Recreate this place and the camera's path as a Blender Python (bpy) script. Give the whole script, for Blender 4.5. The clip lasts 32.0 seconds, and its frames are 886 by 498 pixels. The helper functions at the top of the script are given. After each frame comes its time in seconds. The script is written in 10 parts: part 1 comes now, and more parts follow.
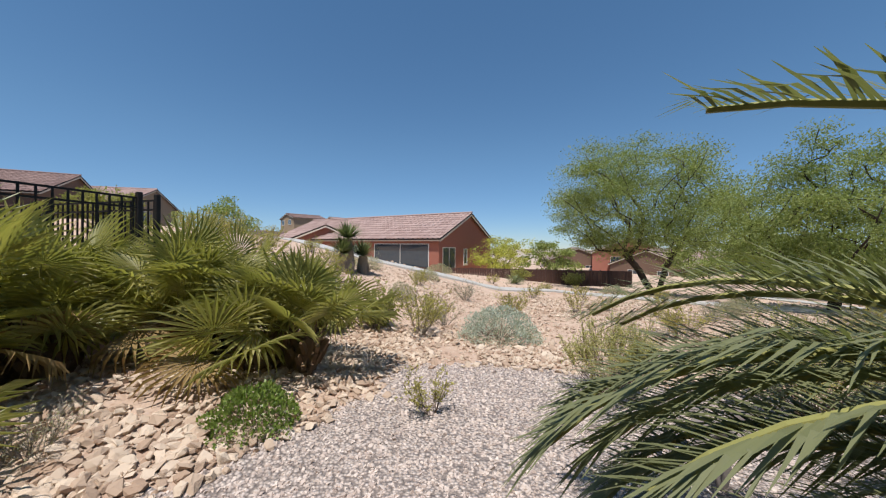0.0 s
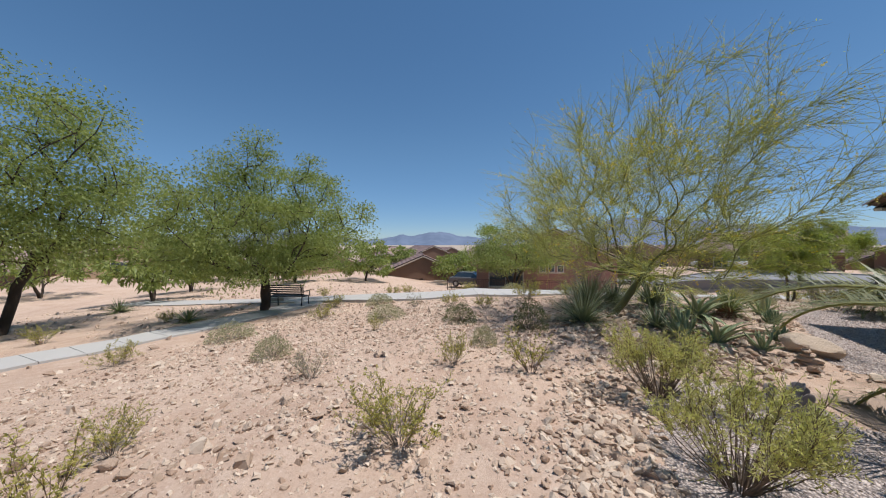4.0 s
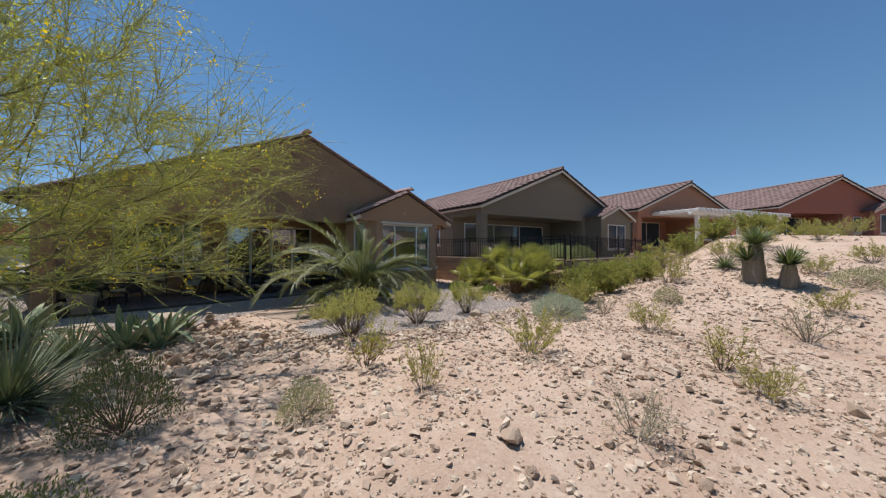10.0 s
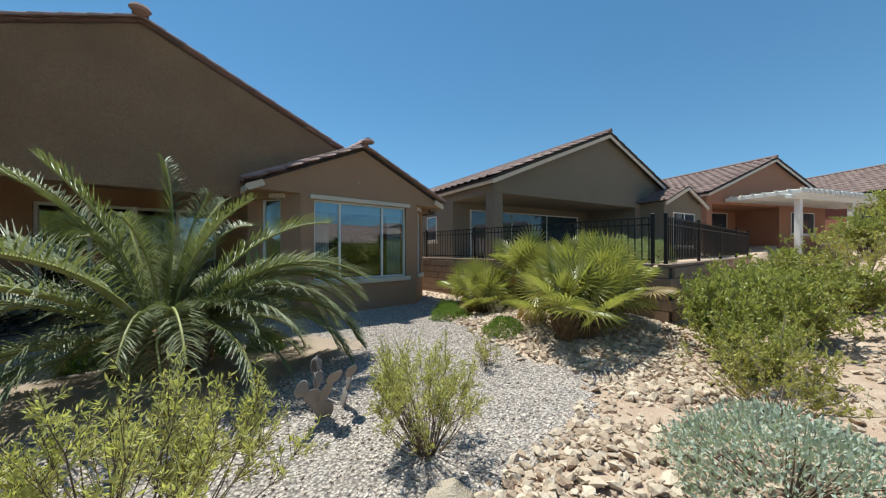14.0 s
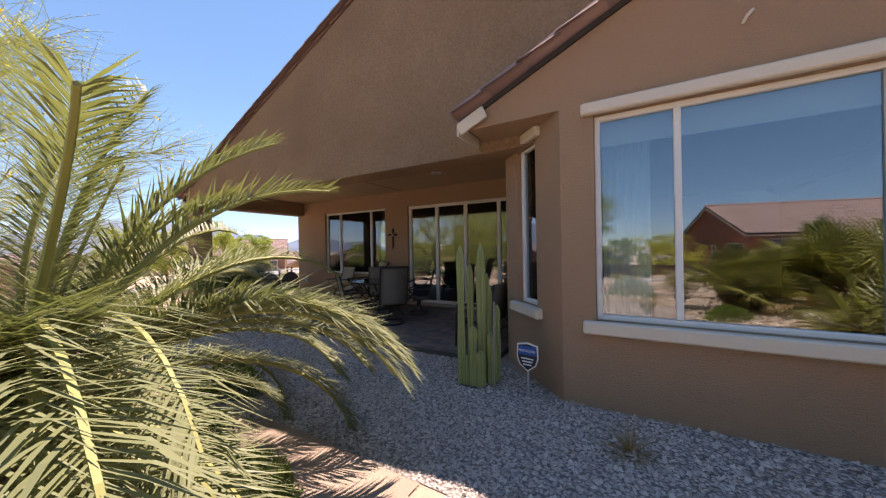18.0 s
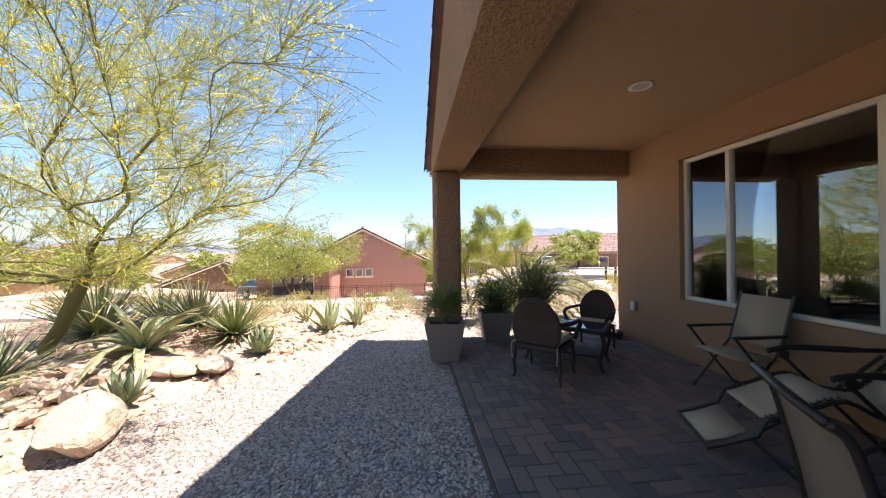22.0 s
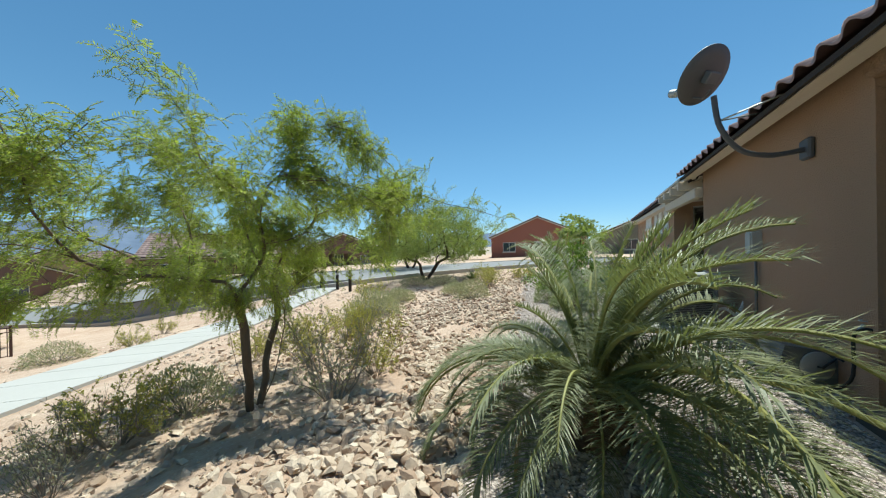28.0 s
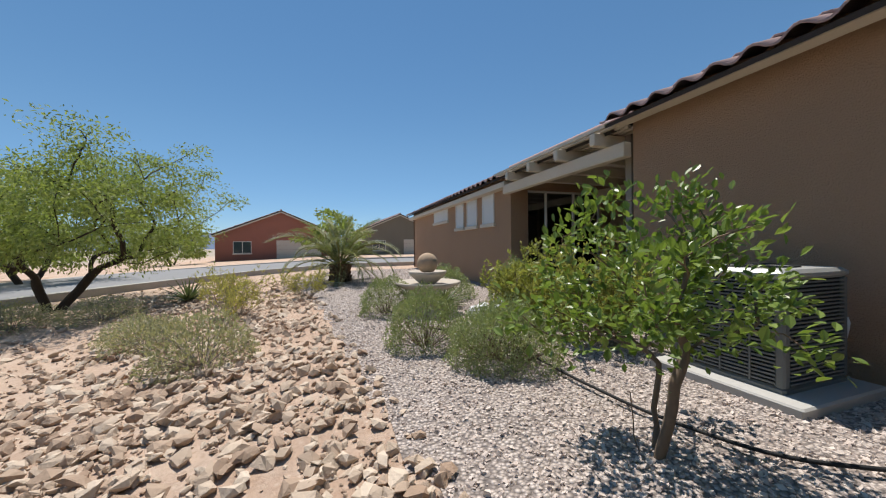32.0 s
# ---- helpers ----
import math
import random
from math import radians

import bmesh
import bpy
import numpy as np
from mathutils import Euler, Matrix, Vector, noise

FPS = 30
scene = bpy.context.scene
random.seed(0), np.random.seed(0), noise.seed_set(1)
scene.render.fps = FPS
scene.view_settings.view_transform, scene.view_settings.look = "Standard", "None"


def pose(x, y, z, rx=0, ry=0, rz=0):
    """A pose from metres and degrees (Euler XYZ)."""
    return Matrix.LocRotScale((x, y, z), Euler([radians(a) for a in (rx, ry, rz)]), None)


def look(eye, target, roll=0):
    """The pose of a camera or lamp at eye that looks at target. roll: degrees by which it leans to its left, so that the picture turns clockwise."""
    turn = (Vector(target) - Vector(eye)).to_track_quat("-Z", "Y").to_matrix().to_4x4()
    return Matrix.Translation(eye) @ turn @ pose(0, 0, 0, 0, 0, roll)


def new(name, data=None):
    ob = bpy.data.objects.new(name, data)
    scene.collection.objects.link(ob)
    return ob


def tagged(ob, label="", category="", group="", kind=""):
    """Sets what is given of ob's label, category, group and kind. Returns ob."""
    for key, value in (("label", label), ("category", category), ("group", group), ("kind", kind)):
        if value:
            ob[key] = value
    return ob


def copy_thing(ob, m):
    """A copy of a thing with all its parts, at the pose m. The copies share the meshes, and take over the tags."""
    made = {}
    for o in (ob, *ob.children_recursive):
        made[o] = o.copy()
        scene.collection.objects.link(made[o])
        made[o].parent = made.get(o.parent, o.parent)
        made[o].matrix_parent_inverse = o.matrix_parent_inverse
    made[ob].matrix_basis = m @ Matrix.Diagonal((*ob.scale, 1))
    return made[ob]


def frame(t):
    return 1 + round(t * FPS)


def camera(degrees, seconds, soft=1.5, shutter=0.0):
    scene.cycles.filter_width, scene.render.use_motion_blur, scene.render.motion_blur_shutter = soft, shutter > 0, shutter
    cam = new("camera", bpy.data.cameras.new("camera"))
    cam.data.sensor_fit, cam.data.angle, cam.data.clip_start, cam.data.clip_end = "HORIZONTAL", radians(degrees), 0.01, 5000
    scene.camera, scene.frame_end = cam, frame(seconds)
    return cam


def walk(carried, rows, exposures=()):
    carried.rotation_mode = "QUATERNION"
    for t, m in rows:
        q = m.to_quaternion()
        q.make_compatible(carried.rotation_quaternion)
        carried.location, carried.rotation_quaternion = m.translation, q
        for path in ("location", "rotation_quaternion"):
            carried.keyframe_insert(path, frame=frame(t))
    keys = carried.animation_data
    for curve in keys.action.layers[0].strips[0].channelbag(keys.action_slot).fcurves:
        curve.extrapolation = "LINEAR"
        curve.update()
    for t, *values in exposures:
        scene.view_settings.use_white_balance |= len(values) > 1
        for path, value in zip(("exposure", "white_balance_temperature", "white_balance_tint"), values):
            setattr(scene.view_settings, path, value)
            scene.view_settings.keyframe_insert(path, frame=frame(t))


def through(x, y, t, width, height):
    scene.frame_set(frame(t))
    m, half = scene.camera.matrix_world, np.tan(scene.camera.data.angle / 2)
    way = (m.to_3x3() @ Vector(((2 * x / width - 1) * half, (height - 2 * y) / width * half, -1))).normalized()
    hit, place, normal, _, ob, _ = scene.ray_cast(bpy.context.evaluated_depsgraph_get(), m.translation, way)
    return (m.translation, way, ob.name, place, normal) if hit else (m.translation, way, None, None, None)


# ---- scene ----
# ---- camera and walk: seconds, x, y, z, yaw, pitch, roll ----
PATH = [
    (0.0, -0.400, -1.873, 1.399, 195.82, -0.20, 0.57),
    (0.5, -0.187, -2.227, 1.448, 183.73, -0.20, 0.49),
    (1.0, -0.043, -2.593, 1.495, 172.26, -0.38, 0.41),
    (1.5, 0.091, -2.993, 1.549, 161.24, -0.52, 0.29),
    (2.0, 0.163, -3.657, 1.574, 150.62, -0.59, 0.17),
    (2.5, 0.166, -4.442, 1.643, 139.36, -0.66, -0.02),
    (3.0, 0.174, -5.267, 1.670, 127.84, -0.53, -0.16),
    (3.5, 0.200, -6.107, 1.723, 115.99, -0.49, -0.24),
    (4.0, 0.208, -7.006, 1.796, 103.16, -0.73, -0.08),
    (4.5, 0.135, -7.968, 1.851, 89.90, -0.96, -0.07),
    (6.5, -1.705, -11.092, 1.670, 43.54, 0.64, -0.04),
    (7.0, -2.535, -11.764, 1.704, 33.12, 0.42, -0.19),
    (7.5, -3.530, -12.225, 1.700, 21.24, 0.21, -0.24),
    (8.0, -4.510, -12.443, 1.692, 9.06, 0.08, -0.35),
    (8.5, -5.459, -12.372, 1.677, -3.73, -0.02, -0.37),
    (9.0, -6.276, -11.972, 1.615, -17.71, 0.03, -0.19),
    (9.5, -6.810, -11.438, 1.565, -31.34, 0.05, -0.14),
    (10.0, -7.047, -10.805, 1.526, -43.41, 0.02, 0.02),
    (10.5, -6.989, -10.201, 1.493, -52.18, 0.01, 0.16),
    (11.0, -6.626, -9.605, 1.475, -57.28, -0.02, 0.28),
    (11.5, -5.981, -9.076, 1.458, -59.30, -0.02, 0.35),
    (12.0, -5.267, -8.506, 1.469, -59.58, -0.04, 0.42),
    (12.5, -4.512, -8.149, 1.467, -57.66, -0.09, 0.42),
    (13.0, -3.823, -7.746, 1.475, -54.26, -0.13, 0.26),
    (13.5, -3.149, -7.429, 1.441, -48.37, -0.03, 0.03),
    (14.0, -2.531, -7.209, 1.417, -40.62, 0.04, -0.09),
    (14.5, -1.917, -7.043, 1.395, -32.02, 0.09, -0.09),
    (15.0, -1.250, -6.801, 1.372, -22.75, 0.21, -0.14),
    (15.5, -0.643, -6.485, 1.347, -13.37, 0.37, -0.36),
    (17.5, 0.409, -3.884, 1.363, 22.22, 0.01, -0.68),
    (18.0, 0.315, -3.134, 1.360, 30.44, 0.05, -0.93),
    (18.5, -0.014, -2.497, 1.364, 37.51, 0.06, -1.13),
    (19.0, -0.432, -1.895, 1.391, 43.41, -0.08, -1.10),
    (19.5, -0.850, -1.338, 1.424, 50.13, -0.20, -0.99),
    (20.0, -1.247, -0.801, 1.405, 58.91, -0.18, -0.86),
    (20.5, -1.670, -0.361, 1.396, 67.93, -0.15, -0.72),
    (21.0, -2.193, -0.072, 1.390, 75.91, -0.05, -0.62),
    (21.5, -2.888, 0.066, 1.386, 81.53, -0.01, -0.55),
    (22.0, -3.740, 0.115, 1.377, 84.23, 0.12, -0.69),
    (22.5, -4.564, 0.038, 1.390, 84.58, 0.13, -0.80),
    (23.0, -5.267, -0.100, 1.400, 83.05, 0.08, -0.85),
    (23.5, -5.845, -0.283, 1.397, 79.34, 0.05, -0.84),
    (24.0, -6.438, -0.501, 1.324, 73.70, 0.08, -1.03),
    (24.5, -6.891, -0.671, 1.305, 67.62, 0.01, -1.18),
    (25.0, -7.259, -0.867, 1.318, 61.07, -0.04, -1.24),
    (25.5, -7.852, -0.958, 1.289, 54.20, -0.16, -1.34),
    (27.5, -10.032, -0.518, 1.290, 29.99, -0.10, -1.03),
    (28.0, -10.452, -0.123, 1.277, 25.28, -0.32, -1.12),
    (28.5, -10.830, 0.374, 1.276, 20.85, -0.65, -1.09),
    (29.0, -11.145, 0.924, 1.228, 16.72, -0.66, -1.16),
    (29.5, -11.446, 1.558, 1.151, 12.84, -0.62, -1.27),
    (30.0, -11.744, 2.201, 1.103, 7.44, -0.48, -1.41),
    (30.5, -11.955, 2.810, 1.057, 1.96, -0.42, -1.48),
    (31.0, -12.116, 3.410, 1.042, -4.14, -0.48, -1.33),
    (31.5, -12.269, 3.960, 1.024, -10.73, -0.54, -1.07),
    (32.0, -12.370, 4.577, 0.999, -18.28, -0.48, -0.63),
]

def eye_pose(x, y, z, yaw, pitch, roll):
    ya, pi = radians(yaw), radians(pitch)
    ahead = Vector((-math.sin(ya) * math.cos(pi), math.cos(ya) * math.cos(pi), math.sin(pi)))
    return look((x, y, z), Vector((x, y, z)) + ahead, roll)


EXPOSURES = [(0.0, 0.2, 6350, 11), (2.0, 0.1, 6200, 11), (4.0, 0.05, 6250, 12), (9.0, 0.15, 6400, 13), (11.0, 0.1, 6150, 7), (12.0, 0.1, 6100, 4), (14.0, 0.45, 6150, -3), (15.0, 0.65, 6250, -2), (17.5, 1.25, 7500, 22), (19.0, 1.75, 7400, 30), (20.0, 1.9, 7450, 26), (21.0, 1.88, 7350, 26), (23.0, 1.32, 7200, 16), (25.0, 0.9, 6850, 8), (27.5, 0.45, 6100, -5), (29.0, 0.6, 6250, 0), (30.0, 0.35, 7000, 17), (31.0, 0.3, 6650, 14), (32.0, 0.25, 6500, 9)]
cam = camera(106.5, 32.0, 1.2)
walk(cam, [(row[0], eye_pose(*row[1:])) for row in PATH], EXPOSURES)

# ---- daylight ----
SUN_EL, SUN_AZ = 68.5, 0.0
world = bpy.data.worlds.new("desert_sky")
scene.world = world
world.use_nodes = True
wn = world.node_tree
sky = wn.nodes.new("ShaderNodeTexSky")
sky.sky_type = "NISHITA"
sky.sun_disc = False
sky.sun_elevation = radians(SUN_EL)
sky.sun_rotation = radians(SUN_AZ)
sky.altitude = 1200
sky.air_density = 1.0
sky.dust_density = 0.0
sky.ozone_density = 4.0
rich = wn.nodes.new("ShaderNodeHueSaturation")
rich.inputs["Saturation"].default_value = 1.24
rich.inputs["Hue"].default_value = 0.496
even = wn.nodes.new("ShaderNodeGamma")
even.inputs["Gamma"].default_value = 0.78
wn.links.new(sky.outputs["Color"], even.inputs["Color"])
wn.links.new(even.outputs["Color"], rich.inputs["Color"])
# desert haze: the sky turns a clearer blue-white towards the horizon
way_up = wn.nodes.new("ShaderNodeTexCoord")
split = wn.nodes.new("ShaderNodeSeparateXYZ")
wn.links.new(way_up.outputs["Generated"], split.inputs[0])
low_sky = wn.nodes.new("ShaderNodeMapRange")
low_sky.interpolation_type = "SMOOTHSTEP"
low_sky.inputs[1].default_value, low_sky.inputs[2].default_value = 0.0, 0.3
low_sky.inputs[3].default_value, low_sky.inputs[4].default_value = 1.0, 0.0
wn.links.new(split.outputs["Z"], low_sky.inputs[0])
haze = wn.nodes.new("ShaderNodeMix")
haze.data_type, haze.blend_type = "RGBA", "MULTIPLY"
haze.inputs["B"].default_value = (0.72, 0.84, 1.0, 1.0)
wn.links.new(low_sky.outputs[0], haze.inputs["Factor"])
wn.links.new(rich.outputs["Color"], haze.inputs["A"])
wn.links.new(haze.outputs["Result"], wn.nodes["Background"].inputs["Color"])
wn.nodes["Background"].inputs["Strength"].default_value = 0.135
sun_data = bpy.data.lights.new("sun", "SUN")
sun_data.energy = 4.7
sun_data.angle = radians(0.55)
sun_data.color = (1.0, 0.955, 0.89)
sun = new("sun", sun_data)
sun_from = Vector((math.sin(radians(SUN_AZ)) * math.cos(radians(SUN_EL)), math.cos(radians(SUN_AZ)) * math.cos(radians(SUN_EL)), math.sin(radians(SUN_EL))))
sun.matrix_world = look(sun_from * 60, (0, 0, 0))


# ---- materials ----
def node_mat(name):
    m = bpy.data.materials.new(name)
    m.use_nodes = True
    return m, m.node_tree, m.node_tree.nodes["Principled BSDF"]


def blend(nt, kind, fac, a, b):
    n = nt.nodes.new("ShaderNodeMix")
    n.data_type, n.blend_type = "RGBA", kind
    for sock, val in ((n.inputs[0], fac), (n.inputs[6], a), (n.inputs[7], b)):
        if isinstance(val, bpy.types.NodeSocket):
            nt.links.new(val, sock)
        else:
            sock.default_value = val if isinstance(val, float) else (*val, 1.0)
    return n.outputs[2]


def noise_fac(nt, scale, detail=4.0, rough=0.6, lo=0.3, hi=0.7, stretch=(1, 1, 1)):
    tc = nt.nodes.new("ShaderNodeTexCoord")
    src = tc.outputs["Object"]
    if stretch != (1, 1, 1):
        mp = nt.nodes.new("ShaderNodeMapping")
        mp.inputs["Scale"].default_value = stretch
        nt.links.new(src, mp.inputs["Vector"])
        src = mp.outputs["Vector"]
    n = nt.nodes.new("ShaderNodeTexNoise")
    n.inputs["Scale"].default_value = scale
    n.inputs["Detail"].default_value = detail
    n.inputs["Roughness"].default_value = rough
    nt.links.new(src, n.inputs["Vector"])
    mr = nt.nodes.new("ShaderNodeMapRange")
    mr.inputs[1].default_value, mr.inputs[2].default_value = lo, hi
    nt.links.new(n.outputs["Fac"], mr.inputs[0])
    return mr.outputs[0]


def relief(nt, bsdf, fac, strength, distance):
    b = nt.nodes.new("ShaderNodeBump")
    b.inputs["Strength"].default_value = strength
    b.inputs["Distance"].default_value = distance
    nt.links.new(fac, b.inputs["Height"])
    nt.links.new(b.outputs["Normal"], bsdf.inputs["Normal"])


def vary(nt, col, dark, light, amount, source):
    """Shift a colour towards a darker or lighter tone piece by piece."""
    if source == "island":
        n = nt.nodes.new("ShaderNodeNewGeometry")
        r = n.outputs["Random Per Island"]
    else:
        n = nt.nodes.new("ShaderNodeObjectInfo")
        r = n.outputs["Random"]
    tone = blend(nt, "MIX", r, dark, light)
    return blend(nt, "MIX", amount, col, tone)


def surface(name, color, tone=None, rough=0.85, coarse=1.2, fine=25.0, wear_shade=0.35, bump=0.25, grain=60.0, depth=0.01, metal=0.0, spec=0.3, pieces=None, stretch=(1, 1, 1)):
    m, nt, bsdf = node_mat(name)
    tone = tone or tuple(c * 0.7 for c in color)
    col = blend(nt, "MIX", noise_fac(nt, coarse, 5.0, 0.6, 0.35, 0.7, stretch), color, tuple(a + (b - a) * wear_shade for a, b in zip(color, tone)))
    col = blend(nt, "MIX", noise_fac(nt, fine, 3.0, 0.7, 0.3, 0.75, stretch), col, tuple(a + (b - a) * wear_shade * 1.2 for a, b in zip(color, tone)))
    if pieces:
        col = vary(nt, col, pieces[1], pieces[2], pieces[3], pieces[0])
    nt.links.new(col, bsdf.inputs["Base Color"])
    bsdf.inputs["Roughness"].default_value = rough
    bsdf.inputs["Metallic"].default_value = metal
    bsdf.inputs["Specular IOR Level"].default_value = spec
    if bump:
        relief(nt, bsdf, noise_fac(nt, grain, 4.0, 0.65, 0.2, 0.8, stretch), bump, depth)
    return m


def leaf_mat(name, dark, light, through=0.35, rough=0.5, spec=0.35):
    m, nt, bsdf = node_mat(name)
    geo = nt.nodes.new("ShaderNodeNewGeometry")
    col = blend(nt, "MIX", geo.outputs["Random Per Island"], dark, light)
    col = blend(nt, "MIX", noise_fac(nt, 1.7, 2.0, 0.5, 0.3, 0.7), col, tuple(0.5 * (a + b) * 0.92 for a, b in zip(dark, light)))
    nt.links.new(col, bsdf.inputs["Base Color"])
    bsdf.inputs["Roughness"].default_value = rough
    bsdf.inputs["Specular IOR Level"].default_value = spec
    tr = nt.nodes.new("ShaderNodeBsdfTranslucent")
    nt.links.new(blend(nt, "MULTIPLY", 1.0, col, (1.25, 1.35, 0.7)), tr.inputs["Color"])
    mix = nt.nodes.new("ShaderNodeMixShader")
    mix.inputs[0].default_value = through
    nt.links.new(bsdf.outputs[0], mix.inputs[1])
    nt.links.new(tr.outputs[0], mix.inputs[2])
    nt.links.new(mix.outputs[0], nt.nodes["Material Output"].inputs["Surface"])
    return m


def glass_mat(name, tint, mirror):
    m, nt, bsdf = node_mat(name)
    nt.nodes.remove(bsdf)
    clear = nt.nodes.new("ShaderNodeBsdfTransparent")
    clear.inputs["Color"].default_value = (*tint, 1.0)
    gloss = nt.nodes.new("ShaderNodeBsdfGlossy")
    gloss.inputs["Roughness"].default_value = 0.01
    gloss.inputs["Color"].default_value = (0.9, 0.95, 1.0, 1.0)
    fres = nt.nodes.new("ShaderNodeFresnel")
    fres.inputs["IOR"].default_value = 1.52
    add = nt.nodes.new("ShaderNodeMath")
    add.operation, add.use_clamp = "ADD", True
    add.inputs[1].default_value = mirror
    nt.links.new(fres.outputs[0], add.inputs[0])
    mix = nt.nodes.new("ShaderNodeMixShader")
    nt.links.new(add.outputs[0], mix.inputs[0])
    nt.links.new(clear.outputs[0], mix.inputs[1])
    nt.links.new(gloss.outputs[0], mix.inputs[2])
    nt.links.new(mix.outputs[0], nt.nodes["Material Output"].inputs["Surface"])
    return m


def stucco(name, c, g=70.0):
    return surface(name, c, tuple(v * 0.8 for v in c), 0.92, 0.7, 60.0, 0.45, 0.8, g, 0.02, spec=0.15)


def tile_mat(name, c, c2):
    return surface(name, c, tuple(v * 0.75 for v in c), 0.85, 1.5, 30.0, 0.3, 0.2, 90.0, 0.004, pieces=("island", c2, tuple(v * 1.2 for v in c), 0.55), spec=0.2)


STUCCO_BROWN = stucco("brown_stucco", (0.46, 0.295, 0.188))
# dark mottling paints the shading of the coarse lace relief into the colour
STUCCO_LACE = surface("brown_stucco_relief_shade", (0.52, 0.345, 0.215), (0.27, 0.165, 0.1), 0.92, 0.8, 34.0, 0.6, 1.0, 32.0, 0.05, spec=0.15)
CEILING_PAINT = stucco("tan_ceiling_stucco", (0.54, 0.37, 0.23))
STUCCO_OLIVE = stucco("olive_grey_stucco", (0.235, 0.205, 0.155))
STUCCO_RED = stucco("brick_red_stucco", (0.37, 0.155, 0.11))
STUCCO_ORANGE = stucco("terracotta_stucco", (0.41, 0.215, 0.14))
STUCCO_PINK = stucco("dusty_pink_stucco", (0.38, 0.225, 0.19))
STUCCO_TAN = stucco("tan_stucco", (0.42, 0.31, 0.2))
STUCCO_DARK = stucco("dark_brown_stucco", (0.2, 0.13, 0.095))
TRIM = surface("cream_trim", (0.66, 0.58, 0.47), (0.5, 0.43, 0.34), 0.75, 3, 40, 0.25, 0.12, 120, 0.003)
WHITE_PAINT = surface("white_vinyl", (0.74, 0.72, 0.68), (0.6, 0.58, 0.53), 0.45, 4, 50, 0.15, 0.0)
TILE_BROWN = tile_mat("brown_concrete_tile", (0.4, 0.275, 0.25), (0.27, 0.175, 0.16))
TILE_PINK = tile_mat("rose_concrete_tile", (0.37, 0.265, 0.235), (0.26, 0.17, 0.15))
TILE_RED = tile_mat("red_brown_concrete_tile", (0.25, 0.17, 0.15), (0.15, 0.095, 0.085))
FELT = surface("dark_roof_edge", (0.055, 0.045, 0.04), None, 0.9)
IRON = surface("black_iron", (0.018, 0.017, 0.017), (0.05, 0.04, 0.035), 0.5, 5, 60, 0.3, 0.1, 150, 0.002, metal=0.2)
IRON_BROWN = surface("dark_brown_iron", (0.07, 0.036, 0.03), (0.11, 0.06, 0.045), 0.55, 5, 60, 0.3, 0.1, 150, 0.002)
CONCRETE = surface("pale_concrete", (0.47, 0.45, 0.42), (0.36, 0.34, 0.31), 0.9, 0.8, 30, 0.4, 0.2, 140, 0.003)
CONCRETE_DULL = surface("kerb_concrete", (0.4, 0.38, 0.35), (0.3, 0.28, 0.25), 0.9, 1.5, 30, 0.4, 0.25, 120, 0.004)
ASPHALT = surface("grey_asphalt", (0.26, 0.255, 0.255), (0.2, 0.197, 0.197), 0.92, 0.4, 60, 0.4, 0.35, 220, 0.004)
BLOCK = surface("tan_block", (0.34, 0.245, 0.18), (0.24, 0.165, 0.12), 0.93, 4, 60, 0.4, 0.5, 90, 0.008, pieces=("object", (0.27, 0.185, 0.135), (0.4, 0.3, 0.22), 0.5))
PAVER = surface("patio_paver", (0.21, 0.175, 0.155), (0.13, 0.11, 0.1), 0.88, 5, 60, 0.4, 0.35, 120, 0.004, pieces=("object", (0.12, 0.105, 0.105), (0.29, 0.19, 0.155), 0.65))
PAVER_REST = surface("patio_paver_rest", (0.21, 0.175, 0.155), (0.13, 0.11, 0.1), 0.88, 5, 60, 0.4, 0.35, 120, 0.004, pieces=("island", (0.12, 0.105, 0.105), (0.29, 0.19, 0.155), 0.65))
JOINT = surface("sandy_joint", (0.1, 0.085, 0.07), None, 0.95)
GLASS = glass_mat("window_glass", (0.72, 0.8, 0.8), 0.1)
GLASS_CLEAR = glass_mat("door_glass", (0.52, 0.56, 0.56), 0.16)
GLASS_FAR = surface("dark_reflecting_glass", (0.03, 0.045, 0.06), (0.05, 0.08, 0.1), 0.04, 0.5, 3.0, 0.4, 0.0, spec=0.9)
ROOM_WALL = surface("room_paint", (0.32, 0.28, 0.23), None, 0.9)
ROOM_FLOOR = surface("room_floor", (0.16, 0.12, 0.09), None, 0.5)
CURTAIN = surface("white_curtain", (0.7, 0.7, 0.68), (0.55, 0.55, 0.53), 0.9, 4, 40, 0.2, 0.1, 80, 0.004)
GREY_METAL = surface("grey_metal", (0.16, 0.165, 0.165), (0.1, 0.1, 0.1), 0.5, 5, 70, 0.3, 0.05, 150, 0.002, metal=0.4)
PALE_METAL = surface("pale_metal", (0.45, 0.45, 0.43), (0.3, 0.3, 0.28), 0.45, 5, 70, 0.3, 0.05, 150, 0.002, metal=0.3)
RUBBER = surface("black_rubber", (0.016, 0.016, 0.016), (0.03, 0.03, 0.03), 0.7)
SOIL = None


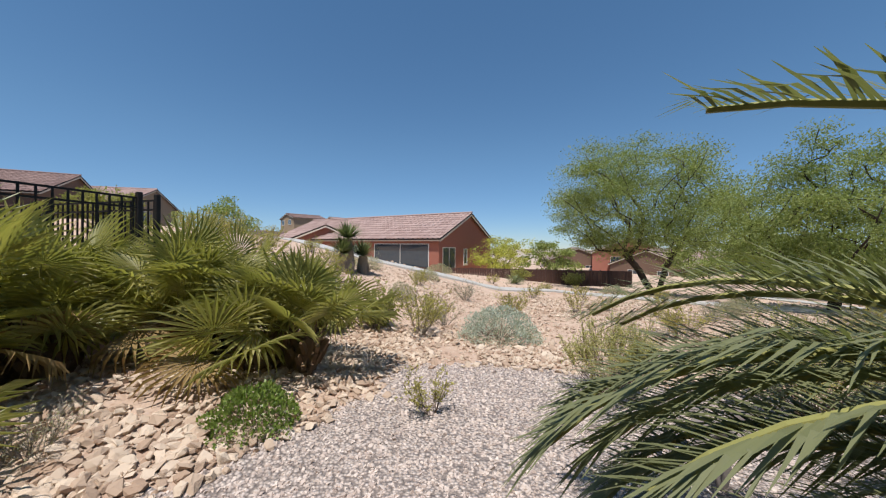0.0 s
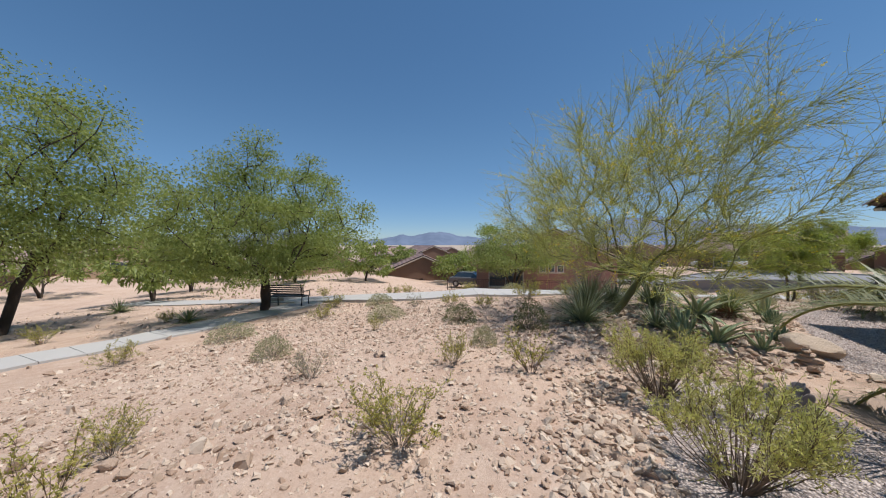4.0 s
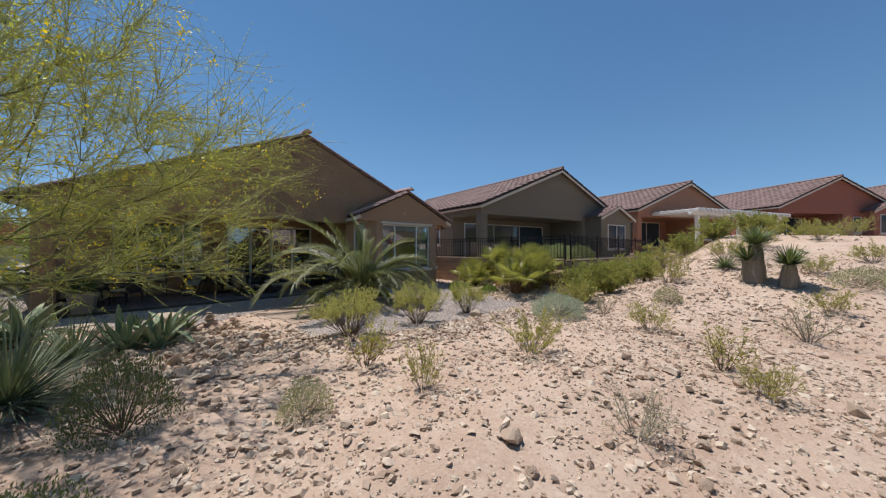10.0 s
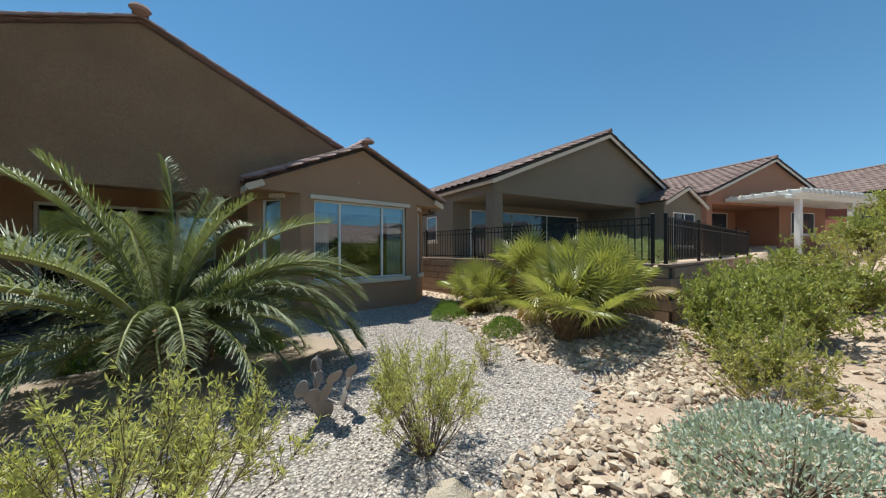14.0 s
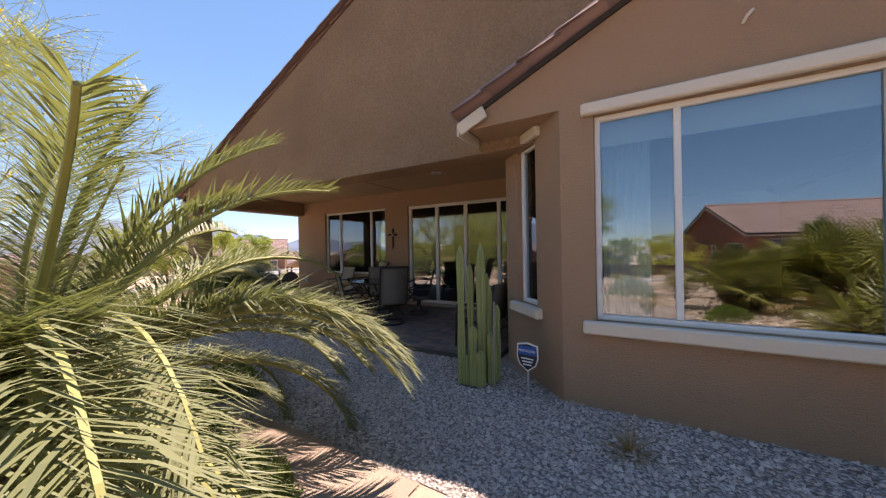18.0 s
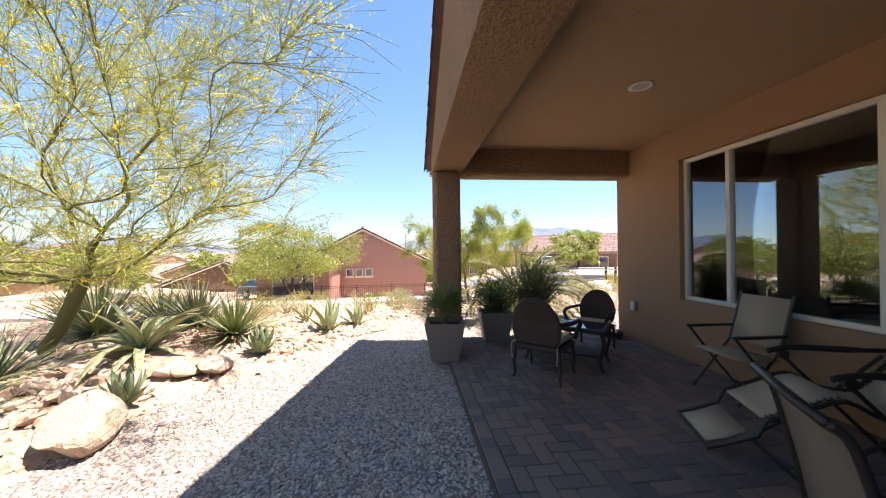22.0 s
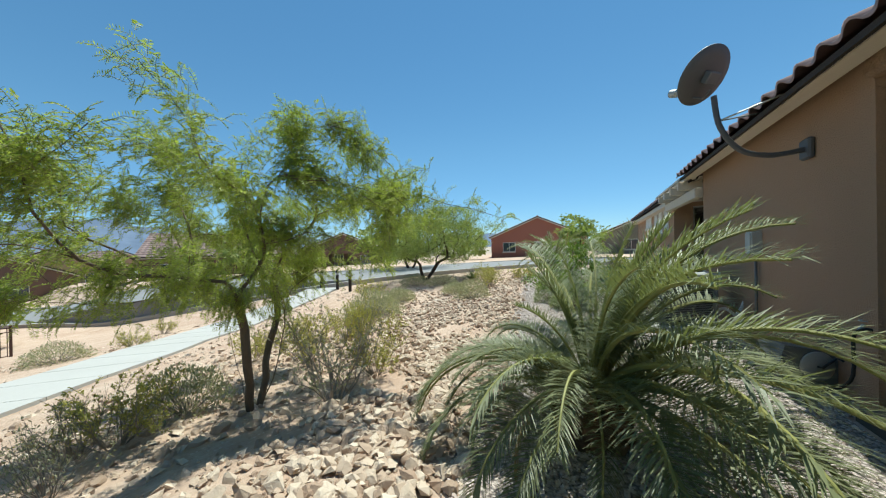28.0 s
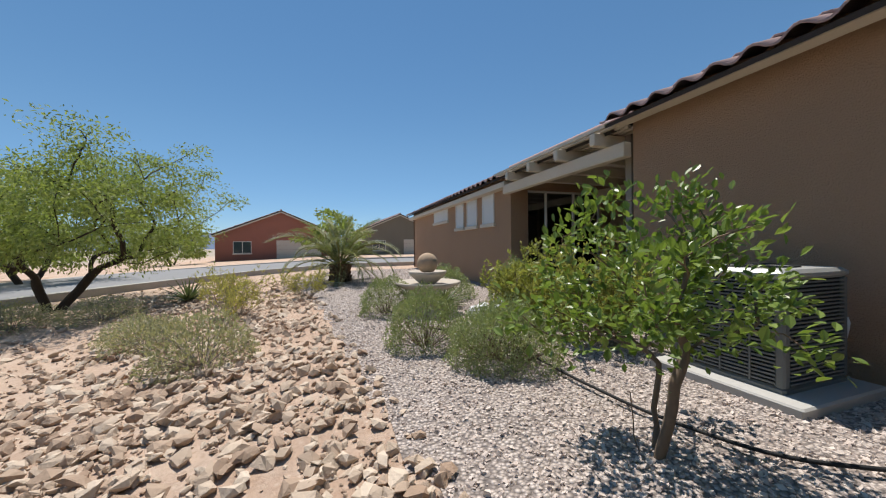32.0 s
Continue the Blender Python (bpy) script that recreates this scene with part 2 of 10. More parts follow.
# ---- building helpers ----
class Geo:
    """Collects vertices and faces of one mesh."""

    def __init__(self):
        self.v, self.f = [], []

    def face(self, pts):
        n = len(self.v)
        self.v += [tuple(p) for p in pts]
        self.f.append(tuple(range(n, n + len(pts))))
        return self

    def box(self, lo, hi, m=None, bevel=0.0):
        (x0, y0, z0), (x1, y1, z1) = lo, hi
        n = len(self.v)
        if bevel:
            b = bevel
            pts = []
            for z, e in ((z0, b), (z0 + b, 0), (z1 - b, 0), (z1, b)):
                for cx, cy, sx, sy in ((x0, y0, 1, 1), (x1, y0, -1, 1), (x1, y1, -1, -1), (x0, y1, 1, -1)):
                    if sx * sy > 0:
                        pts += [(cx + sx * e, cy + sy * (b + e), z), (cx + sx * (b + e), cy + sy * e, z)]
                    else:
                        pts += [(cx + sx * (b + e), cy + sy * e, z), (cx + sx * e, cy + sy * (b + e), z)]
            faces = [tuple(reversed(range(8))), tuple(range(24, 32))]
            for k in range(3):
                for i in range(8):
                    j = (i + 1) % 8
                    faces.append((8 * k + i, 8 * k + j, 8 * k + 8 + j, 8 * k + 8 + i))
        else:
            pts = [(x0, y0, z0), (x1, y0, z0), (x1, y1, z0), (x0, y1, z0), (x0, y0, z1), (x1, y0, z1), (x1, y1, z1), (x0, y1, z1)]
            faces = [(3, 2, 1, 0), (4, 5, 6, 7), (0, 1, 5, 4), (1, 2, 6, 5), (2, 3, 7, 6), (3, 0, 4, 7)]
        if m is not None:
            pts = [tuple(m @ Vector(p)) for p in pts]
        self.v += pts
        self.f += [tuple(n + i for i in f) for f in faces]
        return self

    def tube(self, pts, radii, sides=6, cap=True):
        n0 = len(self.v)
        pts = [Vector(p) for p in pts]
        side = None
        for i, p in enumerate(pts):
            d = (pts[min(i + 1, len(pts) - 1)] - pts[max(i - 1, 0)])
            d = d.normalized() if d.length > 1e-9 else Vector((0, 0, 1))
            if side is None:
                side = d.orthogonal().normalized()
            side = (side - d * side.dot(d))
            side = side.normalized() if side.length > 1e-6 else d.orthogonal().normalized()
            up = d.cross(side)
            r = radii[i] if not isinstance(radii, (int, float)) else radii
            for k in range(sides):
                a = 2 * math.pi * k / sides
                self.v.append(tuple(p + side * (r * math.cos(a)) + up * (r * math.sin(a))))
        for i in range(len(pts) - 1):
            for k in range(sides):
                a, b = n0 + i * sides + k, n0 + i * sides + (k + 1) % sides
                self.f.append((a, b, b + sides, a + sides))
        if cap:
            self.f.append(tuple(reversed(range(n0, n0 + sides))))
            e = n0 + (len(pts) - 1) * sides
            self.f.append(tuple(range(e, e + sides)))
        return self

    def lathe(self, profile, sides=20, centre=(0, 0, 0), arc=1.0):
        n0 = len(self.v)
        for r, z in profile:
            for k in range(sides):
                a = 2 * math.pi * k / sides * arc
                self.v.append((centre[0] + r * math.cos(a), centre[1] + r * math.sin(a), centre[2] + z))
        for i in range(len(profile) - 1):
            for k in range(sides):
                a, b = n0 + i * sides + k, n0 + i * sides + (k + 1) % sides
                self.f.append((a, b, b + sides, a + sides))
        self.f.append(tuple(reversed(range(n0, n0 + sides))))
        e = n0 + (len(profile) - 1) * sides
        self.f.append(tuple(range(e, e + sides)))
        return self

    def prism(self, outline, z0, z1):
        """A flat outline in x and y, raised from z0 to z1."""
        n, k = len(self.v), len(outline)
        self.v += [(x, y, z0) for x, y in outline] + [(x, y, z1) for x, y in outline]
        self.f.append(tuple(reversed(range(n, n + k))))
        self.f.append(tuple(range(n + k, n + 2 * k)))
        for i in range(k):
            j = (i + 1) % k
            self.f.append((n + i, n + j, n + k + j, n + k + i))
        return self

    def moved(self, m, start=0):
        self.v[start:] = [tuple(m @ Vector(p)) for p in self.v[start:]]
        return self

    def mesh(self, name, material, smooth=False):
        me = bpy.data.meshes.new(name)
        me.from_pydata(self.v, [], self.f)
        me.materials.append(material)
        me.polygons.foreach_set("use_smooth", [bool(smooth)] * len(me.polygons))
        me.update()
        return me


def part(name, geo, material, parent=None, label="", smooth=False):
    """Links a Geo, or a ready mesh, as one object under a thing or a part."""
    me = geo.mesh(name, material, smooth) if isinstance(geo, Geo) else geo
    ob = new(name, me)
    if parent is not None:
        ob.parent = parent
    if label:
        tagged(ob, label)
    return ob


def thing(name, label, category, m=None, group="", kind="", data=None):
    ob = new(name, data)
    if m is not None:
        ob.matrix_world = m
    if data is None:
        ob.empty_display_size = 0.2
    return tagged(ob, label, category, group, kind)


def array_mesh(name, verts, faces, material, smooth=False):
    """A mesh from arrays; all faces have the same number of corners."""
    me = bpy.data.meshes.new(name)
    verts, faces = np.asarray(verts, np.float32), np.asarray(faces, np.int32)
    k = faces.shape[1]
    me.vertices.add(len(verts))
    me.vertices.foreach_set("co", verts.ravel())
    me.loops.add(faces.size)
    me.loops.foreach_set("vertex_index", faces.ravel())
    me.polygons.add(len(faces))
    me.polygons.foreach_set("loop_start", np.arange(0, faces.size, k, dtype=np.int32))
    me.polygons.foreach_set("loop_total", np.full(len(faces), k, np.int32))
    me.polygons.foreach_set("use_smooth", np.full(len(faces), bool(smooth)))
    me.materials.append(material)
    me.update(calc_edges=True)
    me.validate()
    return me


def sst(a, b, v):
    u = min(1.0, max(0.0, (v - a) / (b - a)))
    return u * u * (3 - 2 * u)
def ramp(v, soft):
    return 0.5 * (v + math.sqrt(v * v + soft * soft)) - 0.5 * soft * math.exp(-abs(v))
def ground_z(x, y):
    """Height of the ground: a level house pad, a berm towards the path, and slopes beyond it."""
    z = 0.0
    z -= 0.085 * ramp(-y - 9.0, 2.0) * (1 - 0.45 * sst(-8, 4, x))
    z -= 0.13 * ramp(-x - 12.5, 2.0) * sst(-30, -8, y) * (1 - 0.75 * sst(6, 16, y))
    z += 0.21 * ramp(x - 1.3, 1.0) * (1 - 0.7 * sst(-15, -24, y)) * sst(-5.5, -9.0, y) * (1 - 0.8 * sst(9, 26, x))
    z += 0.02 * ramp(x - 18, 4.0)
    z += (0.95 + 0.05 * ramp(x - 18, 4.0)) * sst(4.62, 4.8, x) * sst(-5.28, -5.1, y)
    z += 0.28 * math.exp(-((x - 3.1) / 1.5) ** 2 - ((y + 4.1) / 1.4) ** 2) * (1 - sst(4.4, 4.62, x))
    z += 0.24 * math.exp(-((x + 2.6) / 1.2) ** 2 - ((y + 2.8) / 1.0) ** 2)
    z += 0.22 * math.exp(-((x + 8.9) / 1.6) ** 2 - ((y + 2.6) / 1.5) ** 2)
    z -= 0.2 * math.exp(-((x + 12.6) / 1.2) ** 2 - ((y - 4.2) / 2.6) ** 2)
    z = max(z, -2.6) if z < -2.2 else z
    z -= 2.6 * sst(33, 75, -x) * sst(-40, -8, y) * (1 - 0.8 * sst(4, 18, y))
    return z


# ---- ground ----
def polyline_distance(px, py, pts):
    best = np.full(px.shape, 1e9)
    for (ax, ay), (bx, by) in zip(pts[:-1], pts[1:]):
        dx, dy = bx - ax, by - ay
        u = np.clip(((px - ax) * dx + (py - ay) * dy) / (dx * dx + dy * dy), 0, 1)
        best = np.minimum(best, np.hypot(px - ax - u * dx, py - ay - u * dy))
    return best


def smooth_line(pts, n=8):
    """A curve through the points."""
    out = []
    for i in range(len(pts) - 1):
        p0, p1, p2, p3 = (Vector(pts[max(0, min(len(pts) - 1, k))]) for k in (i - 1, i, i + 1, i + 2))
        for s in range(n):
            t = s / n
            out.append(tuple(0.5 * (2 * p1 + (p2 - p0) * t + (2 * p0 - 5 * p1 + 4 * p2 - p3) * t * t + (3 * p1 - p0 - 3 * p2 + p3) * t ** 3)))
    return out + [tuple(pts[-1])]


def ground_mat():
    m, nt, bsdf = node_mat("desert_soil")
    soil = blend(nt, "MIX", noise_fac(nt, 0.35, 6, 0.65, 0.35, 0.65), (0.57, 0.42, 0.32), (0.47, 0.325, 0.24))
    soil = blend(nt, "MIX", noise_fac(nt, 2.2, 5, 0.7, 0.45, 0.75), soil, (0.63, 0.49, 0.385))
    soil = blend(nt, "MULTIPLY", noise_fac(nt, 28.0, 4, 0.75, 0.5, 0.85), soil, (0.72, 0.68, 0.64))
    vo = nt.nodes.new("ShaderNodeTexVoronoi")
    vo.inputs["Scale"].default_value = 22.0
    tc = nt.nodes.new("ShaderNodeTexCoord")
    nt.links.new(tc.outputs["Object"], vo.inputs["Vector"])
    peb = nt.nodes.new("ShaderNodeMapRange")
    peb.inputs[1].default_value, peb.inputs[2].default_value, peb.inputs[3].default_value, peb.inputs[4].default_value = 0.12, 0.4, 0.7, 0.0
    nt.links.new(vo.outputs["Distance"], peb.inputs[0])
    cell = nt.nodes.new("ShaderNodeSeparateColor")
    nt.links.new(vo.outputs["Color"], cell.inputs["Color"])
    soil = blend(nt, "MIX", peb.outputs[0], soil, blend(nt, "MIX", cell.outputs[0], (0.42, 0.28, 0.2), (0.68, 0.54, 0.43)))
    far = nt.nodes.new("ShaderNodeVectorMath")
    far.operation = "LENGTH"
    nt.links.new(tc.outputs["Object"], far.inputs[0])
    scrub = nt.nodes.new("ShaderNodeMapRange")
    scrub.inputs[1].default_value, scrub.inputs[2].default_value, scrub.inputs[4].default_value = 55.0, 160.0, 0.8
    nt.links.new(far.outputs["Value"], scrub.inputs[0])
    soil = blend(nt, "MIX", scrub.outputs[0], soil, (0.36, 0.31, 0.25))
    nt.links.new(soil, bsdf.inputs["Base Color"])
    bsdf.inputs["Roughness"].default_value = 0.97
    bsdf.inputs["Specular IOR Level"].default_value = 0.1
    relief(nt, bsdf, noise_fac(nt, 9.0, 8, 0.8, 0.2, 0.8), 0.6, 0.05)
    return m


SOIL = ground_mat()


def build_ground():
    def axis(lo, hi, near_lo, near_hi, step, far):
        a = list(np.arange(near_lo, near_hi + 1e-6, step))
        s, x = step, near_lo
        left = []
        while x > lo:
            s *= 1.16
            x -= s
            left.append(x)
        s, x, right = step, near_hi, []
        while x < hi:
            s *= 1.16
            x += s
            right.append(x)
        return np.array(left[::-1] + a + right)
    xs, ys = axis(-4000, 4000, -17, 9, 0.16, 1), axis(-4000, 4000, -15, 13, 0.16, 1)
    X, Y = np.meshgrid(xs, ys)
    Z = np.array([[ground_z(x, y) for x in xs] for y in ys])
    near = np.exp(-np.maximum(0, np.hypot(X + 4, Y + 3) - 16) / 6)
    wob = np.array([[noise.noise((x * 0.7, y * 0.7, 0)) * 0.05 + noise.noise((x * 2.3, y * 2.3, 4)) * 0.018 if abs(x + 4) < 30 and abs(y + 2) < 30 else 0 for x in xs] for y in ys])
    flat = np.clip((np.maximum(np.maximum(-9.4 - X, X - 4.2), np.maximum(-1.8 - Y, Y - 24))) / 1.2, 0, 1)
    Z = Z + wob * near * flat - 0.03 * (1 - flat)
    V = np.stack([X, Y, Z], -1).reshape(-1, 3)
    nx, ny = len(xs), len(ys)
    i, j = np.meshgrid(np.arange(nx - 1), np.arange(ny - 1))
    a = (j * nx + i).ravel()
    F = np.stack([a, a + 1, a + nx + 1, a + nx], 1)
    return part("ground", array_mesh("ground", V, F, SOIL, True), None)


def soil_z(x, y):
    """The drawn ground's height, for things that stand on it."""
    near = math.exp(-max(0, math.hypot(x + 4, y + 3) - 16) / 6)
    wob = noise.noise((x * 0.7, y * 0.7, 0)) * 0.05 + noise.noise((x * 2.3, y * 2.3, 4)) * 0.018 if abs(x + 4) < 30 and abs(y + 2) < 30 else 0
    flat = min(1, max(0, max(-9.4 - x, x - 4.2, -1.8 - y, y - 24) / 1.2))
    return ground_z(x, y) + wob * near * flat - 0.03 * (1 - flat)


ground = tagged(build_ground(), "sandy red-tan desert ground strewn with small stones", "ground", kind="structure")

MAIN_PATH = smooth_line([(-15, -30), (-13.6, -22), (-12.6, -15.5), (-11.9, -10.5), (-13.6, -5), (-16.5, -0.5), (-19.5, 4), (-21.6, 8), (-22.6, 12)], 6)
SIDE_PATH = smooth_line([(24, -15.0), (15, -15.8), (8.4, -15.0), (4.2, -15.8), (-0.4, -17.1), (-3.8, -17.0), (-7.9, -15.9), (-11.7, -15.3)], 6)
ROAD_LINE = smooth_line([(-90, -10), (-60, 4), (-40, 10.5), (-30, 13.2), (-22.5, 17), (-17.5, 23), (-9, 26.5), (8, 27.5), (40, 27)], 6)


def strip(name, line, width, lift, material, parent=None, seg=1, drop=0.12):
    """Slabs along a line; seg counts how many steps of the line one slab takes."""
    made = []
    for i in range(0, len(line) - 1, seg):
        pts = [Vector((*p, 0)) for p in line[i:i + seg + 1]]
        geo = Geo()
        top, low = [], []
        for k, p in enumerate(pts):
            a, b = line[max(0, i + k - 1)], line[min(len(line) - 1, i + k + 1)]
            d = Vector((b[0] - a[0], b[1] - a[1], 0)).normalized()
            n = Vector((-d.y, d.x, 0))
            shrink = d * (0.006 if k == 0 else -0.006 if k == len(pts) - 1 else 0)
            for s in (-1, 1):
                q = p + n * (s * width / 2) + shrink
                z = max(soil_z(q.x, q.y), soil_z(p.x, p.y), soil_z(0.5 * (q.x + p.x), 0.5 * (q.y + p.y))) + lift
                top.append((q.x, q.y, z))
                low.append((q.x, q.y, z - drop - lift))
        geo.v = top + low
        n = len(top)
        for k in range(len(pts) - 1):
            a = 2 * k
            geo.f += [(a, a + 2, a + 3, a + 1), (a, n + a, n + a + 2, a + 2), (a + 1, a + 3, n + a + 3, n + a + 1)]
        geo.f += [(0, 1, n + 1, n), (n - 2, 2 * n - 2, 2 * n - 1, n - 1)]
        made.append(part(name, geo, material, parent))
    return made


walkway = thing("pavement_walkway", "pale grey broom-finished concrete walkway", "path", kind="structure")
strip("slab", MAIN_PATH, 1.7, 0.05, CONCRETE, walkway)
side_walk = thing("pavement_side_walk", "pale grey narrow concrete side path", "path", kind="structure")
strip("slab", SIDE_PATH, 1.25, 0.05, CONCRETE, side_walk)
road = thing("road", "grey asphalt residential street", "road", kind="structure")
strip("asphalt", ROAD_LINE, 7.5, 0.1, ASPHALT, road, 50, 0.8)


def offset_line(line, off):
    out = []
    for k, p in enumerate(line):
        a, b = line[max(0, k - 1)], line[min(len(line) - 1, k + 1)]
        d = Vector((b[0] - a[0], b[1] - a[1])).normalized()
        out.append((p[0] - d.y * off, p[1] + d.x * off))
    return out


for side in (-3.9, 3.9):
    kerb = thing("kerb", "pale concrete kerb along the street", "kerb", kind="structure")
    strip("kerb_stone", offset_line(ROAD_LINE, side), 0.3, 0.2, CONCRETE_DULL, kerb, 3, 0.8)


# ---- roofs, windows and houses ----
def tile_profile(n):
    """Height across one barrel tile: a hump and a shallow pan."""
    out = []
    for k in range(n + 1):
        u = k / n
        out.append((u, 0.052 * math.sin(math.pi * min(1, u / 0.62)) if u < 0.62 else -0.018 * math.sin(math.pi * (u - 0.62) / 0.38)))
    return out


def one_tile(pitch_u, pitch_v, n):
    """Vertices and faces of one tile: x along the eave, y down the slope, z up from it."""
    prof = tile_profile(n)
    v = []
    for y, lift in ((-0.03, -0.012), (pitch_v + 0.02, 0.022)):
        for u, h in prof:
            v.append((u * pitch_u, y, h + lift))
    for u, h in prof:
        v.append((u * pitch_u, pitch_v + 0.02, h + 0.022 - 0.022))
    k = n + 1
    f = [(i, i + k, i + k + 1, i + 1) for i in range(n)] + [(k + i, 2 * k + i, 2 * k + i + 1, k + i + 1) for i in range(n)]
    return np.array(v), np.array(f)


def tile_field(name, origin, along, down, len_u, len_v, material, parent, n=6, skip_last=False, label="", size=1.0):
    """Rows of barrel tiles over a slope; each tile has its own edges."""
    along, down = Vector(along).normalized(), Vector(down).normalized()
    up = along.cross(down).normalized()
    if up.z < 0:
        up = -up
    nu, nv = max(1, round(len_u / (0.3 * size))), max(1, round(len_v / (0.38 * size)))
    pu, pv = len_u / nu, len_v / nv
    tv, tf = one_tile(pu, pv, n)
    rows = nv - (1 if skip_last else 0)
    rng = np.random.RandomState(len(name) + int(len_u * 10))
    i, j = np.meshgrid(np.arange(nu), np.arange(rows))
    i, j = i.ravel(), j.ravel()
    loc = tv[None] + np.stack([i * pu, j * pv, rng.uniform(-0.004, 0.004, len(i))], 1)[:, None]
    M = np.array([along, down, up])
    V = (loc.reshape(-1, 3) @ M + np.array(origin)).reshape(-1, 3)
    F = (tf[None] + (np.arange(len(i)) * len(tv))[:, None, None]).reshape(-1, 4)
    ob = tagged(part(name, array_mesh(name, V, F, material, True), None, parent, label), kind="stuff")
    return ob, (pu, pv, nu, nv, along, down, up)


def eave_row(origin, info, material, parent, n=8):
    """The lowest course as single tiles, each an object on one mesh."""
    pu, pv, nu, nv, along, down, up = info
    tv, tf = one_tile(pu, pv, n)
    g = Geo()
    g.v, g.f = [tuple(p) for p in tv], [tuple(int(k) for k in q) for q in tf]
    me = g.mesh("roof_tile", material, True)
    base = Matrix((along, down, up)).transposed().to_4x4()
    for i in range(nu):
        ob = part("roof_tile", me, None, parent)
        ob.matrix_local = Matrix.Translation(Vector(origin) + along * (i * pu) + down * ((nv - 1) * pv)) @ base


def barrel_tiles(a, b, material, parent, radius=0.095, step=0.36, arc=math.pi):
    """A row of half-round cap tiles from a down to b, each an object on one mesh."""
    a, b = Vector(a), Vector(b)
    n = max(1, round((b - a).length / step))
    d = (b - a) / n
    g, k = Geo(), 8
    for y, r in ((-0.02, radius * 0.86), (d.length + 0.03, radius), (d.length + 0.03, radius - 0.018)):
        for i in range(k + 1):
            t = math.pi / 2 - arc / 2 + arc * i / k
            g.v.append((r * math.cos(t), y, r * math.sin(t)))
    for s in range(2):
        for i in range(k):
            q = s * (k + 1) + i
            g.f.append((q, q + 1, q + k + 2, q + k + 1))
    me = g.mesh("cap_tile", material, True)
    y = d.normalized()
    x = y.cross(Vector((0, 0, 1))).normalized()
    base = Matrix((x, y, x.cross(y))).transposed().to_4x4()
    for i in range(n):
        part("cap_tile", me, None, parent).matrix_local = Matrix.Translation(a + d * i) @ base


def wall_run(name, a, b, z0, z1, thick, material, parent, holes=(), label=""):
    """A wall from a to b (outer face on the right-hand side of a to b is the given line), with openings (from, to, low, high)."""
    a, b = Vector((*a, 0)), Vector((*b, 0))
    d = (b - a).normalized()
    inn = Vector((-d.y, d.x, 0))
    m = Matrix((d, inn, Vector((0, 0, 1)))).transposed().to_4x4()
    m.translation = a
    long = (b - a).length
    xs = sorted({0.0, long, *[h[0] for h in holes], *[h[1] for h in holes]})
    zs = sorted({z0, z1, *[h[2] for h in holes if h[2] > z0], *[h[3] for h in holes if h[3] < z1]})
    g, nx, nz = Geo(), len(xs), len(zs)
    for y in (0.0, thick):
        g.v += [tuple(m @ Vector((x, y, z))) for z in zs for x in xs]

    def solid(i, k):
        if not (0 <= i < nx - 1 and 0 <= k < nz - 1):
            return False
        cx, cz = (xs[i] + xs[i + 1]) / 2, (zs[k] + zs[k + 1]) / 2
        return not any(h[0] < cx < h[1] and h[2] < cz < h[3] for h in holes)
    o = nx * nz
    for k in range(nz - 1):
        for i in range(nx - 1):
            if not solid(i, k):
                continue
            q = (k * nx + i, k * nx + i + 1, (k + 1) * nx + i + 1, (k + 1) * nx + i)
            g.f += [q, tuple(o + v for v in reversed(q))]
            for (di, dk), (p0, p1) in (((0, -1), (0, 1)), ((1, 0), (1, 2)), ((0, 1), (2, 3)), ((-1, 0), (3, 0))):
                if not solid(i + di, k + dk):
                    g.f.append((q[p1], q[p0], o + q[p0], o + q[p1]))
    return part(name, g, material, parent, label), m


def window_in(parent, m, x0, x1, z0, z1, mullions, glass, name="window", deep=0.06, trim=True, door=False, bar=0.045):
    """A framed window in a wall's own axes: x along, y into the wall."""
    w = new(name)
    w.parent = parent
    w.matrix_local = m
    f = Geo()
    for lo, hi in (((x0, deep, z0), (x0 + bar, deep + 0.07, z1)), ((x1 - bar, deep, z0), (x1, deep + 0.07, z1)), ((x0 + bar, deep, z0), (x1 - bar, deep + 0.07, z0 + bar)), ((x0 + bar, deep, z1 - bar), (x1 - bar, deep + 0.07, z1))):
        f.box(lo, hi, bevel=0.006)
    part("window_frame", f, WHITE_PAINT, w)
    edges = [x0 + bar] + list(mullions) + [x1 - bar]
    for k in mullions:
        part("mullion", Geo().box((k - bar * 0.55, deep - 0.004, z0 + bar), (k + bar * 0.55, deep + 0.066, z1 - bar), bevel=0.006), WHITE_PAINT, w)
    for p, q in zip(edges[:-1], edges[1:]):
        pane = part("pane", Geo().box((p, deep + 0.032, z0 + bar), (q, deep + 0.038, z1 - bar)), glass, w)
        pane.visible_shadow = False
    if trim:
        part("header_trim", Geo().box((x0 - 0.1, -0.055, z1), (x1 + 0.1, 0.02, z1 + 0.1), bevel=0.012), TRIM, w)
        part("window_sill", Geo().box((x0 - 0.1, -0.07, z0 - 0.11), (x1 + 0.1, 0.02, z0), bevel=0.014), TRIM, w)
    return w


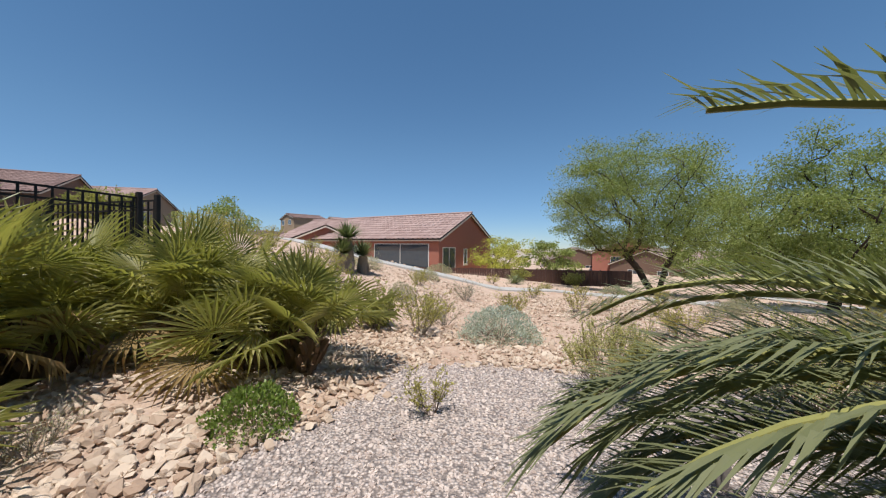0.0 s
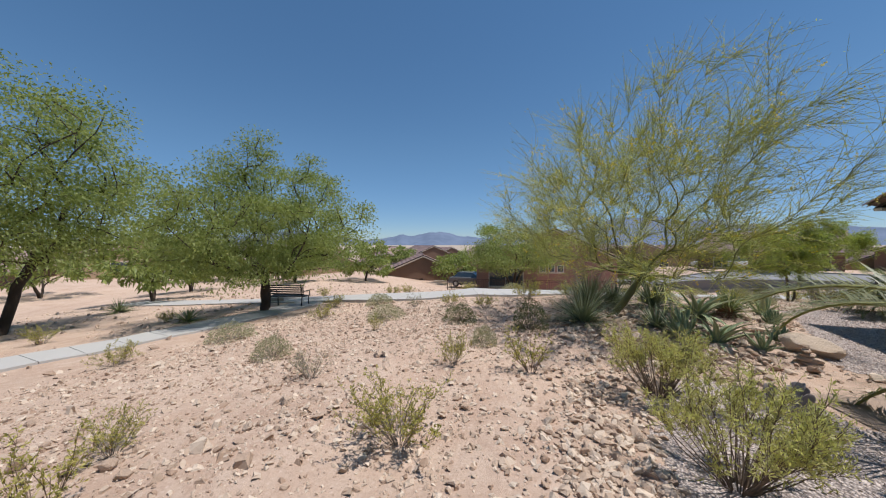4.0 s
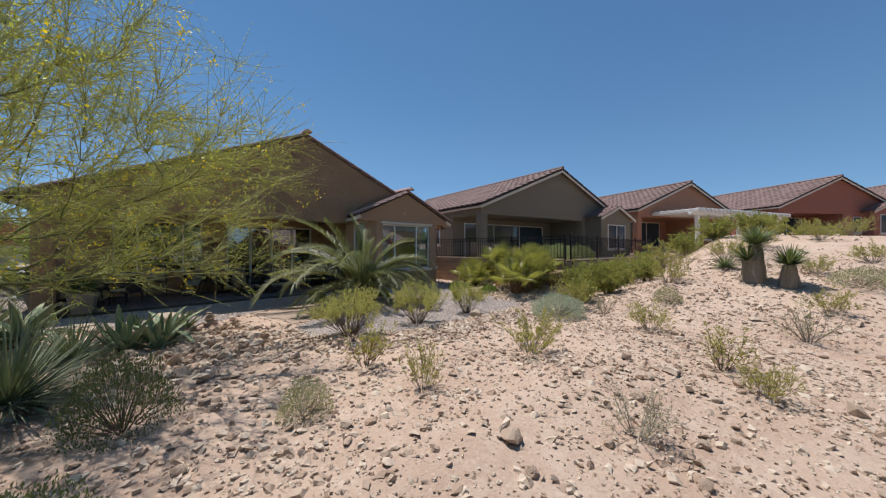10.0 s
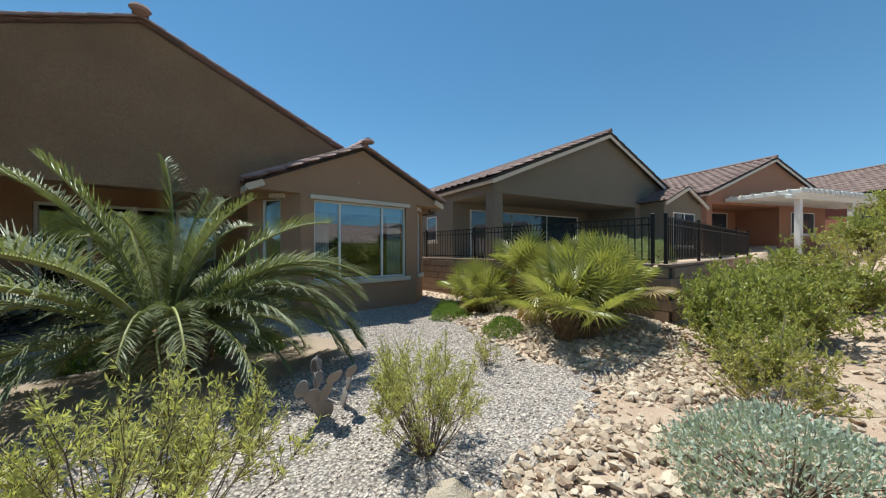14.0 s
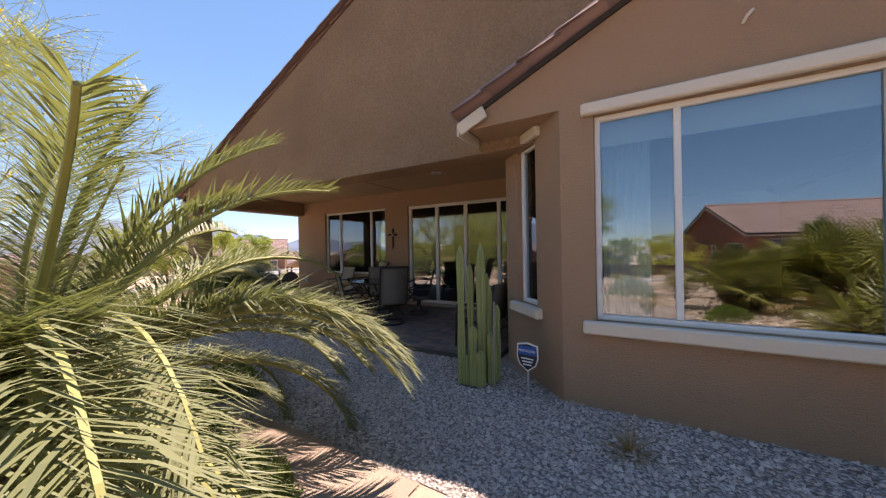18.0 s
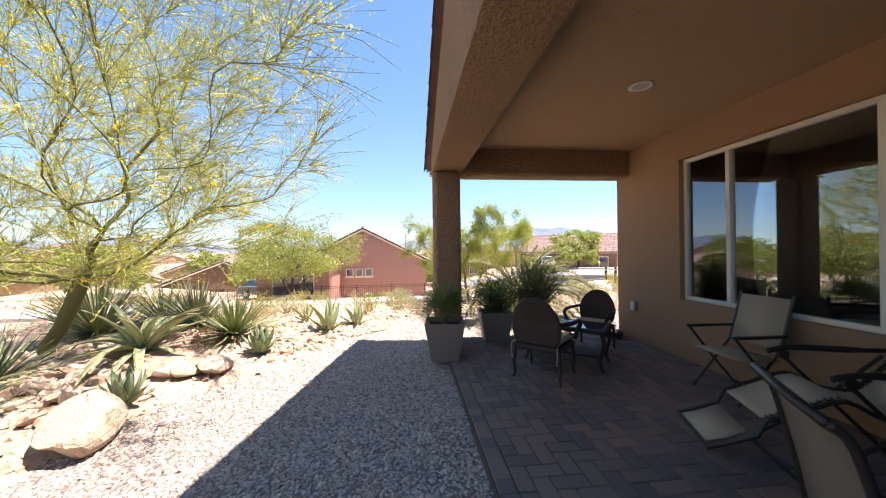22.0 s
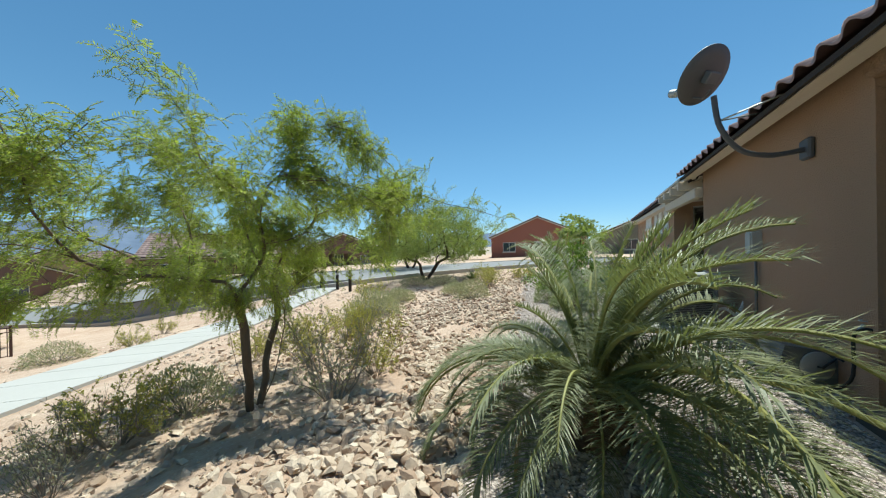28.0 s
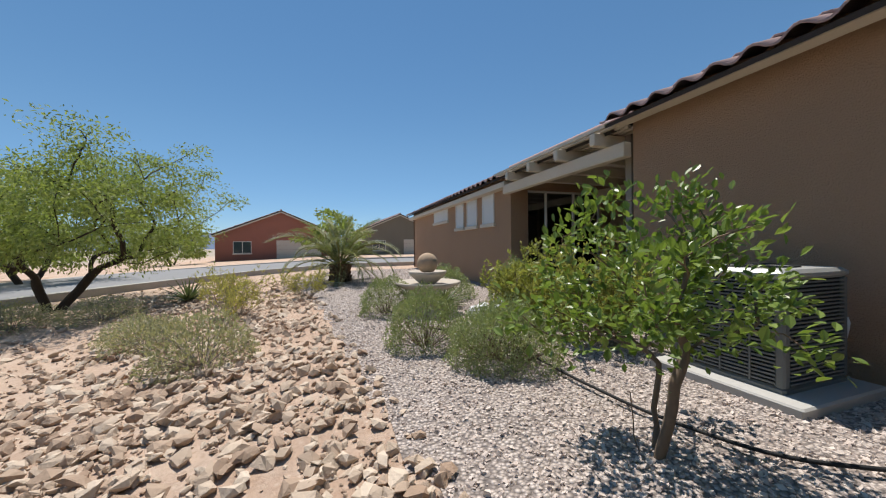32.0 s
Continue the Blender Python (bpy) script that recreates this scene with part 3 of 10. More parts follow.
def far_window(parent, m, x0, x1, z0, z1, mull=(), trim=True, glass=None):
    """A shallow window for a house that stays far off."""
    w = new("window")
    w.parent = parent
    w.matrix_local = m
    part("pane", Geo().box((x0, -0.012, z0), (x1, 0.02, z1)), glass or GLASS_FAR, w)
    f = Geo()
    out, inn = [(x0 - 0.05, z0 - 0.05), (x1 + 0.05, z0 - 0.05), (x1 + 0.05, z1 + 0.05), (x0 - 0.05, z1 + 0.05)], [(x0, z0), (x1, z0), (x1, z1), (x0, z1)]
    for y in (-0.04, 0.01):
        f.v += [(x, y, z) for x, z in out + inn]
    for k in range(4):
        j = (k + 1) % 4
        f.f += [(k, j, 4 + j, 4 + k), (8 + j, 8 + k, 12 + k, 12 + j), (k, 8 + k, 8 + j, j), (4 + k, 4 + j, 12 + j, 12 + k)]
    for k in mull:
        part("mullion", Geo().box((k - 0.025, -0.035, z0), (k + 0.025, 0.01, z1)), WHITE_PAINT, w)
    part("frame", f, WHITE_PAINT, w)
    if trim:
        part("sill", Geo().box((x0 - 0.12, -0.07, z0 - 0.17), (x1 + 0.12, 0.01, z0 - 0.052)), TRIM, w)
    return w


def gable_roof(parent, width, depth, eave_z, slope, over, y0, y1, material, n=4, fascia=None, caps=True):
    """Two tiled slopes over a ridge along y at x = 0."""
    half = width / 2 + over
    rise = slope * half
    top = eave_z + rise
    run = math.hypot(half, rise)
    for s in (-1, 1):
        down = Vector((s * half, 0, -rise))
        origin = (0, y0, top) if s < 0 else (0, y1, top)
        along = (0, 1, 0) if s < 0 else (0, -1, 0)
        tile_field("roof_slope", origin, along, down, y1 - y0, run, material, parent, n, size=1.0 if n > 3 else 1.5 if n > 2 else 2.2)
        g = Geo()
        u = Vector((-s * rise, 0, -half)).normalized() * 0.05
        a, b = Vector((0, y0 + 0.03, top - 0.02)), Vector((s * half * 0.99, y0 + 0.03, eave_z - 0.02))
        c, d = Vector((b.x, y1 - 0.03, b.z)), Vector((0, y1 - 0.03, top - 0.02))
        quad = [a, b, c, d]
        low = [p + Vector((0, 0, -0.09)) for p in quad]
        g.v = [tuple(p) for p in quad + low]
        g.f = [(0, 1, 2, 3), (7, 6, 5, 4), (0, 4, 5, 1), (1, 5, 6, 2), (2, 6, 7, 3)]
        part("roof_deck", g, FELT, parent)
        if fascia:
            part("fascia", Geo().box((min(s * half * 0.97, s * half * 0.985), y0 + 0.05, eave_z - 0.2), (max(s * half * 0.97, s * half * 0.985), y1 - 0.05, eave_z - 0.06)), fascia, parent)
            for yy in (y0 + 0.02, y1 - 0.05):
                g = Geo()
                p, q = Vector((0, yy, top - 0.13)), Vector((s * half * 0.98, yy, eave_z - 0.1))
                z = Vector((0, 0, -0.14))
                t = Vector((0, 0.03, 0))
                g.v = [tuple(k) for k in (p, q, q + z, p + z, p + t, q + t, q + z + t, p + z + t)]
                g.f = [(0, 1, 2, 3), (7, 6, 5, 4), (0, 4, 5, 1), (3, 2, 6, 7), (1, 5, 6, 2)]
                part("barge_board", g, fascia, parent)
    if caps:
        for s in (-1, 1):
            barrel_tiles((s * 0.02, y0, top + 0.02), (s * (half + 0.02), y0, eave_z + 0.03), material, parent)
        barrel_tiles((0, y0 - 0.05, top + 0.05), (0, y1 + 0.05, top + 0.05), material, parent)
    return top


def gable_body(width, depth, eave_z, slope, low=-1.5):
    g = Geo()
    h, t = width / 2, eave_z + slope * width / 2
    ring = [(-h, low), (h, low), (h, eave_z), (0, t), (-h, eave_z)]
    g.v = [(x, 0, z) for x, z in ring] + [(x, depth, z) for x, z in ring]
    g.f = [(0, 1, 2, 3, 4), (9, 8, 7, 6, 5)] + [(i, 5 + i, 5 + (i + 1) % 5, (i + 1) % 5) for i in (0, 1, 4)] + [(2, 7, 8, 3), (3, 8, 9, 4)]
    return g


def far_house(label, m, width, depth, eave_z, slope, wall, tiles, porch=None, windows=(), side_windows=(), over=0.35, wing=None, garage=None, group="houses of the estate"):
    """A single-storey stucco house; its gable faces -y of its own axes."""
    h = thing("house", label, "house", m, group)
    porch = porch or ()
    body = gable_body(width, depth, eave_z, slope)
    if porch:
        px0, px1, pz, pd = porch
        # the porch is a real recess: lower body starts behind it
        body = Geo()
        hh, t = width / 2, eave_z + slope * width / 2
        ring = [(-hh, pz), (hh, pz), (hh, eave_z), (0, t), (-hh, eave_z)]
        body.v = [(x, 0, z) for x, z in ring] + [(x, depth, z) for x, z in ring]
        body.f = [(0, 1, 2, 3, 4), (9, 8, 7, 6, 5), (2, 7, 8, 3), (3, 8, 9, 4), (1, 6, 7, 2), (4, 9, 5, 0), (5, 6, 1, 0)]
        lower = Geo()
        if px0 > -hh + 0.05:
            lower.box((-hh, 0, -1.5), (px0, depth, pz))
        if px1 < hh - 0.05:
            lower.box((px1, 0, -1.5), (hh, depth, pz))
        lower.box((max(px0, -hh), pd, -1.5), (min(px1, hh), depth, pz))
        part("wall_lower", lower, wall, h)
        if px0 <= -hh + 0.05:
            part("post", Geo().box((-hh, 0, -1.5), (-hh + 0.45, 0.45, pz), bevel=0.03), wall, h)
        if px1 >= hh - 0.05:
            part("post", Geo().box((hh - 0.45, 0, -1.5), (hh, 0.45, pz), bevel=0.03), wall, h)
        far_window(h, pose(0, pd, 0), px0 + 0.9, px1 - 0.9, 0.15, 2.2, [px0 + 0.9 + (px1 - px0 - 1.8) * k / 3 for k in (1, 2)], False)
    part("wall", body, wall, h)
    top = gable_roof(h, width, depth, eave_z + 0.12 - slope * over, slope, over, -0.3, depth + 0.3, tiles, 2 if group == "far houses" else 3, TRIM, False)
    ridge = Geo()
    ridge.tube([(0, -0.32, top + 0.03), (0, depth + 0.32, top + 0.03)], 0.1, 8)
    part("ridge", ridge, tiles, h)
    for x0, x1, z0, z1 in windows:
        far_window(h, Matrix(), x0, x1, z0, z1, ((x0 + x1) / 2,) if x1 - x0 > 1.1 else ())
    for s, y0, y1, z0, z1 in side_windows:
        mm = pose(s * width / 2, (y0 + y1) / 2, 0, 0, 0, 90 * s)
        far_window(h, mm, -(y1 - y0) / 2, (y1 - y0) / 2, z0, z1, (0.0,) if y1 - y0 > 1.1 else ())
    if wing:
        wx, ww, wd, wz = wing
        wg = gable_body(ww, wd + 3, wz, slope)
        wm = pose(wx, -wd, 0)
        ob = part("wing_wall", wg, wall, h)
        ob.matrix_local = wm
        holder = new("wing_roof")
        holder.parent, holder.matrix_local = h, wm
        wtop = wz + 0.12 + slope * ww / 2
        for s in (-1, 1):
            half = ww / 2 + 0.3
            tile_field("roof_slope", (0, -0.25 if s < 0 else wd + 3, wtop), (0, s * -1, 0), Vector((s * half, 0, -slope * half)), wd + 3.25, math.hypot(half, slope * half), tiles, holder, 3)
            g = Geo()
            p, q = Vector((0, -0.25, wtop - 0.05)), Vector((s * half, -0.25, wtop - slope * half - 0.05))
            z, t = Vector((0, 0, -0.16)), Vector((0, 0.05, 0))
            g.v = [tuple(k) for k in (p, q, q + z, p + z, p + t, q + t, q + z + t, p + z + t)]
            g.f = [(0, 1, 2, 3), (7, 6, 5, 4), (0, 4, 5, 1), (3, 2, 6, 7), (1, 5, 6, 2)]
            part("barge_board", g, TRIM, holder)
        far_window(h, wm, -ww * 0.28, ww * 0.28, 0.75, 2.25, (0.0,))
    if garage:
        gx0, gx1 = garage
        door = new("garage_door")
        door.parent = h
        for k in range(4):
            part("door_panel", Geo().box((gx0, -0.02, 0.05 + k * 0.53), (gx1, 0.03, 0.05 + (k + 1) * 0.53 - 0.012)), TRIM, door)
    return h


# ---- the brown house ----
house = thing("house", "brown stucco house with a gabled barrel-tile roof and covered patio", "house")
RX, SLOPE, RIDGE_Z, GF = -2.77, 0.43, 5.34, 0.45
EAVE_L, EAVE_R = -8.98, 3.75


def roof_z(x):
    return RIDGE_Z - (SLOPE if x > RX else 0.44) * abs(x - RX)


def rounded_wall(outline, y0, y1, b=0.03):
    """An upright slab with softened edges; the outline is in x and z."""
    g = Geo()
    c = Vector((sum(p[0] for p in outline) / len(outline), sum(p[1] for p in outline) / len(outline)))
    inner = []
    for x, z in outline:
        d = (c - Vector((x, z))).normalized()
        inner.append((x + d.x * b, z + d.y * b))
    rings = [(inner, y0), (outline, y0 + b), (outline, y1 - b), (inner, y1)]
    k = len(outline)
    for ring, y in rings:
        g.v += [(x, y, z) for x, z in ring]
    g.f = [tuple(range(k)), tuple(reversed(range(3 * k, 4 * k)))]
    for r in range(3):
        for i in range(k):
            j = (i + 1) % k
            g.f.append((r * k + i, (r + 1) * k + i, (r + 1) * k + j, r * k + j))
    return g


# gable front over the patio, patio post and side beam
part("wall_gable", rounded_wall([(-8.66, 2.47), (3.5, 2.47), (3.5, roof_z(3.5) - 0.03), (RX, RIDGE_Z - 0.03), (-8.66, roof_z(-8.66) - 0.03)], GF, GF + 0.42), STUCCO_LACE, house, "textured brown stucco gable wall")
part("patio_post", Geo().box((-8.62, GF + 0.005, -0.1), (-8.25, GF + 0.375, 2.475), bevel=0.04), STUCCO_LACE, house, "square stucco patio post with rounded edges")
part("patio_beam", Geo().box((-8.7, GF + 0.4, 2.43), (-8.34, 3.4, 2.9), bevel=0.03), STUCCO_LACE, house)
part("patio_ceiling", Geo().box((-8.45, GF + 0.42, 2.8), (-1.1, 3.4, 2.9)), CEILING_PAINT, house)
# walls
back, back_m = wall_run("wall_back", (-8.64, 3.37), (-1.1, 3.37), -0.1, 2.82, 0.2, STUCCO_BROWN, house, [(1.2, 3.44, 0.74, 2.43), (4.14, 7.26, 0.1, 2.42)])
window_in(house, back_m, 1.2, 3.44, 0.74, 2.43, (1.76, 2.9), GLASS, trim=False)
sliding = window_in(house, back_m, 4.14, 7.26, 0.1, 2.42, (4.94, 5.68, 6.46), GLASS_CLEAR, "sliding_door", trim=False, bar=0.07)
for k in (5.625, 5.735):
    part("door_handle", Geo().tube([(k, 0.05, 1.0), (k, 0.005, 1.02), (k, 0.005, 1.24), (k, 0.05, 1.26)], 0.012, 6), PALE_METAL, sliding, "curved metal pull handle")
part("door_track", Geo().box((4.14, -0.03, 0.06), (7.26, 0.2, 0.1)), PALE_METAL, sliding)
wall_run("wall_patio_end", (-1.1, 3.37), (-1.1, 0.86), -0.1, 2.82, 0.2, STUCCO_BROWN, house)
FL, FR = -0.28, 2.7
_, fm = wall_run("wall_bay_front", (FL, 0.0), (FR, 0.0), -0.1, 2.6, 0.18, STUCCO_BROWN, house, [(0.28, 2.66, 0.72, 2.5)])
window_in(house, fm, 0.28, 2.66, 0.72, 2.5, (0.88, 1.98), GLASS)
_, lm = wall_run("wall_bay_side", (-1.1, 0.86), (FL, 0.0), -0.1, 2.6, 0.18, STUCCO_BROWN, house, [(0.3, 0.74, 0.74, 2.5)])
window_in(house, lm, 0.3, 0.74, 0.74, 2.5, (), GLASS)
_, rm = wall_run("wall_bay_side", (FR, 0.0), (3.58, 0.88), -0.1, 2.6, 0.18, STUCCO_BROWN, house, [(0.27, 0.9, 0.74, 2.48)])
window_in(house, rm, 0.27, 0.9, 0.74, 2.48, (), GLASS)
wall_run("wall_right", (3.58, 0.88), (3.58, 21.0), -0.1, 2.8, 0.2, STUCCO_BROWN, house)
wall_run("wall_left", (-8.59, 7.95), (-8.59, 3.42), -0.1, 2.82, 0.2, STUCCO_BROWN, house)
wall_run("wall_recess", (-5.6, 7.95), (-8.35, 7.95), -0.1, 2.82, 0.2, STUCCO_BROWN, house)
_, cm = wall_run("wall_court", (-5.6, 11.3), (-5.6, 7.95), -0.1, 2.82, 0.2, STUCCO_BROWN, house, [(0.4, 2.9, 0.1, 2.35)])
_, dm = wall_run("wall_court_end", (-8.3, 11.3), (-5.6, 11.3), -0.1, 2.82, 0.2, STUCCO_BROWN, house, [(0.25, 2.4, 0.1, 2.3)])
window_in(house, dm, 0.25, 2.4, 0.1, 2.3, (0.8, 1.6), GLASS_CLEAR, "sliding_door", trim=False)
_, sm = wall_run("wall_far_left", (-8.5, 21.0), (-8.5, 11.3), -0.1, 2.7, 0.2, STUCCO_BROWN, house)
for x0, x1, z0, z1 in ((3.7, 5.3, 1.92, 2.36), (6.2, 6.8, 1.58, 2.36), (7.15, 7.8, 1.58, 2.36), (8.25, 8.85, 1.58, 2.36)):
    w = new("window")
    w.parent, w.matrix_local = house, sm
    part("blind", Geo().box((x0, -0.012, z0), (x1, 0.02, z1)), CURTAIN, w)
    part("frame_side", Geo().box((x0 - 0.04, -0.03, z0), (x0, 0.01, z1)), WHITE_PAINT, w)
    part("frame_side", Geo().box((x1, -0.03, z0), (x1 + 0.04, 0.01, z1)), WHITE_PAINT, w)
    part("header_trim", Geo().box((x0 - 0.1, -0.055, z1), (x1 + 0.1, 0.02, z1 + 0.1), bevel=0.012), TRIM, w)
    part("window_sill", Geo().box((x0 - 0.1, -0.07, z0 - 0.1), (x1 + 0.1, 0.02, z0), bevel=0.012), TRIM, w)
wall_run("wall_rear", (3.58, 21.0), (-8.5, 21.0), -0.1, 2.8, 0.2, STUCCO_BROWN, house)
# rooms behind the glass
part("room_floor", Geo().box((-8.4, 3.57, -0.1), (3.4, 7.9, 0.05)).box((-1.05, 0.9, -0.1), (3.4, 3.57, 0.05)).box((-5.4, 8.0, -0.1), (3.4, 20.8, 0.05)).box((-8.3, 11.5, -0.1), (-5.4, 20.8, 0.05)), ROOM_FLOOR, house)
part("room_ceiling", Geo().box((-8.4, 3.57, 2.72), (3.4, 20.8, 2.8)).box((-1.0, 0.2, 2.72), (3.4, 3.57, 2.8)), ROOM_WALL, house)
part("room_wall", Geo().box((-8.4, 8.15, 0.0), (3.4, 8.25, 2.72)), ROOM_WALL, house)
# roof of the main block
rise = RIDGE_Z - roof_z(EAVE_L)
runl = math.hypot(RX - EAVE_L, rise)
dn = Vector((EAVE_L - RX, 0, -rise))
o = (RX, GF - 0.05, RIDGE_Z)
_, info = tile_field("roof_slope", o, (0, 1, 0), dn, 8.1 - GF + 0.05, runl, TILE_BROWN, house, 6, True)
eave_row(o, info, TILE_BROWN, house)
dr = Vector((EAVE_R - RX, 0, -SLOPE * (EAVE_R - RX)))
tile_field("roof_slope", (RX, 21.3, RIDGE_Z), (0, -1, 0), dr, 21.3 - GF + 0.05, dr.length, TILE_BROWN, house, 3, size=1.6)
dn2 = Vector((-8.8 - RX, 0, roof_z(-8.8) - RIDGE_Z))
tile_field("roof_slope", (RX, 8.1, RIDGE_Z - 0.12), (0, 1, 0), dn2, 13.2, dn2.length, TILE_BROWN, house, 6)


def sheet(pts, thick):
    g = Geo()
    k = len(pts)
    g.v = [tuple(p) for p in pts] + [(p[0], p[1], p[2] - thick) for p in pts]
    g.f = [tuple(range(k)), tuple(reversed(range(k, 2 * k)))] + [(i, k + i, k + (i + 1) % k, (i + 1) % k) for i in range(k)]
    return g


part("roof_deck", sheet([(RX, GF + 0.03, RIDGE_Z - 0.03), (EAVE_L + 0.03, GF + 0.03, roof_z(EAVE_L) - 0.03), (EAVE_L + 0.03, 8.06, roof_z(EAVE_L) - 0.03), (RX, 8.06, RIDGE_Z - 0.03)], 0.05), FELT, house)
part("roof_deck", sheet([(RX, 21.2, RIDGE_Z - 0.03), (EAVE_R - 0.03, 21.2, roof_z(EAVE_R) - 0.03), (EAVE_R - 0.03, GF + 0.03, roof_z(EAVE_R) - 0.03), (RX, GF + 0.03, RIDGE_Z - 0.03)], 0.05), FELT, house)
part("roof_deck", sheet([(RX, 8.12, RIDGE_Z - 0.15), (-8.77, 8.12, roof_z(-8.77) - 0.15), (-8.77, 21.2, roof_z(-8.77) - 0.15), (RX, 21.2, RIDGE_Z - 0.15)], 0.05), FELT, house)
part("eave_trim", Geo().box((EAVE_L + 0.1, GF - 0.02, roof_z(EAVE_L) - 0.1), (-8.72, GF + 0.3, roof_z(EAVE_L) - 0.04)), TRIM, house, "cream boxed eave return")
part("eave_trim", Geo().box((EAVE_L + 0.1, GF + 0.3, roof_z(EAVE_L) - 0.06), (-8.72, 8.0, roof_z(EAVE_L) - 0.03)), TRIM, house, "cream boxed eave")
part("eave_trim", Geo().box((-8.72, 11.2, roof_z(-8.8) - 0.36), (-8.5, 21.1, roof_z(-8.8) - 0.24)), TRIM, house, "cream boxed eave")
barrel_tiles((RX + 0.02, GF - 0.03, RIDGE_Z + 0.035), (EAVE_L - 0.03, GF - 0.03, roof_z(EAVE_L) + 0.035), TILE_BROWN, house, 0.068, 0.33)
barrel_tiles((RX - 0.02, GF - 0.03, RIDGE_Z + 0.035), (EAVE_R + 0.03, GF - 0.03, roof_z(EAVE_R) + 0.035), TILE_BROWN, house, 0.068, 0.33)
barrel_tiles((RX, GF - 0.2, RIDGE_Z + 0.07), (RX, 21.2, RIDGE_Z + 0.07), TILE_BROWN, house, 0.12, 0.4)
# roof of the bay
BX, BZ, BS = 1.16, 3.84, 0.45
for s, edge in ((-1, -1.3), (1, 3.62)):
    half = abs(edge - BX)
    d = Vector((s * half, 0, -BS * half))
    tile_field("bay_roof_slope", (BX, -0.18 if s < 0 else 3.4, BZ), (0, -s, 0), d, 3.58, d.length, TILE_BROWN, house, 6)
    part("roof_deck", sheet([(BX, -0.03, BZ - 0.03), (BX + s * half * 0.99, -0.03, BZ - BS * half - 0.03), (BX + s * half * 0.99, 3.3, BZ - BS * half - 0.03), (BX, 3.3, BZ - 0.03)], 0.05), FELT, house)
    barrel_tiles((BX - s * 0.02, -0.05, BZ + 0.03), (BX + s * (half + 0.03), -0.05, BZ - BS * half + 0.03), TILE_BROWN, house, 0.068, 0.33)
    ex, ez = BX + s * half, BZ - BS * half
    part("fascia_side", Geo().box((min(ex, ex - s * 0.03), -0.07, ez - 0.2), (max(ex, ex - s * 0.03), 0.62, ez - 0.08), bevel=0.006), TRIM, house, "cream side fascia board")
    g = Geo().box((0, -0.075, -0.13), (0.32, -0.045, 0.0), bevel=0.006)
    g.moved(Matrix.Translation((ex, 0, ez - 0.07)) @ (Matrix.Rotation(-math.atan(BS), 4, "Y") if s < 0 else Matrix.Rotation(math.pi, 4, "Z") @ Matrix.Rotation(-math.atan(BS), 4, "Y") @ Matrix.Translation((0, 0.12, 0))))
    part("fascia_return", g, TRIM, house, "cream rake return board")
barrel_tiles((BX, -0.24, BZ + 0.07), (BX, 1.2, BZ + 0.07), TILE_BROWN, house, 0.12, 0.4)
for cx, cy, cz in ((BX, -0.24, BZ + 0.07), (RX, GF - 0.2, RIDGE_Z + 0.07)):
    part("ridge_end", Geo().lathe([(0.11, -0.03), (0.15, 0.0), (0.12, 0.05), (0.02, 0.08)], 14, (cx, cy, cz)), TILE_BROWN, house, "rounded tile ridge end")
bay = rounded_wall([(-1.2, 2.6), (3.55, 2.6), (3.55, BZ - BS * 2.39 - 0.03), (BX, BZ - 0.03), (-1.2, BZ - BS * 2.36 - 0.03)], 0.0, 0.5, 0.02)
part("wall_bay_gable", bay, STUCCO_BROWN, house)
pipe = thing("vent_pipe", "small pale pipe bracket on the bay gable", "pipe", pose(1.0, 0.0, 2.93))
part("pipe", Geo().tube([(0.03, 0.0, 0.06), (0.03, -0.05, 0.06), (0.0, -0.06, 0.03), (-0.02, -0.03, -0.01)], 0.012, 7), TRIM, pipe, smooth=True)
# pergola over the side court
pergola = thing("pergola", "cream painted lattice pergola beside the house", "pergola")
for y in (8.3, 9.1, 9.9, 10.7):
    g = Geo().box((-8.95, y - 0.05, 2.36), (-5.7, y + 0.05, 2.54), bevel=0.012)
    part("rafter", g, TRIM, pergola)
part("beam", Geo().box((-8.72, 7.98, 2.16), (-8.58, 11.28, 2.36), bevel=0.012), TRIM, pergola)
part("beam", Geo().box((-6.1, 7.98, 2.16), (-5.96, 11.28, 2.36), bevel=0.012), TRIM, pergola)
slat = Geo().box((0, 8.0, 0), (0.05, 11.25, 0.045)).mesh("slat", TRIM)
for k in range(30):
    part("slat", slat, None, pergola).matrix_local = pose(-8.95 + k * 0.108, 0, 2.545)

# ---- houses around ----
far_house("olive-grey stucco house with a wide gable and deep back porch", pose(12.45, -0.75, 0.85, 0, 0, -10), 12.6, 16, 3.05, 0.4, STUCCO_OLIVE, TILE_RED, (-6.3, 2.4, 2.55, 2.6), (), ((-1, 4.0, 4.8, 1.0, 2.0),), wing=(4.6, 3.6, 1.1, 2.75))
far_house("terracotta stucco house with a red-brown tile roof", pose(26.2, -4.9, 1.6, 0, 0, -22), 11.5, 15, 3.0, 0.4, STUCCO_ORANGE, TILE_RED, (-5.7, 0.8, 2.4, 2.4), ((2.0, 4.4, 0.8, 2.1),))
far_house("brick-red stucco house with a rose tile roof", pose(37.5, -13.5, 2.2, 0, 0, -36), 12.0, 15, 3.0, 0.42, STUCCO_RED, TILE_RED, (-6.0, 0.5, 2.4, 2.4), ((1.6, 3.2, 0.8, 2.1),), wing=(4.0, 3.2, 0.8, 2.6))
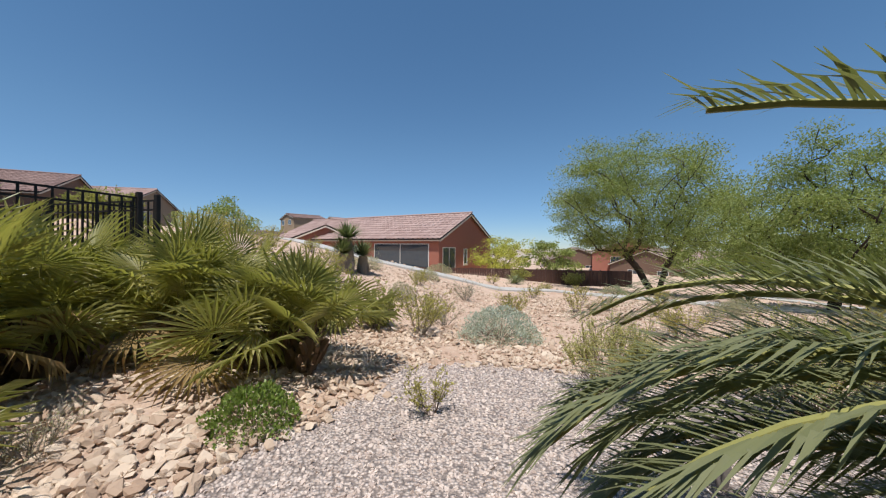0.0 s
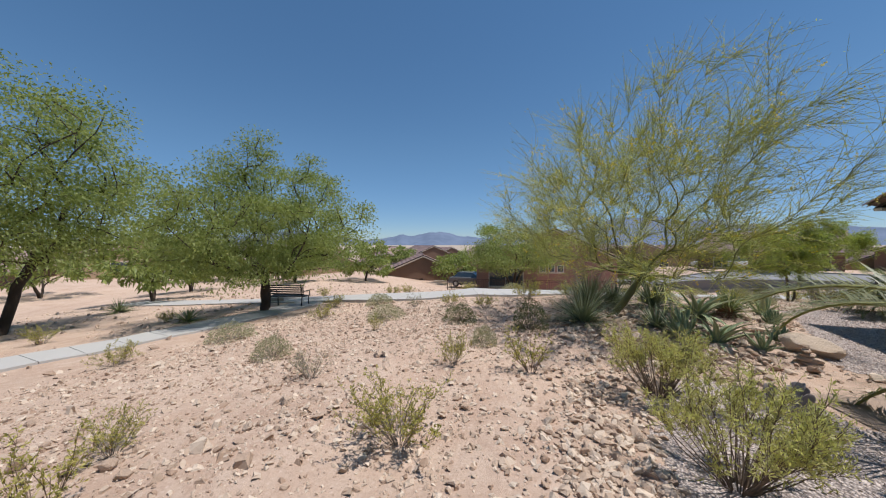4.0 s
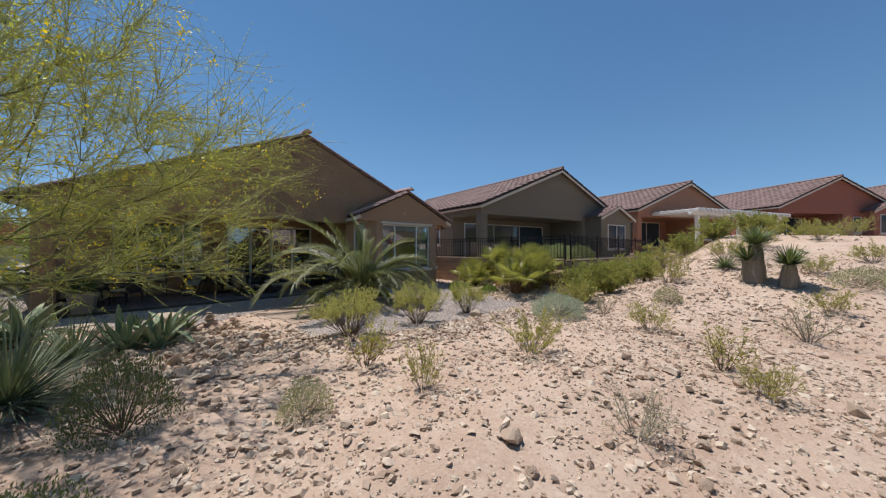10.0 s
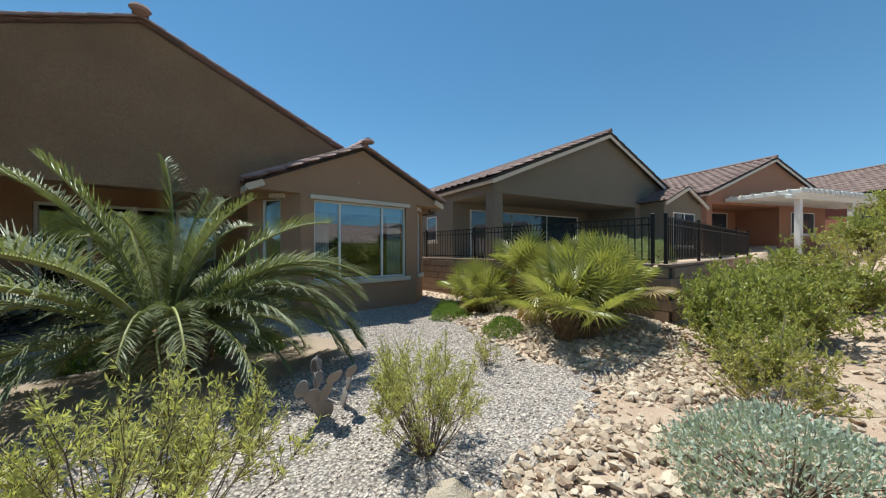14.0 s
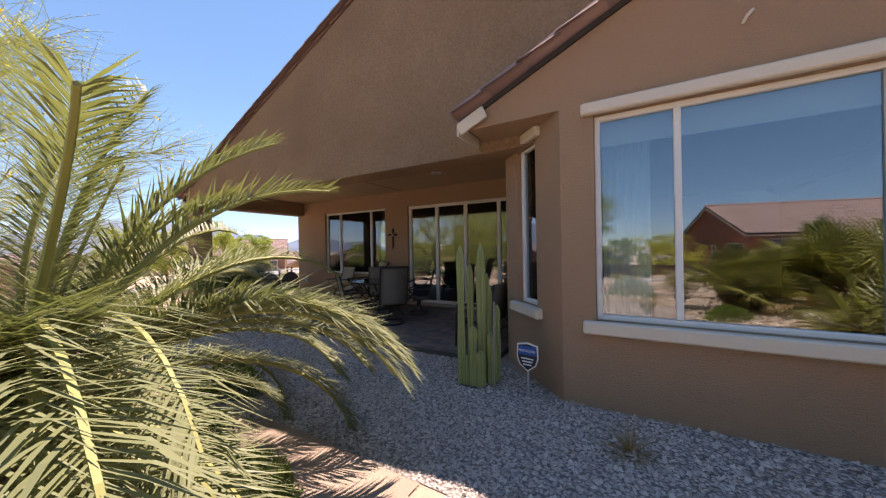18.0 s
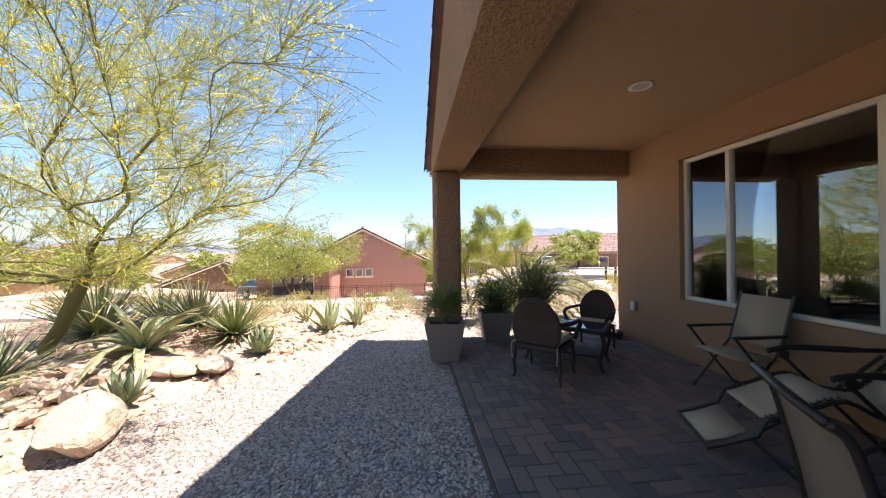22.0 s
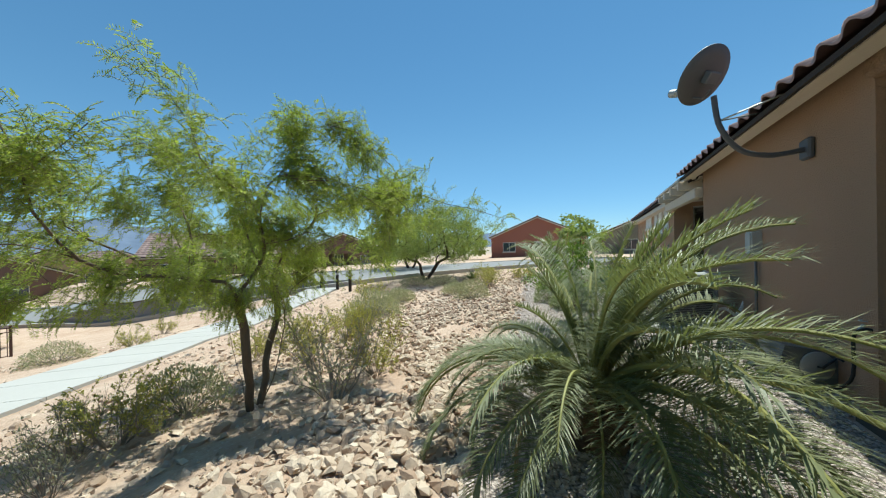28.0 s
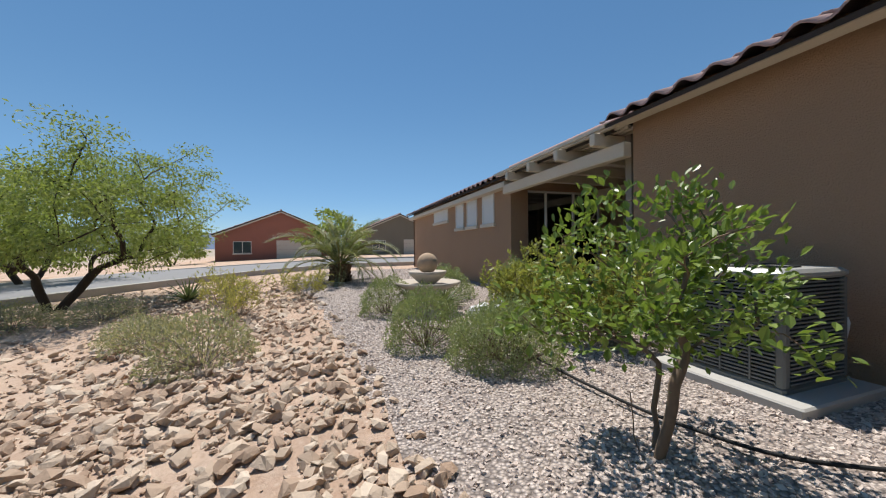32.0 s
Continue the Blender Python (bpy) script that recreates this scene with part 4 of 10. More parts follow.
far_house("dark stucco house with a rose tile roof", pose(45.5, -24.5, 3.0, 0, 0, -50), 11.5, 15, 3.0, 0.42, STUCCO_DARK, TILE_RED, (-5.5, 0.5, 2.4, 2.4), ((2.0, 3.6, 0.8, 2.1),), wing=(4.0, 3.2, 0.8, 2.6))
far_house("tan stucco house with a rose tile roof", pose(52, -36, 3.8, 0, 0, -62), 11.5, 15, 3.0, 0.42, STUCCO_TAN, TILE_PINK, None, ((-3.0, -1.2, 0.8, 2.1),))
far_house("dusty pink stucco house with a rose tile roof", pose(-32.4, -3.8, -2.5, 0, 0, 90), 10.6, 20, 3.05, 0.5, STUCCO_PINK, TILE_PINK, None, ((-1.4, -0.9, 1.75, 2.3), (-0.6, -0.1, 1.75, 2.3), (0.2, 0.7, 1.75, 2.3), (-3.6, -2.7, 0.6, 2.1)), ((-1, 4, 6, 0.8, 2.1), (-1, 9, 10, 0.8, 2.1)), wing=(-4.4, 5.0, 4.0, 2.8))
far_house("brick-red stucco house with a pink tile roof", pose(5.3, -30.1, -0.6, 0, 0, -104.5), 10.0, 20, 2.72, 0.44, STUCCO_RED, TILE_PINK, None, ((-4.4, -2.5, 0.2, 2.0), (-0.9, -0.35, 0.7, 1.9)), ((-1, 0.9, 6.2, 0.1, 2.25), (-1, 8.2, 9.6, 0.8, 2.1)))
far_house("low brick-red stucco house with a rose tile roof below the hillside", pose(19.0, -29.2, -0.6, 0, 0, -143), 7.0, 11, 2.45, 0.44, STUCCO_RED, TILE_PINK, None, ((-1.6, 0.2, 0.7, 1.9),))
far_house("red stucco house behind the trees", pose(-16, -66, -2.0, 0, 0, 170), 12, 16, 3.0, 0.42, STUCCO_RED, TILE_PINK, None, ((-3, -1.4, 0.8, 2.1),))
far_house("tan stucco house behind the trees", pose(-36, -58, -2.6, 0, 0, 150), 13, 18, 3.0, 0.4, STUCCO_TAN, TILE_RED, None, ((-4, -2.4, 0.8, 2.1), (1.2, 2.8, 0.8, 2.1)))
far_house("tan stucco house with a low tile roof", pose(-54, -46, -2.6, 0, 0, 140), 12, 18, 3.0, 0.4, STUCCO_TAN, TILE_PINK, None, ((-4, -2.4, 0.8, 2.1), (1.2, 2.8, 0.8, 2.1)))
far_house("brown stucco house with a rose tile roof", pose(-40, -19, -4.8, 0, 0, 112), 11, 16, 2.9, 0.42, STUCCO_DARK, TILE_PINK, (-5, 0, 2.3, 2.0), ((1.5, 3, 0.8, 2.0),))
far_house("brown stucco house with a rose tile roof", pose(-52, -29, -5.0, 0, 0, 118), 11, 16, 2.9, 0.42, STUCCO_TAN, TILE_PINK, None, ((1.5, 3, 0.8, 2.0),))
far_house("long dark brown stucco house with a rose tile roof", pose(-47.6, 29.4, -1.9, 0, 0, 144), 11.0, 12.5, 2.8, 0.42, STUCCO_DARK, TILE_PINK, None, (), ((-1, 9.2, 10.8, 0.8, 2.0), (-1, 1.0, 2.0, 0.3, 2.1)))
far_house("dark brown garage wing with a pale panelled door", pose(-48.6, 22.4, -1.85, 0, 0, 52), 6.4, 6.5, 2.6, 0.38, STUCCO_DARK, TILE_PINK, None, (), garage=(-2.5, 2.5))
far_house("brown stucco house with a rose tile roof", pose(-44, 37, -1.7, 0, 0, 46), 12, 16, 2.8, 0.4, STUCCO_DARK, TILE_PINK, (-2, 1, 2.3, 1.5), ((2.5, 3.8, 0.8, 2.0),))
far_house("tan stucco house with a rose tile roof", pose(-70, 16, -3.2, 0, 0, 76), 12, 16, 2.8, 0.4, STUCCO_TAN, TILE_PINK, None, ((2.5, 3.8, 0.8, 2.0),))
far_house("brick-red stucco house with a rose tile roof across the street", pose(-18, 46, -0.3, 0, 0, 12), 12.5, 16, 2.8, 0.42, STUCCO_RED, TILE_PINK, None, ((-4.6, -3.0, 0.8, 2.0),), garage=(-0.5, 4.3))
far_house("grey-brown stucco house with a rose tile roof across the street", pose(-4, 48, -0.2, 0, 0, 4), 12, 16, 2.9, 0.42, STUCCO_OLIVE, TILE_PINK, None, ((-3.6, -2.0, 0.8, 2.0),), garage=(0.5, 4.8))
for px, py, pz, yaw in ((-39, -31, -4.4, 128), (-45, -13, -5.2, 100)):
    far_house("low stucco house with a rose tile roof", pose(px, py, pz, 0, 0, yaw), 11, 15, 2.9, 0.42, STUCCO_TAN, TILE_PINK, None, ((1.5, 3, 0.8, 2.0),))
for k in range(30):
    rr = random.Random(k + 5)
    yaw = 40 + k * 4.6
    dist = rr.uniform(62, 95) if k % 2 else rr.uniform(100, 165)
    px, py = -math.sin(radians(yaw)) * dist, math.cos(radians(yaw)) * dist
    far_house("far stucco house with a rose tile roof", pose(px, py, -3.2 - dist * 0.012, 0, 0, yaw + rr.uniform(-40, 40)), rr.uniform(11, 15), rr.uniform(14, 20), 2.9, 0.4, rr.choice((STUCCO_TAN, STUCCO_DARK, STUCCO_PINK)), TILE_PINK, None, ((-3, -1.5, 0.8, 2.0), (1.5, 3, 0.8, 2.0)), group="far houses")


far_pergola = thing("pergola", "white lattice pergola before the terracotta house", "pergola", pose(26.2, -4.9, 1.6, 0, 0, -22), "")
for px in (-3.6, 1.2, 6.2):
    part("post", Geo().box((px - 0.12, -3.0, -1.2), (px + 0.12, -2.76, 2.3), bevel=0.02), WHITE_PAINT, far_pergola)
part("beam", Geo().box((-4.4, -3.02, 2.3), (6.9, -2.74, 2.5), bevel=0.02), WHITE_PAINT, far_pergola)
for k in range(26):
    part("rafter", Geo().box((-4.3 + k * 0.44, -3.5, 2.5), (-4.12 + k * 0.44, -0.02, 2.72), bevel=0.02), WHITE_PAINT, far_pergola)
for k in range(7):
    part("lattice_slat", Geo().box((-4.4, -3.4 + k * 0.5, 2.72), (6.9, -3.3 + k * 0.5, 2.77)), WHITE_PAINT, far_pergola)


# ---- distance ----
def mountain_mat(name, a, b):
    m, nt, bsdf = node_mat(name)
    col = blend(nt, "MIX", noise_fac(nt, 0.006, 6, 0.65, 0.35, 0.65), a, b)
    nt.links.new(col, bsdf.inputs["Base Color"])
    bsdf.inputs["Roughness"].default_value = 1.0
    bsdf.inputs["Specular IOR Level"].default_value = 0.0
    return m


def ridge_line(name, label, dist, yaw0, yaw1, height, base, seed, material, deep):
    n, rows = 260, 10
    V = []
    for r in range(rows + 1):
        u = r / rows
        for i in range(n + 1):
            a = radians(yaw0 + (yaw1 - yaw0) * i / n)
            fade = min(1, 7 * i / n, 7 * (n - i) / n)
            h = height * fade * (0.55 + 0.45 * noise.fractal((i * 0.035, seed, 0), 0.9, 2.1, 6)) * (0.55 + 0.45 * (0.5 + 0.5 * math.sin(i * 0.045 + seed)))
            d = dist - deep * (1 - u)
            spur = noise.fractal((i * 0.16, r * 0.25, seed + 3), 0.8, 2.0, 4) * 0.22 * height * u * (1 - u) * 2
            V.append((-math.sin(a) * d, math.cos(a) * d, base + (max(h, 0) + spur) * u ** 1.3))
    F = []
    for r in range(rows):
        for i in range(n):
            k = r * (n + 1) + i
            F.append((k, k + n + 1, k + n + 2, k + 1))
    ob = part(name, array_mesh(name, V, F, material, True), None)
    return tagged(ob, label, "mountains", kind="structure")


# the blue of the far range is air haze put into its base colour
ridge_line("backdrop_mountains", "desert mountain range on the horizon, its blue haze painted in", 3600, -5, 155, 470, -60, 2.0, mountain_mat("rock_painted_haze", (0.16, 0.2, 0.275), (0.125, 0.16, 0.225)), 900)
ridge_line("backdrop_hills", "pale tan desert hills before the mountains", 1300, 62, 190, 42, -25, 7.0, mountain_mat("tan_hill", (0.52, 0.42, 0.34), (0.42, 0.34, 0.28)), 500)

# a red-earth hillside with a few houses above the walk
def hillside():
    nx, ny = 60, 24
    V = []
    for j in range(ny + 1):
        for i in range(nx + 1):
            u, v = i / nx, j / ny
            x, y = 18 + 85 * u, -30 - 55 * v + 6 * math.sin(u * 3)
            lift = 7.0 * sst(0, 1, v) * sst(0.0, 0.35, u) + 0.5 * noise.noise((x * 0.16, y * 0.16, 3)) * v
            V.append((x, y, ground_z(x, y) - 0.3 + lift))
    F = [(j * (nx + 1) + i, (j + 1) * (nx + 1) + i, (j + 1) * (nx + 1) + i + 1, j * (nx + 1) + i + 1) for j in range(ny) for i in range(nx)]
    return tagged(part("ground_hillside", array_mesh("ground_hillside", V, F, surface("red_rock_slope", (0.3, 0.2, 0.165), (0.13, 0.085, 0.07), 0.95, 0.25, 1.2, 1.0, 0.9, 1.5, 0.5), True), None), "red rocky hillside above the estate", "hillside", kind="structure")


hillside()
far_house("pale stucco house with a flat solar roof on the hilltop", pose(66, -78, 6.6, 0, 0, 150), 10, 9, 2.5, 0.25, STUCCO_TAN, TILE_RED, None, ((-4, -2, 0.8, 2.0), (1, 3, 0.8, 2.0)), group="far houses")
far_house("brown stucco house on the hilltop", pose(62, -92, 6.6, 0, 0, 160), 10, 9, 2.5, 0.3, STUCCO_ORANGE, TILE_PINK, None, ((-4, -2, 0.8, 2.0), (1, 3, 0.8, 2.0)), group="far houses")


# ---- plants ----
LEAF_CREOSOTE = leaf_mat("yellow_green_leaf", (0.31, 0.285, 0.085), (0.53, 0.465, 0.16), 0.4)
LEAF_FEATHER = leaf_mat("soft_green_needle", (0.42, 0.4, 0.155), (0.63, 0.57, 0.27), 0.46)
LEAF_BLUE = leaf_mat("blue_grey_leaf", (0.33, 0.38, 0.32), (0.54, 0.57, 0.49), 0.25, 0.8)
LEAF_GREY = leaf_mat("grey_green_leaf", (0.28, 0.27, 0.17), (0.46, 0.43, 0.29), 0.3, 0.8)
LEAF_OLIVE = leaf_mat("olive_leaf", (0.24, 0.25, 0.07), (0.46, 0.44, 0.14), 0.38)
LEAF_DARK = leaf_mat("dark_green_leaf", (0.085, 0.11, 0.045), (0.2, 0.225, 0.095), 0.25)
LEAF_BRIGHT = leaf_mat("bright_green_leaf", (0.095, 0.155, 0.03), (0.26, 0.335, 0.075), 0.32, 0.38, 0.45)
LEAF_MESQUITE = leaf_mat("mesquite_leaf", (0.15, 0.195, 0.055), (0.36, 0.39, 0.135), 0.43)
LEAF_PALO = leaf_mat("palo_verde_leaf", (0.36, 0.38, 0.07), (0.6, 0.56, 0.14), 0.45)
LEAF_PALM = leaf_mat("date_palm_leaflet", (0.12, 0.138, 0.062), (0.275, 0.28, 0.143), 0.27, 0.46, 0.4)
LEAF_FAN = leaf_mat("fan_palm_blade", (0.17, 0.18, 0.05), (0.52, 0.465, 0.17), 0.42, 0.38, 0.5)
LEAF_DRY = leaf_mat("dry_frond", (0.26, 0.17, 0.07), (0.42, 0.3, 0.14), 0.2)
LEAF_YUCCA = leaf_mat("yucca_blade", (0.12, 0.16, 0.07), (0.26, 0.29, 0.13), 0.12, 0.5)
LEAF_SOTOL = leaf_mat("grey_sotol_blade", (0.14, 0.17, 0.1), (0.3, 0.32, 0.2), 0.12, 0.5)
LEAF_RED = leaf_mat("reddish_leaf", (0.16, 0.05, 0.04), (0.3, 0.14, 0.08), 0.2)
FLOWER = leaf_mat("yellow_flower", (0.75, 0.5, 0.02), (0.85, 0.65, 0.05), 0.3)
BARK_DARK = surface("dark_bark", (0.075, 0.055, 0.042), (0.035, 0.026, 0.02), 0.95, 3, 30, 0.5, 0.8, 40, 0.02, stretch=(1, 1, 0.2))
BARK_BROWN = surface("brown_bark", (0.2, 0.15, 0.105), (0.12, 0.088, 0.062), 0.95, 3, 30, 0.5, 0.8, 40, 0.02, stretch=(1, 1, 0.2))
BARK_PALO = surface("green_bark", (0.19, 0.19, 0.075), (0.13, 0.12, 0.05), 0.8, 3, 30, 0.5, 0.4, 40, 0.01)
TWIG = surface("grey_brown_twig", (0.2, 0.145, 0.1), (0.11, 0.08, 0.06), 0.95, 6, 40, 0.4, 0.0)
TWIG_GREEN = surface("yellow_green_twig", (0.4, 0.41, 0.14), (0.28, 0.28, 0.1), 0.8, 6, 40, 0.4, 0.0)
TWIG_PALE = surface("pale_grey_twig", (0.3, 0.26, 0.21), (0.2, 0.17, 0.14), 0.95, 6, 40, 0.4, 0.0)
PALM_TRUNK = surface("palm_boot", (0.2, 0.125, 0.07), (0.09, 0.055, 0.035), 0.95, 6, 30, 0.6, 0.6, 40, 0.02, stretch=(1, 1, 0.4), pieces=("island", (0.12, 0.075, 0.045), (0.28, 0.18, 0.1), 0.5))
RACHIS = surface("yellow_green_rachis", (0.29, 0.28, 0.09), (0.2, 0.19, 0.065), 0.6, 6, 30, 0.4, 0.0)
AGAVE_SKIN = surface("agave_leaf", (0.2, 0.27, 0.15), (0.14, 0.2, 0.11), 0.55, 3, 20, 0.4, 0.1, 60, 0.003, stretch=(1, 1, 0.3))
AGAVE_PALE = surface("pale_agave_leaf", (0.3, 0.36, 0.2), (0.22, 0.28, 0.15), 0.55, 3, 20, 0.4, 0.1, 60, 0.003, stretch=(1, 1, 0.3))
AGAVE_EDGE = surface("cream_leaf_edge", (0.55, 0.52, 0.3), None, 0.6)
YUCCA_SKIRT = surface("dead_leaf_skirt", (0.42, 0.36, 0.28), (0.26, 0.21, 0.16), 0.95, 5, 40, 0.6, 0.8, 30, 0.03, stretch=(1, 1, 0.1))


def blades(base, way, length, width, rng, droop=0.0, fold=0.0):
    """Diamond leaves, one quad each: arrays of bases and directions."""
    n = len(base)
    way = way / np.linalg.norm(way, axis=1, keepdims=True)
    side = np.cross(way, rng.normal(size=(n, 3)))
    side /= np.linalg.norm(side, axis=1, keepdims=True) + 1e-9
    L, W = np.asarray(length).reshape(-1, 1), np.asarray(width).reshape(-1, 1)
    mid = base + way * L * 0.5
    tip = base + way * L + np.array([0, 0, -1.0]) * droop * L
    V = np.stack([base, mid + side * W / 2, tip, mid - side * W / 2], 1).reshape(-1, 3)
    F = np.arange(4 * n).reshape(-1, 4)
    return V, F


def stems_geo(lines, sides=4):
    g = Geo()
    for pts, radii in lines:
        g.tube(pts, radii, sides, False)
    return g


def wander(rng, start, way, length, steps, bend, lift=0.0):
    p, d = Vector(start), Vector(way).normalized()
    pts = [p.copy()]
    for _ in range(steps):
        d = (d + Vector(rng.normal(size=3)) * bend + Vector((0, 0, lift))).normalized()
        p = p + d * (length / steps)
        pts.append(p.copy())
    return pts, d


def shrub(kind, seed, label):
    """A unit shrub about 1 m high: woody stems and a separate mass of leaves."""
    rng = np.random.RandomState(seed)
    spec = {
        "creosote": dict(n=26, spread=1.05, twigs=11, leaves=13, lo=0.38, L=(0.026, 0.054), W=0.38, leaf=LEAF_CREOSOTE, wood=TWIG_PALE, bend=0.16),
        "feather": dict(n=62, spread=1.15, twigs=13, leaves=14, lo=0.72, L=(0.03, 0.06), W=0.2, leaf=LEAF_FEATHER, wood=TWIG, bend=0.12),
        "twig": dict(n=26, spread=0.8, twigs=10, leaves=3, lo=0.3, L=(0.03, 0.05), W=0.4, leaf=LEAF_GREY, wood=TWIG_PALE, bend=0.18),
        "mass": dict(n=40, spread=0.95, twigs=15, leaves=13, lo=0.22, L=(0.04, 0.075), W=0.42, leaf=LEAF_OLIVE, wood=TWIG, bend=0.16),
        "sapling": dict(n=14, spread=0.6, twigs=8, leaves=9, lo=0.3, L=(0.04, 0.07), W=0.35, leaf=LEAF_CREOSOTE, wood=TWIG, bend=0.14),
    }[kind]
    lines, base, way = [], [], []
    for i in range(spec["n"]):
        a, s = rng.uniform(0, 2 * math.pi), spec["spread"] * math.sqrt(rng.uniform(0.05, 1))
        d0 = Vector((math.cos(a) * s, math.sin(a) * s, 1.0)).normalized()
        ln = rng.uniform(0.65, 1.05)
        pts, d = wander(rng, (math.cos(a) * 0.05, math.sin(a) * 0.05, -0.03), d0, ln, 5, spec["bend"], 0.03)
        lines.append((pts, [0.008, 0.007, 0.006, 0.005, 0.0035, 0.002]))
        for j in range(spec["twigs"]):
            u = rng.uniform(spec["lo"], 1.0) * 4.99
            k = int(u)
            p = pts[k].lerp(pts[k + 1], u - k)
            dd = (d0 * 0.8 + Vector(rng.normal(size=3)) * 0.6 + Vector((0, 0, 0.25))).normalized()
            tw, e = wander(rng, p, dd, rng.uniform(0.1, 0.24), 3, 0.2)
            lines.append(([tw[0], tw[3]], [0.0025, 0.0014]))
            for q in range(spec["leaves"]):
                w = rng.uniform(0.15, 1.0) * 2.99
                kk = int(w)
                base.append(tw[kk].lerp(tw[kk + 1], w - kk))
                way.append(e * 0.7 + Vector(rng.normal(size=3)) * 0.7 + Vector((0, 0, 0.2)))
    base, way = np.array(base), np.array(way)
    L = rng.uniform(*spec["L"], len(base))
    V, F = blades(base, way, L, L * spec["W"] * rng.uniform(0.7, 1.3, len(base)), rng)
    ob = thing("shrub", label, "shrub", group="desert shrubs")
    part("stem_mass", stems_geo(lines, 3), spec["wood"], ob)
    part("foliage", array_mesh("foliage", V, F, spec["leaf"]), None, ob)
    return ob


def dome_shrub(leaf, seed, label, n=5200, flat=0.62, size=(0.035, 0.06), wide=0.45, wood=None, gap=0.35, lift=0.35):
    """A rounded dense shrub of unit radius."""
    rng = np.random.RandomState(seed)
    ob = thing("shrub", label, "shrub", group="desert shrubs")
    lines = []
    for i in range(46):
        a, t = rng.uniform(0, 2 * math.pi), math.acos(rng.uniform(0.08, 1))
        d = Vector((math.sin(t) * math.cos(a), math.sin(t) * math.sin(a), math.cos(t) * flat))
        pts, _ = wander(rng, (d.x * 0.08, d.y * 0.08, -0.03), d, d.length * 0.92, 4, 0.09)
        lines.append((pts, [0.014, 0.011, 0.008, 0.006, 0.003]))
    part("stem_mass", stems_geo(lines, 3), wood or TWIG, ob)
    a, t = rng.uniform(0, 2 * math.pi, n), np.arccos(rng.uniform(-0.02, 1, n))
    u = np.stack([np.sin(t) * np.cos(a), np.sin(t) * np.sin(a), np.cos(t)], 1)
    lump = np.array([1 + 0.24 * noise.noise((p[0] * 2.4 + seed, p[1] * 2.4, p[2] * 2.4)) + 0.12 * noise.noise((p[0] * 7, p[1] * 7 + seed, p[2] * 7)) for p in u])
    r = lump * (1 - gap * rng.uniform(0, 1, n) ** 2.2)
    base = u * r[:, None] * np.array([1, 1, flat])
    way = u + rng.normal(size=(n, 3)) * 0.8 + np.array([0, 0, lift])
    L = rng.uniform(*size, n)
    V, F = blades(base, way, L, L * wide, rng)
    part("foliage", array_mesh("foliage", V, F, leaf), None, ob)
    return ob


KINDS = {
    "creosote": [shrub("creosote", 11 + k, "airy yellow-green creosote bush with dark stems on stony soil") for k in range(3)],
    "feather": [shrub("feather", 31 + k, "feathery green senna bush with bare lower stems") for k in range(3)],
    "twig": [shrub("twig", 51 + k, "sparse grey twiggy desert bush, nearly leafless") for k in range(2)],
    "sapling": [shrub("sapling", 71 + k, "thin young yellow-green desert bush") for k in range(2)],
    "blue": [dome_shrub(LEAF_BLUE, 81, "dense blue-grey rounded desert shrub", 7500)],
    "grey": [dome_shrub(LEAF_GREY, 91 + k, "rounded grey-green brittlebush on stony soil", 3200, 0.75, (0.05, 0.085), 0.42, TWIG_PALE, 0.45, 0.1) for k in range(2)],
    "dark": [dome_shrub(LEAF_DARK, 101, "low dark green rounded bush", 4600, 0.75)],
    "green": [dome_shrub(LEAF_BRIGHT, 111 + k, "low bright green leafy groundcover bush", 2600, 0.6, (0.06, 0.11), 0.6) for k in range(2)],
    "round": [dome_shrub(leaf_mat("sage_green_leaf", (0.22, 0.26, 0.12), (0.38, 0.4, 0.2), 0.25), 121, "clipped rounded sage-green shrub beside the gravel", 8200, 0.95, (0.035, 0.06), 0.55, None, 0.25, 0.05)],
    "mass": [shrub("mass", 131 + k, "tall bushy olive-green desert shrub") for k in range(3)],
    "red": [dome_shrub(LEAF_RED, 141, "small reddish succulent bush", 1500, 0.7, (0.08, 0.14), 0.2)],
}
USED = set()


def plant(kind, x, y, height, width=None, sink=0.02):
    """One shrub of a kind; height in metres, width across."""
    rng = random.Random(int((x * 37 + y * 91) * 100))
    stock = KINDS[kind]
    src = stock[rng.randrange(len(stock))]
    unit_h = 1.0 if kind in ("creosote", "feather", "twig", "sapling", "mass") else {"blue": 0.68, "grey": 0.8, "dark": 0.8, "green": 0.65, "round": 1.02, "red": 0.75}[kind]
    unit_w = {"creosote": 1.7, "feather": 1.5, "twig": 1.45, "sapling": 1.1, "mass": 1.5}.get(kind, 2.1)
    sz = height / unit_h
    sx = (width / unit_w) if width else sz
    m = pose(x, y, soil_z(x, y) - sink, 0, 0, rng.uniform(0, 360)) @ Matrix.Diagonal((sx, sx, sz, 1))
    if src.name not in USED:
        USED.add(src.name)
        src.matrix_world = m
        return src
    ob = copy_thing(src, pose(0, 0, 0))
    ob.matrix_basis = m
    return ob


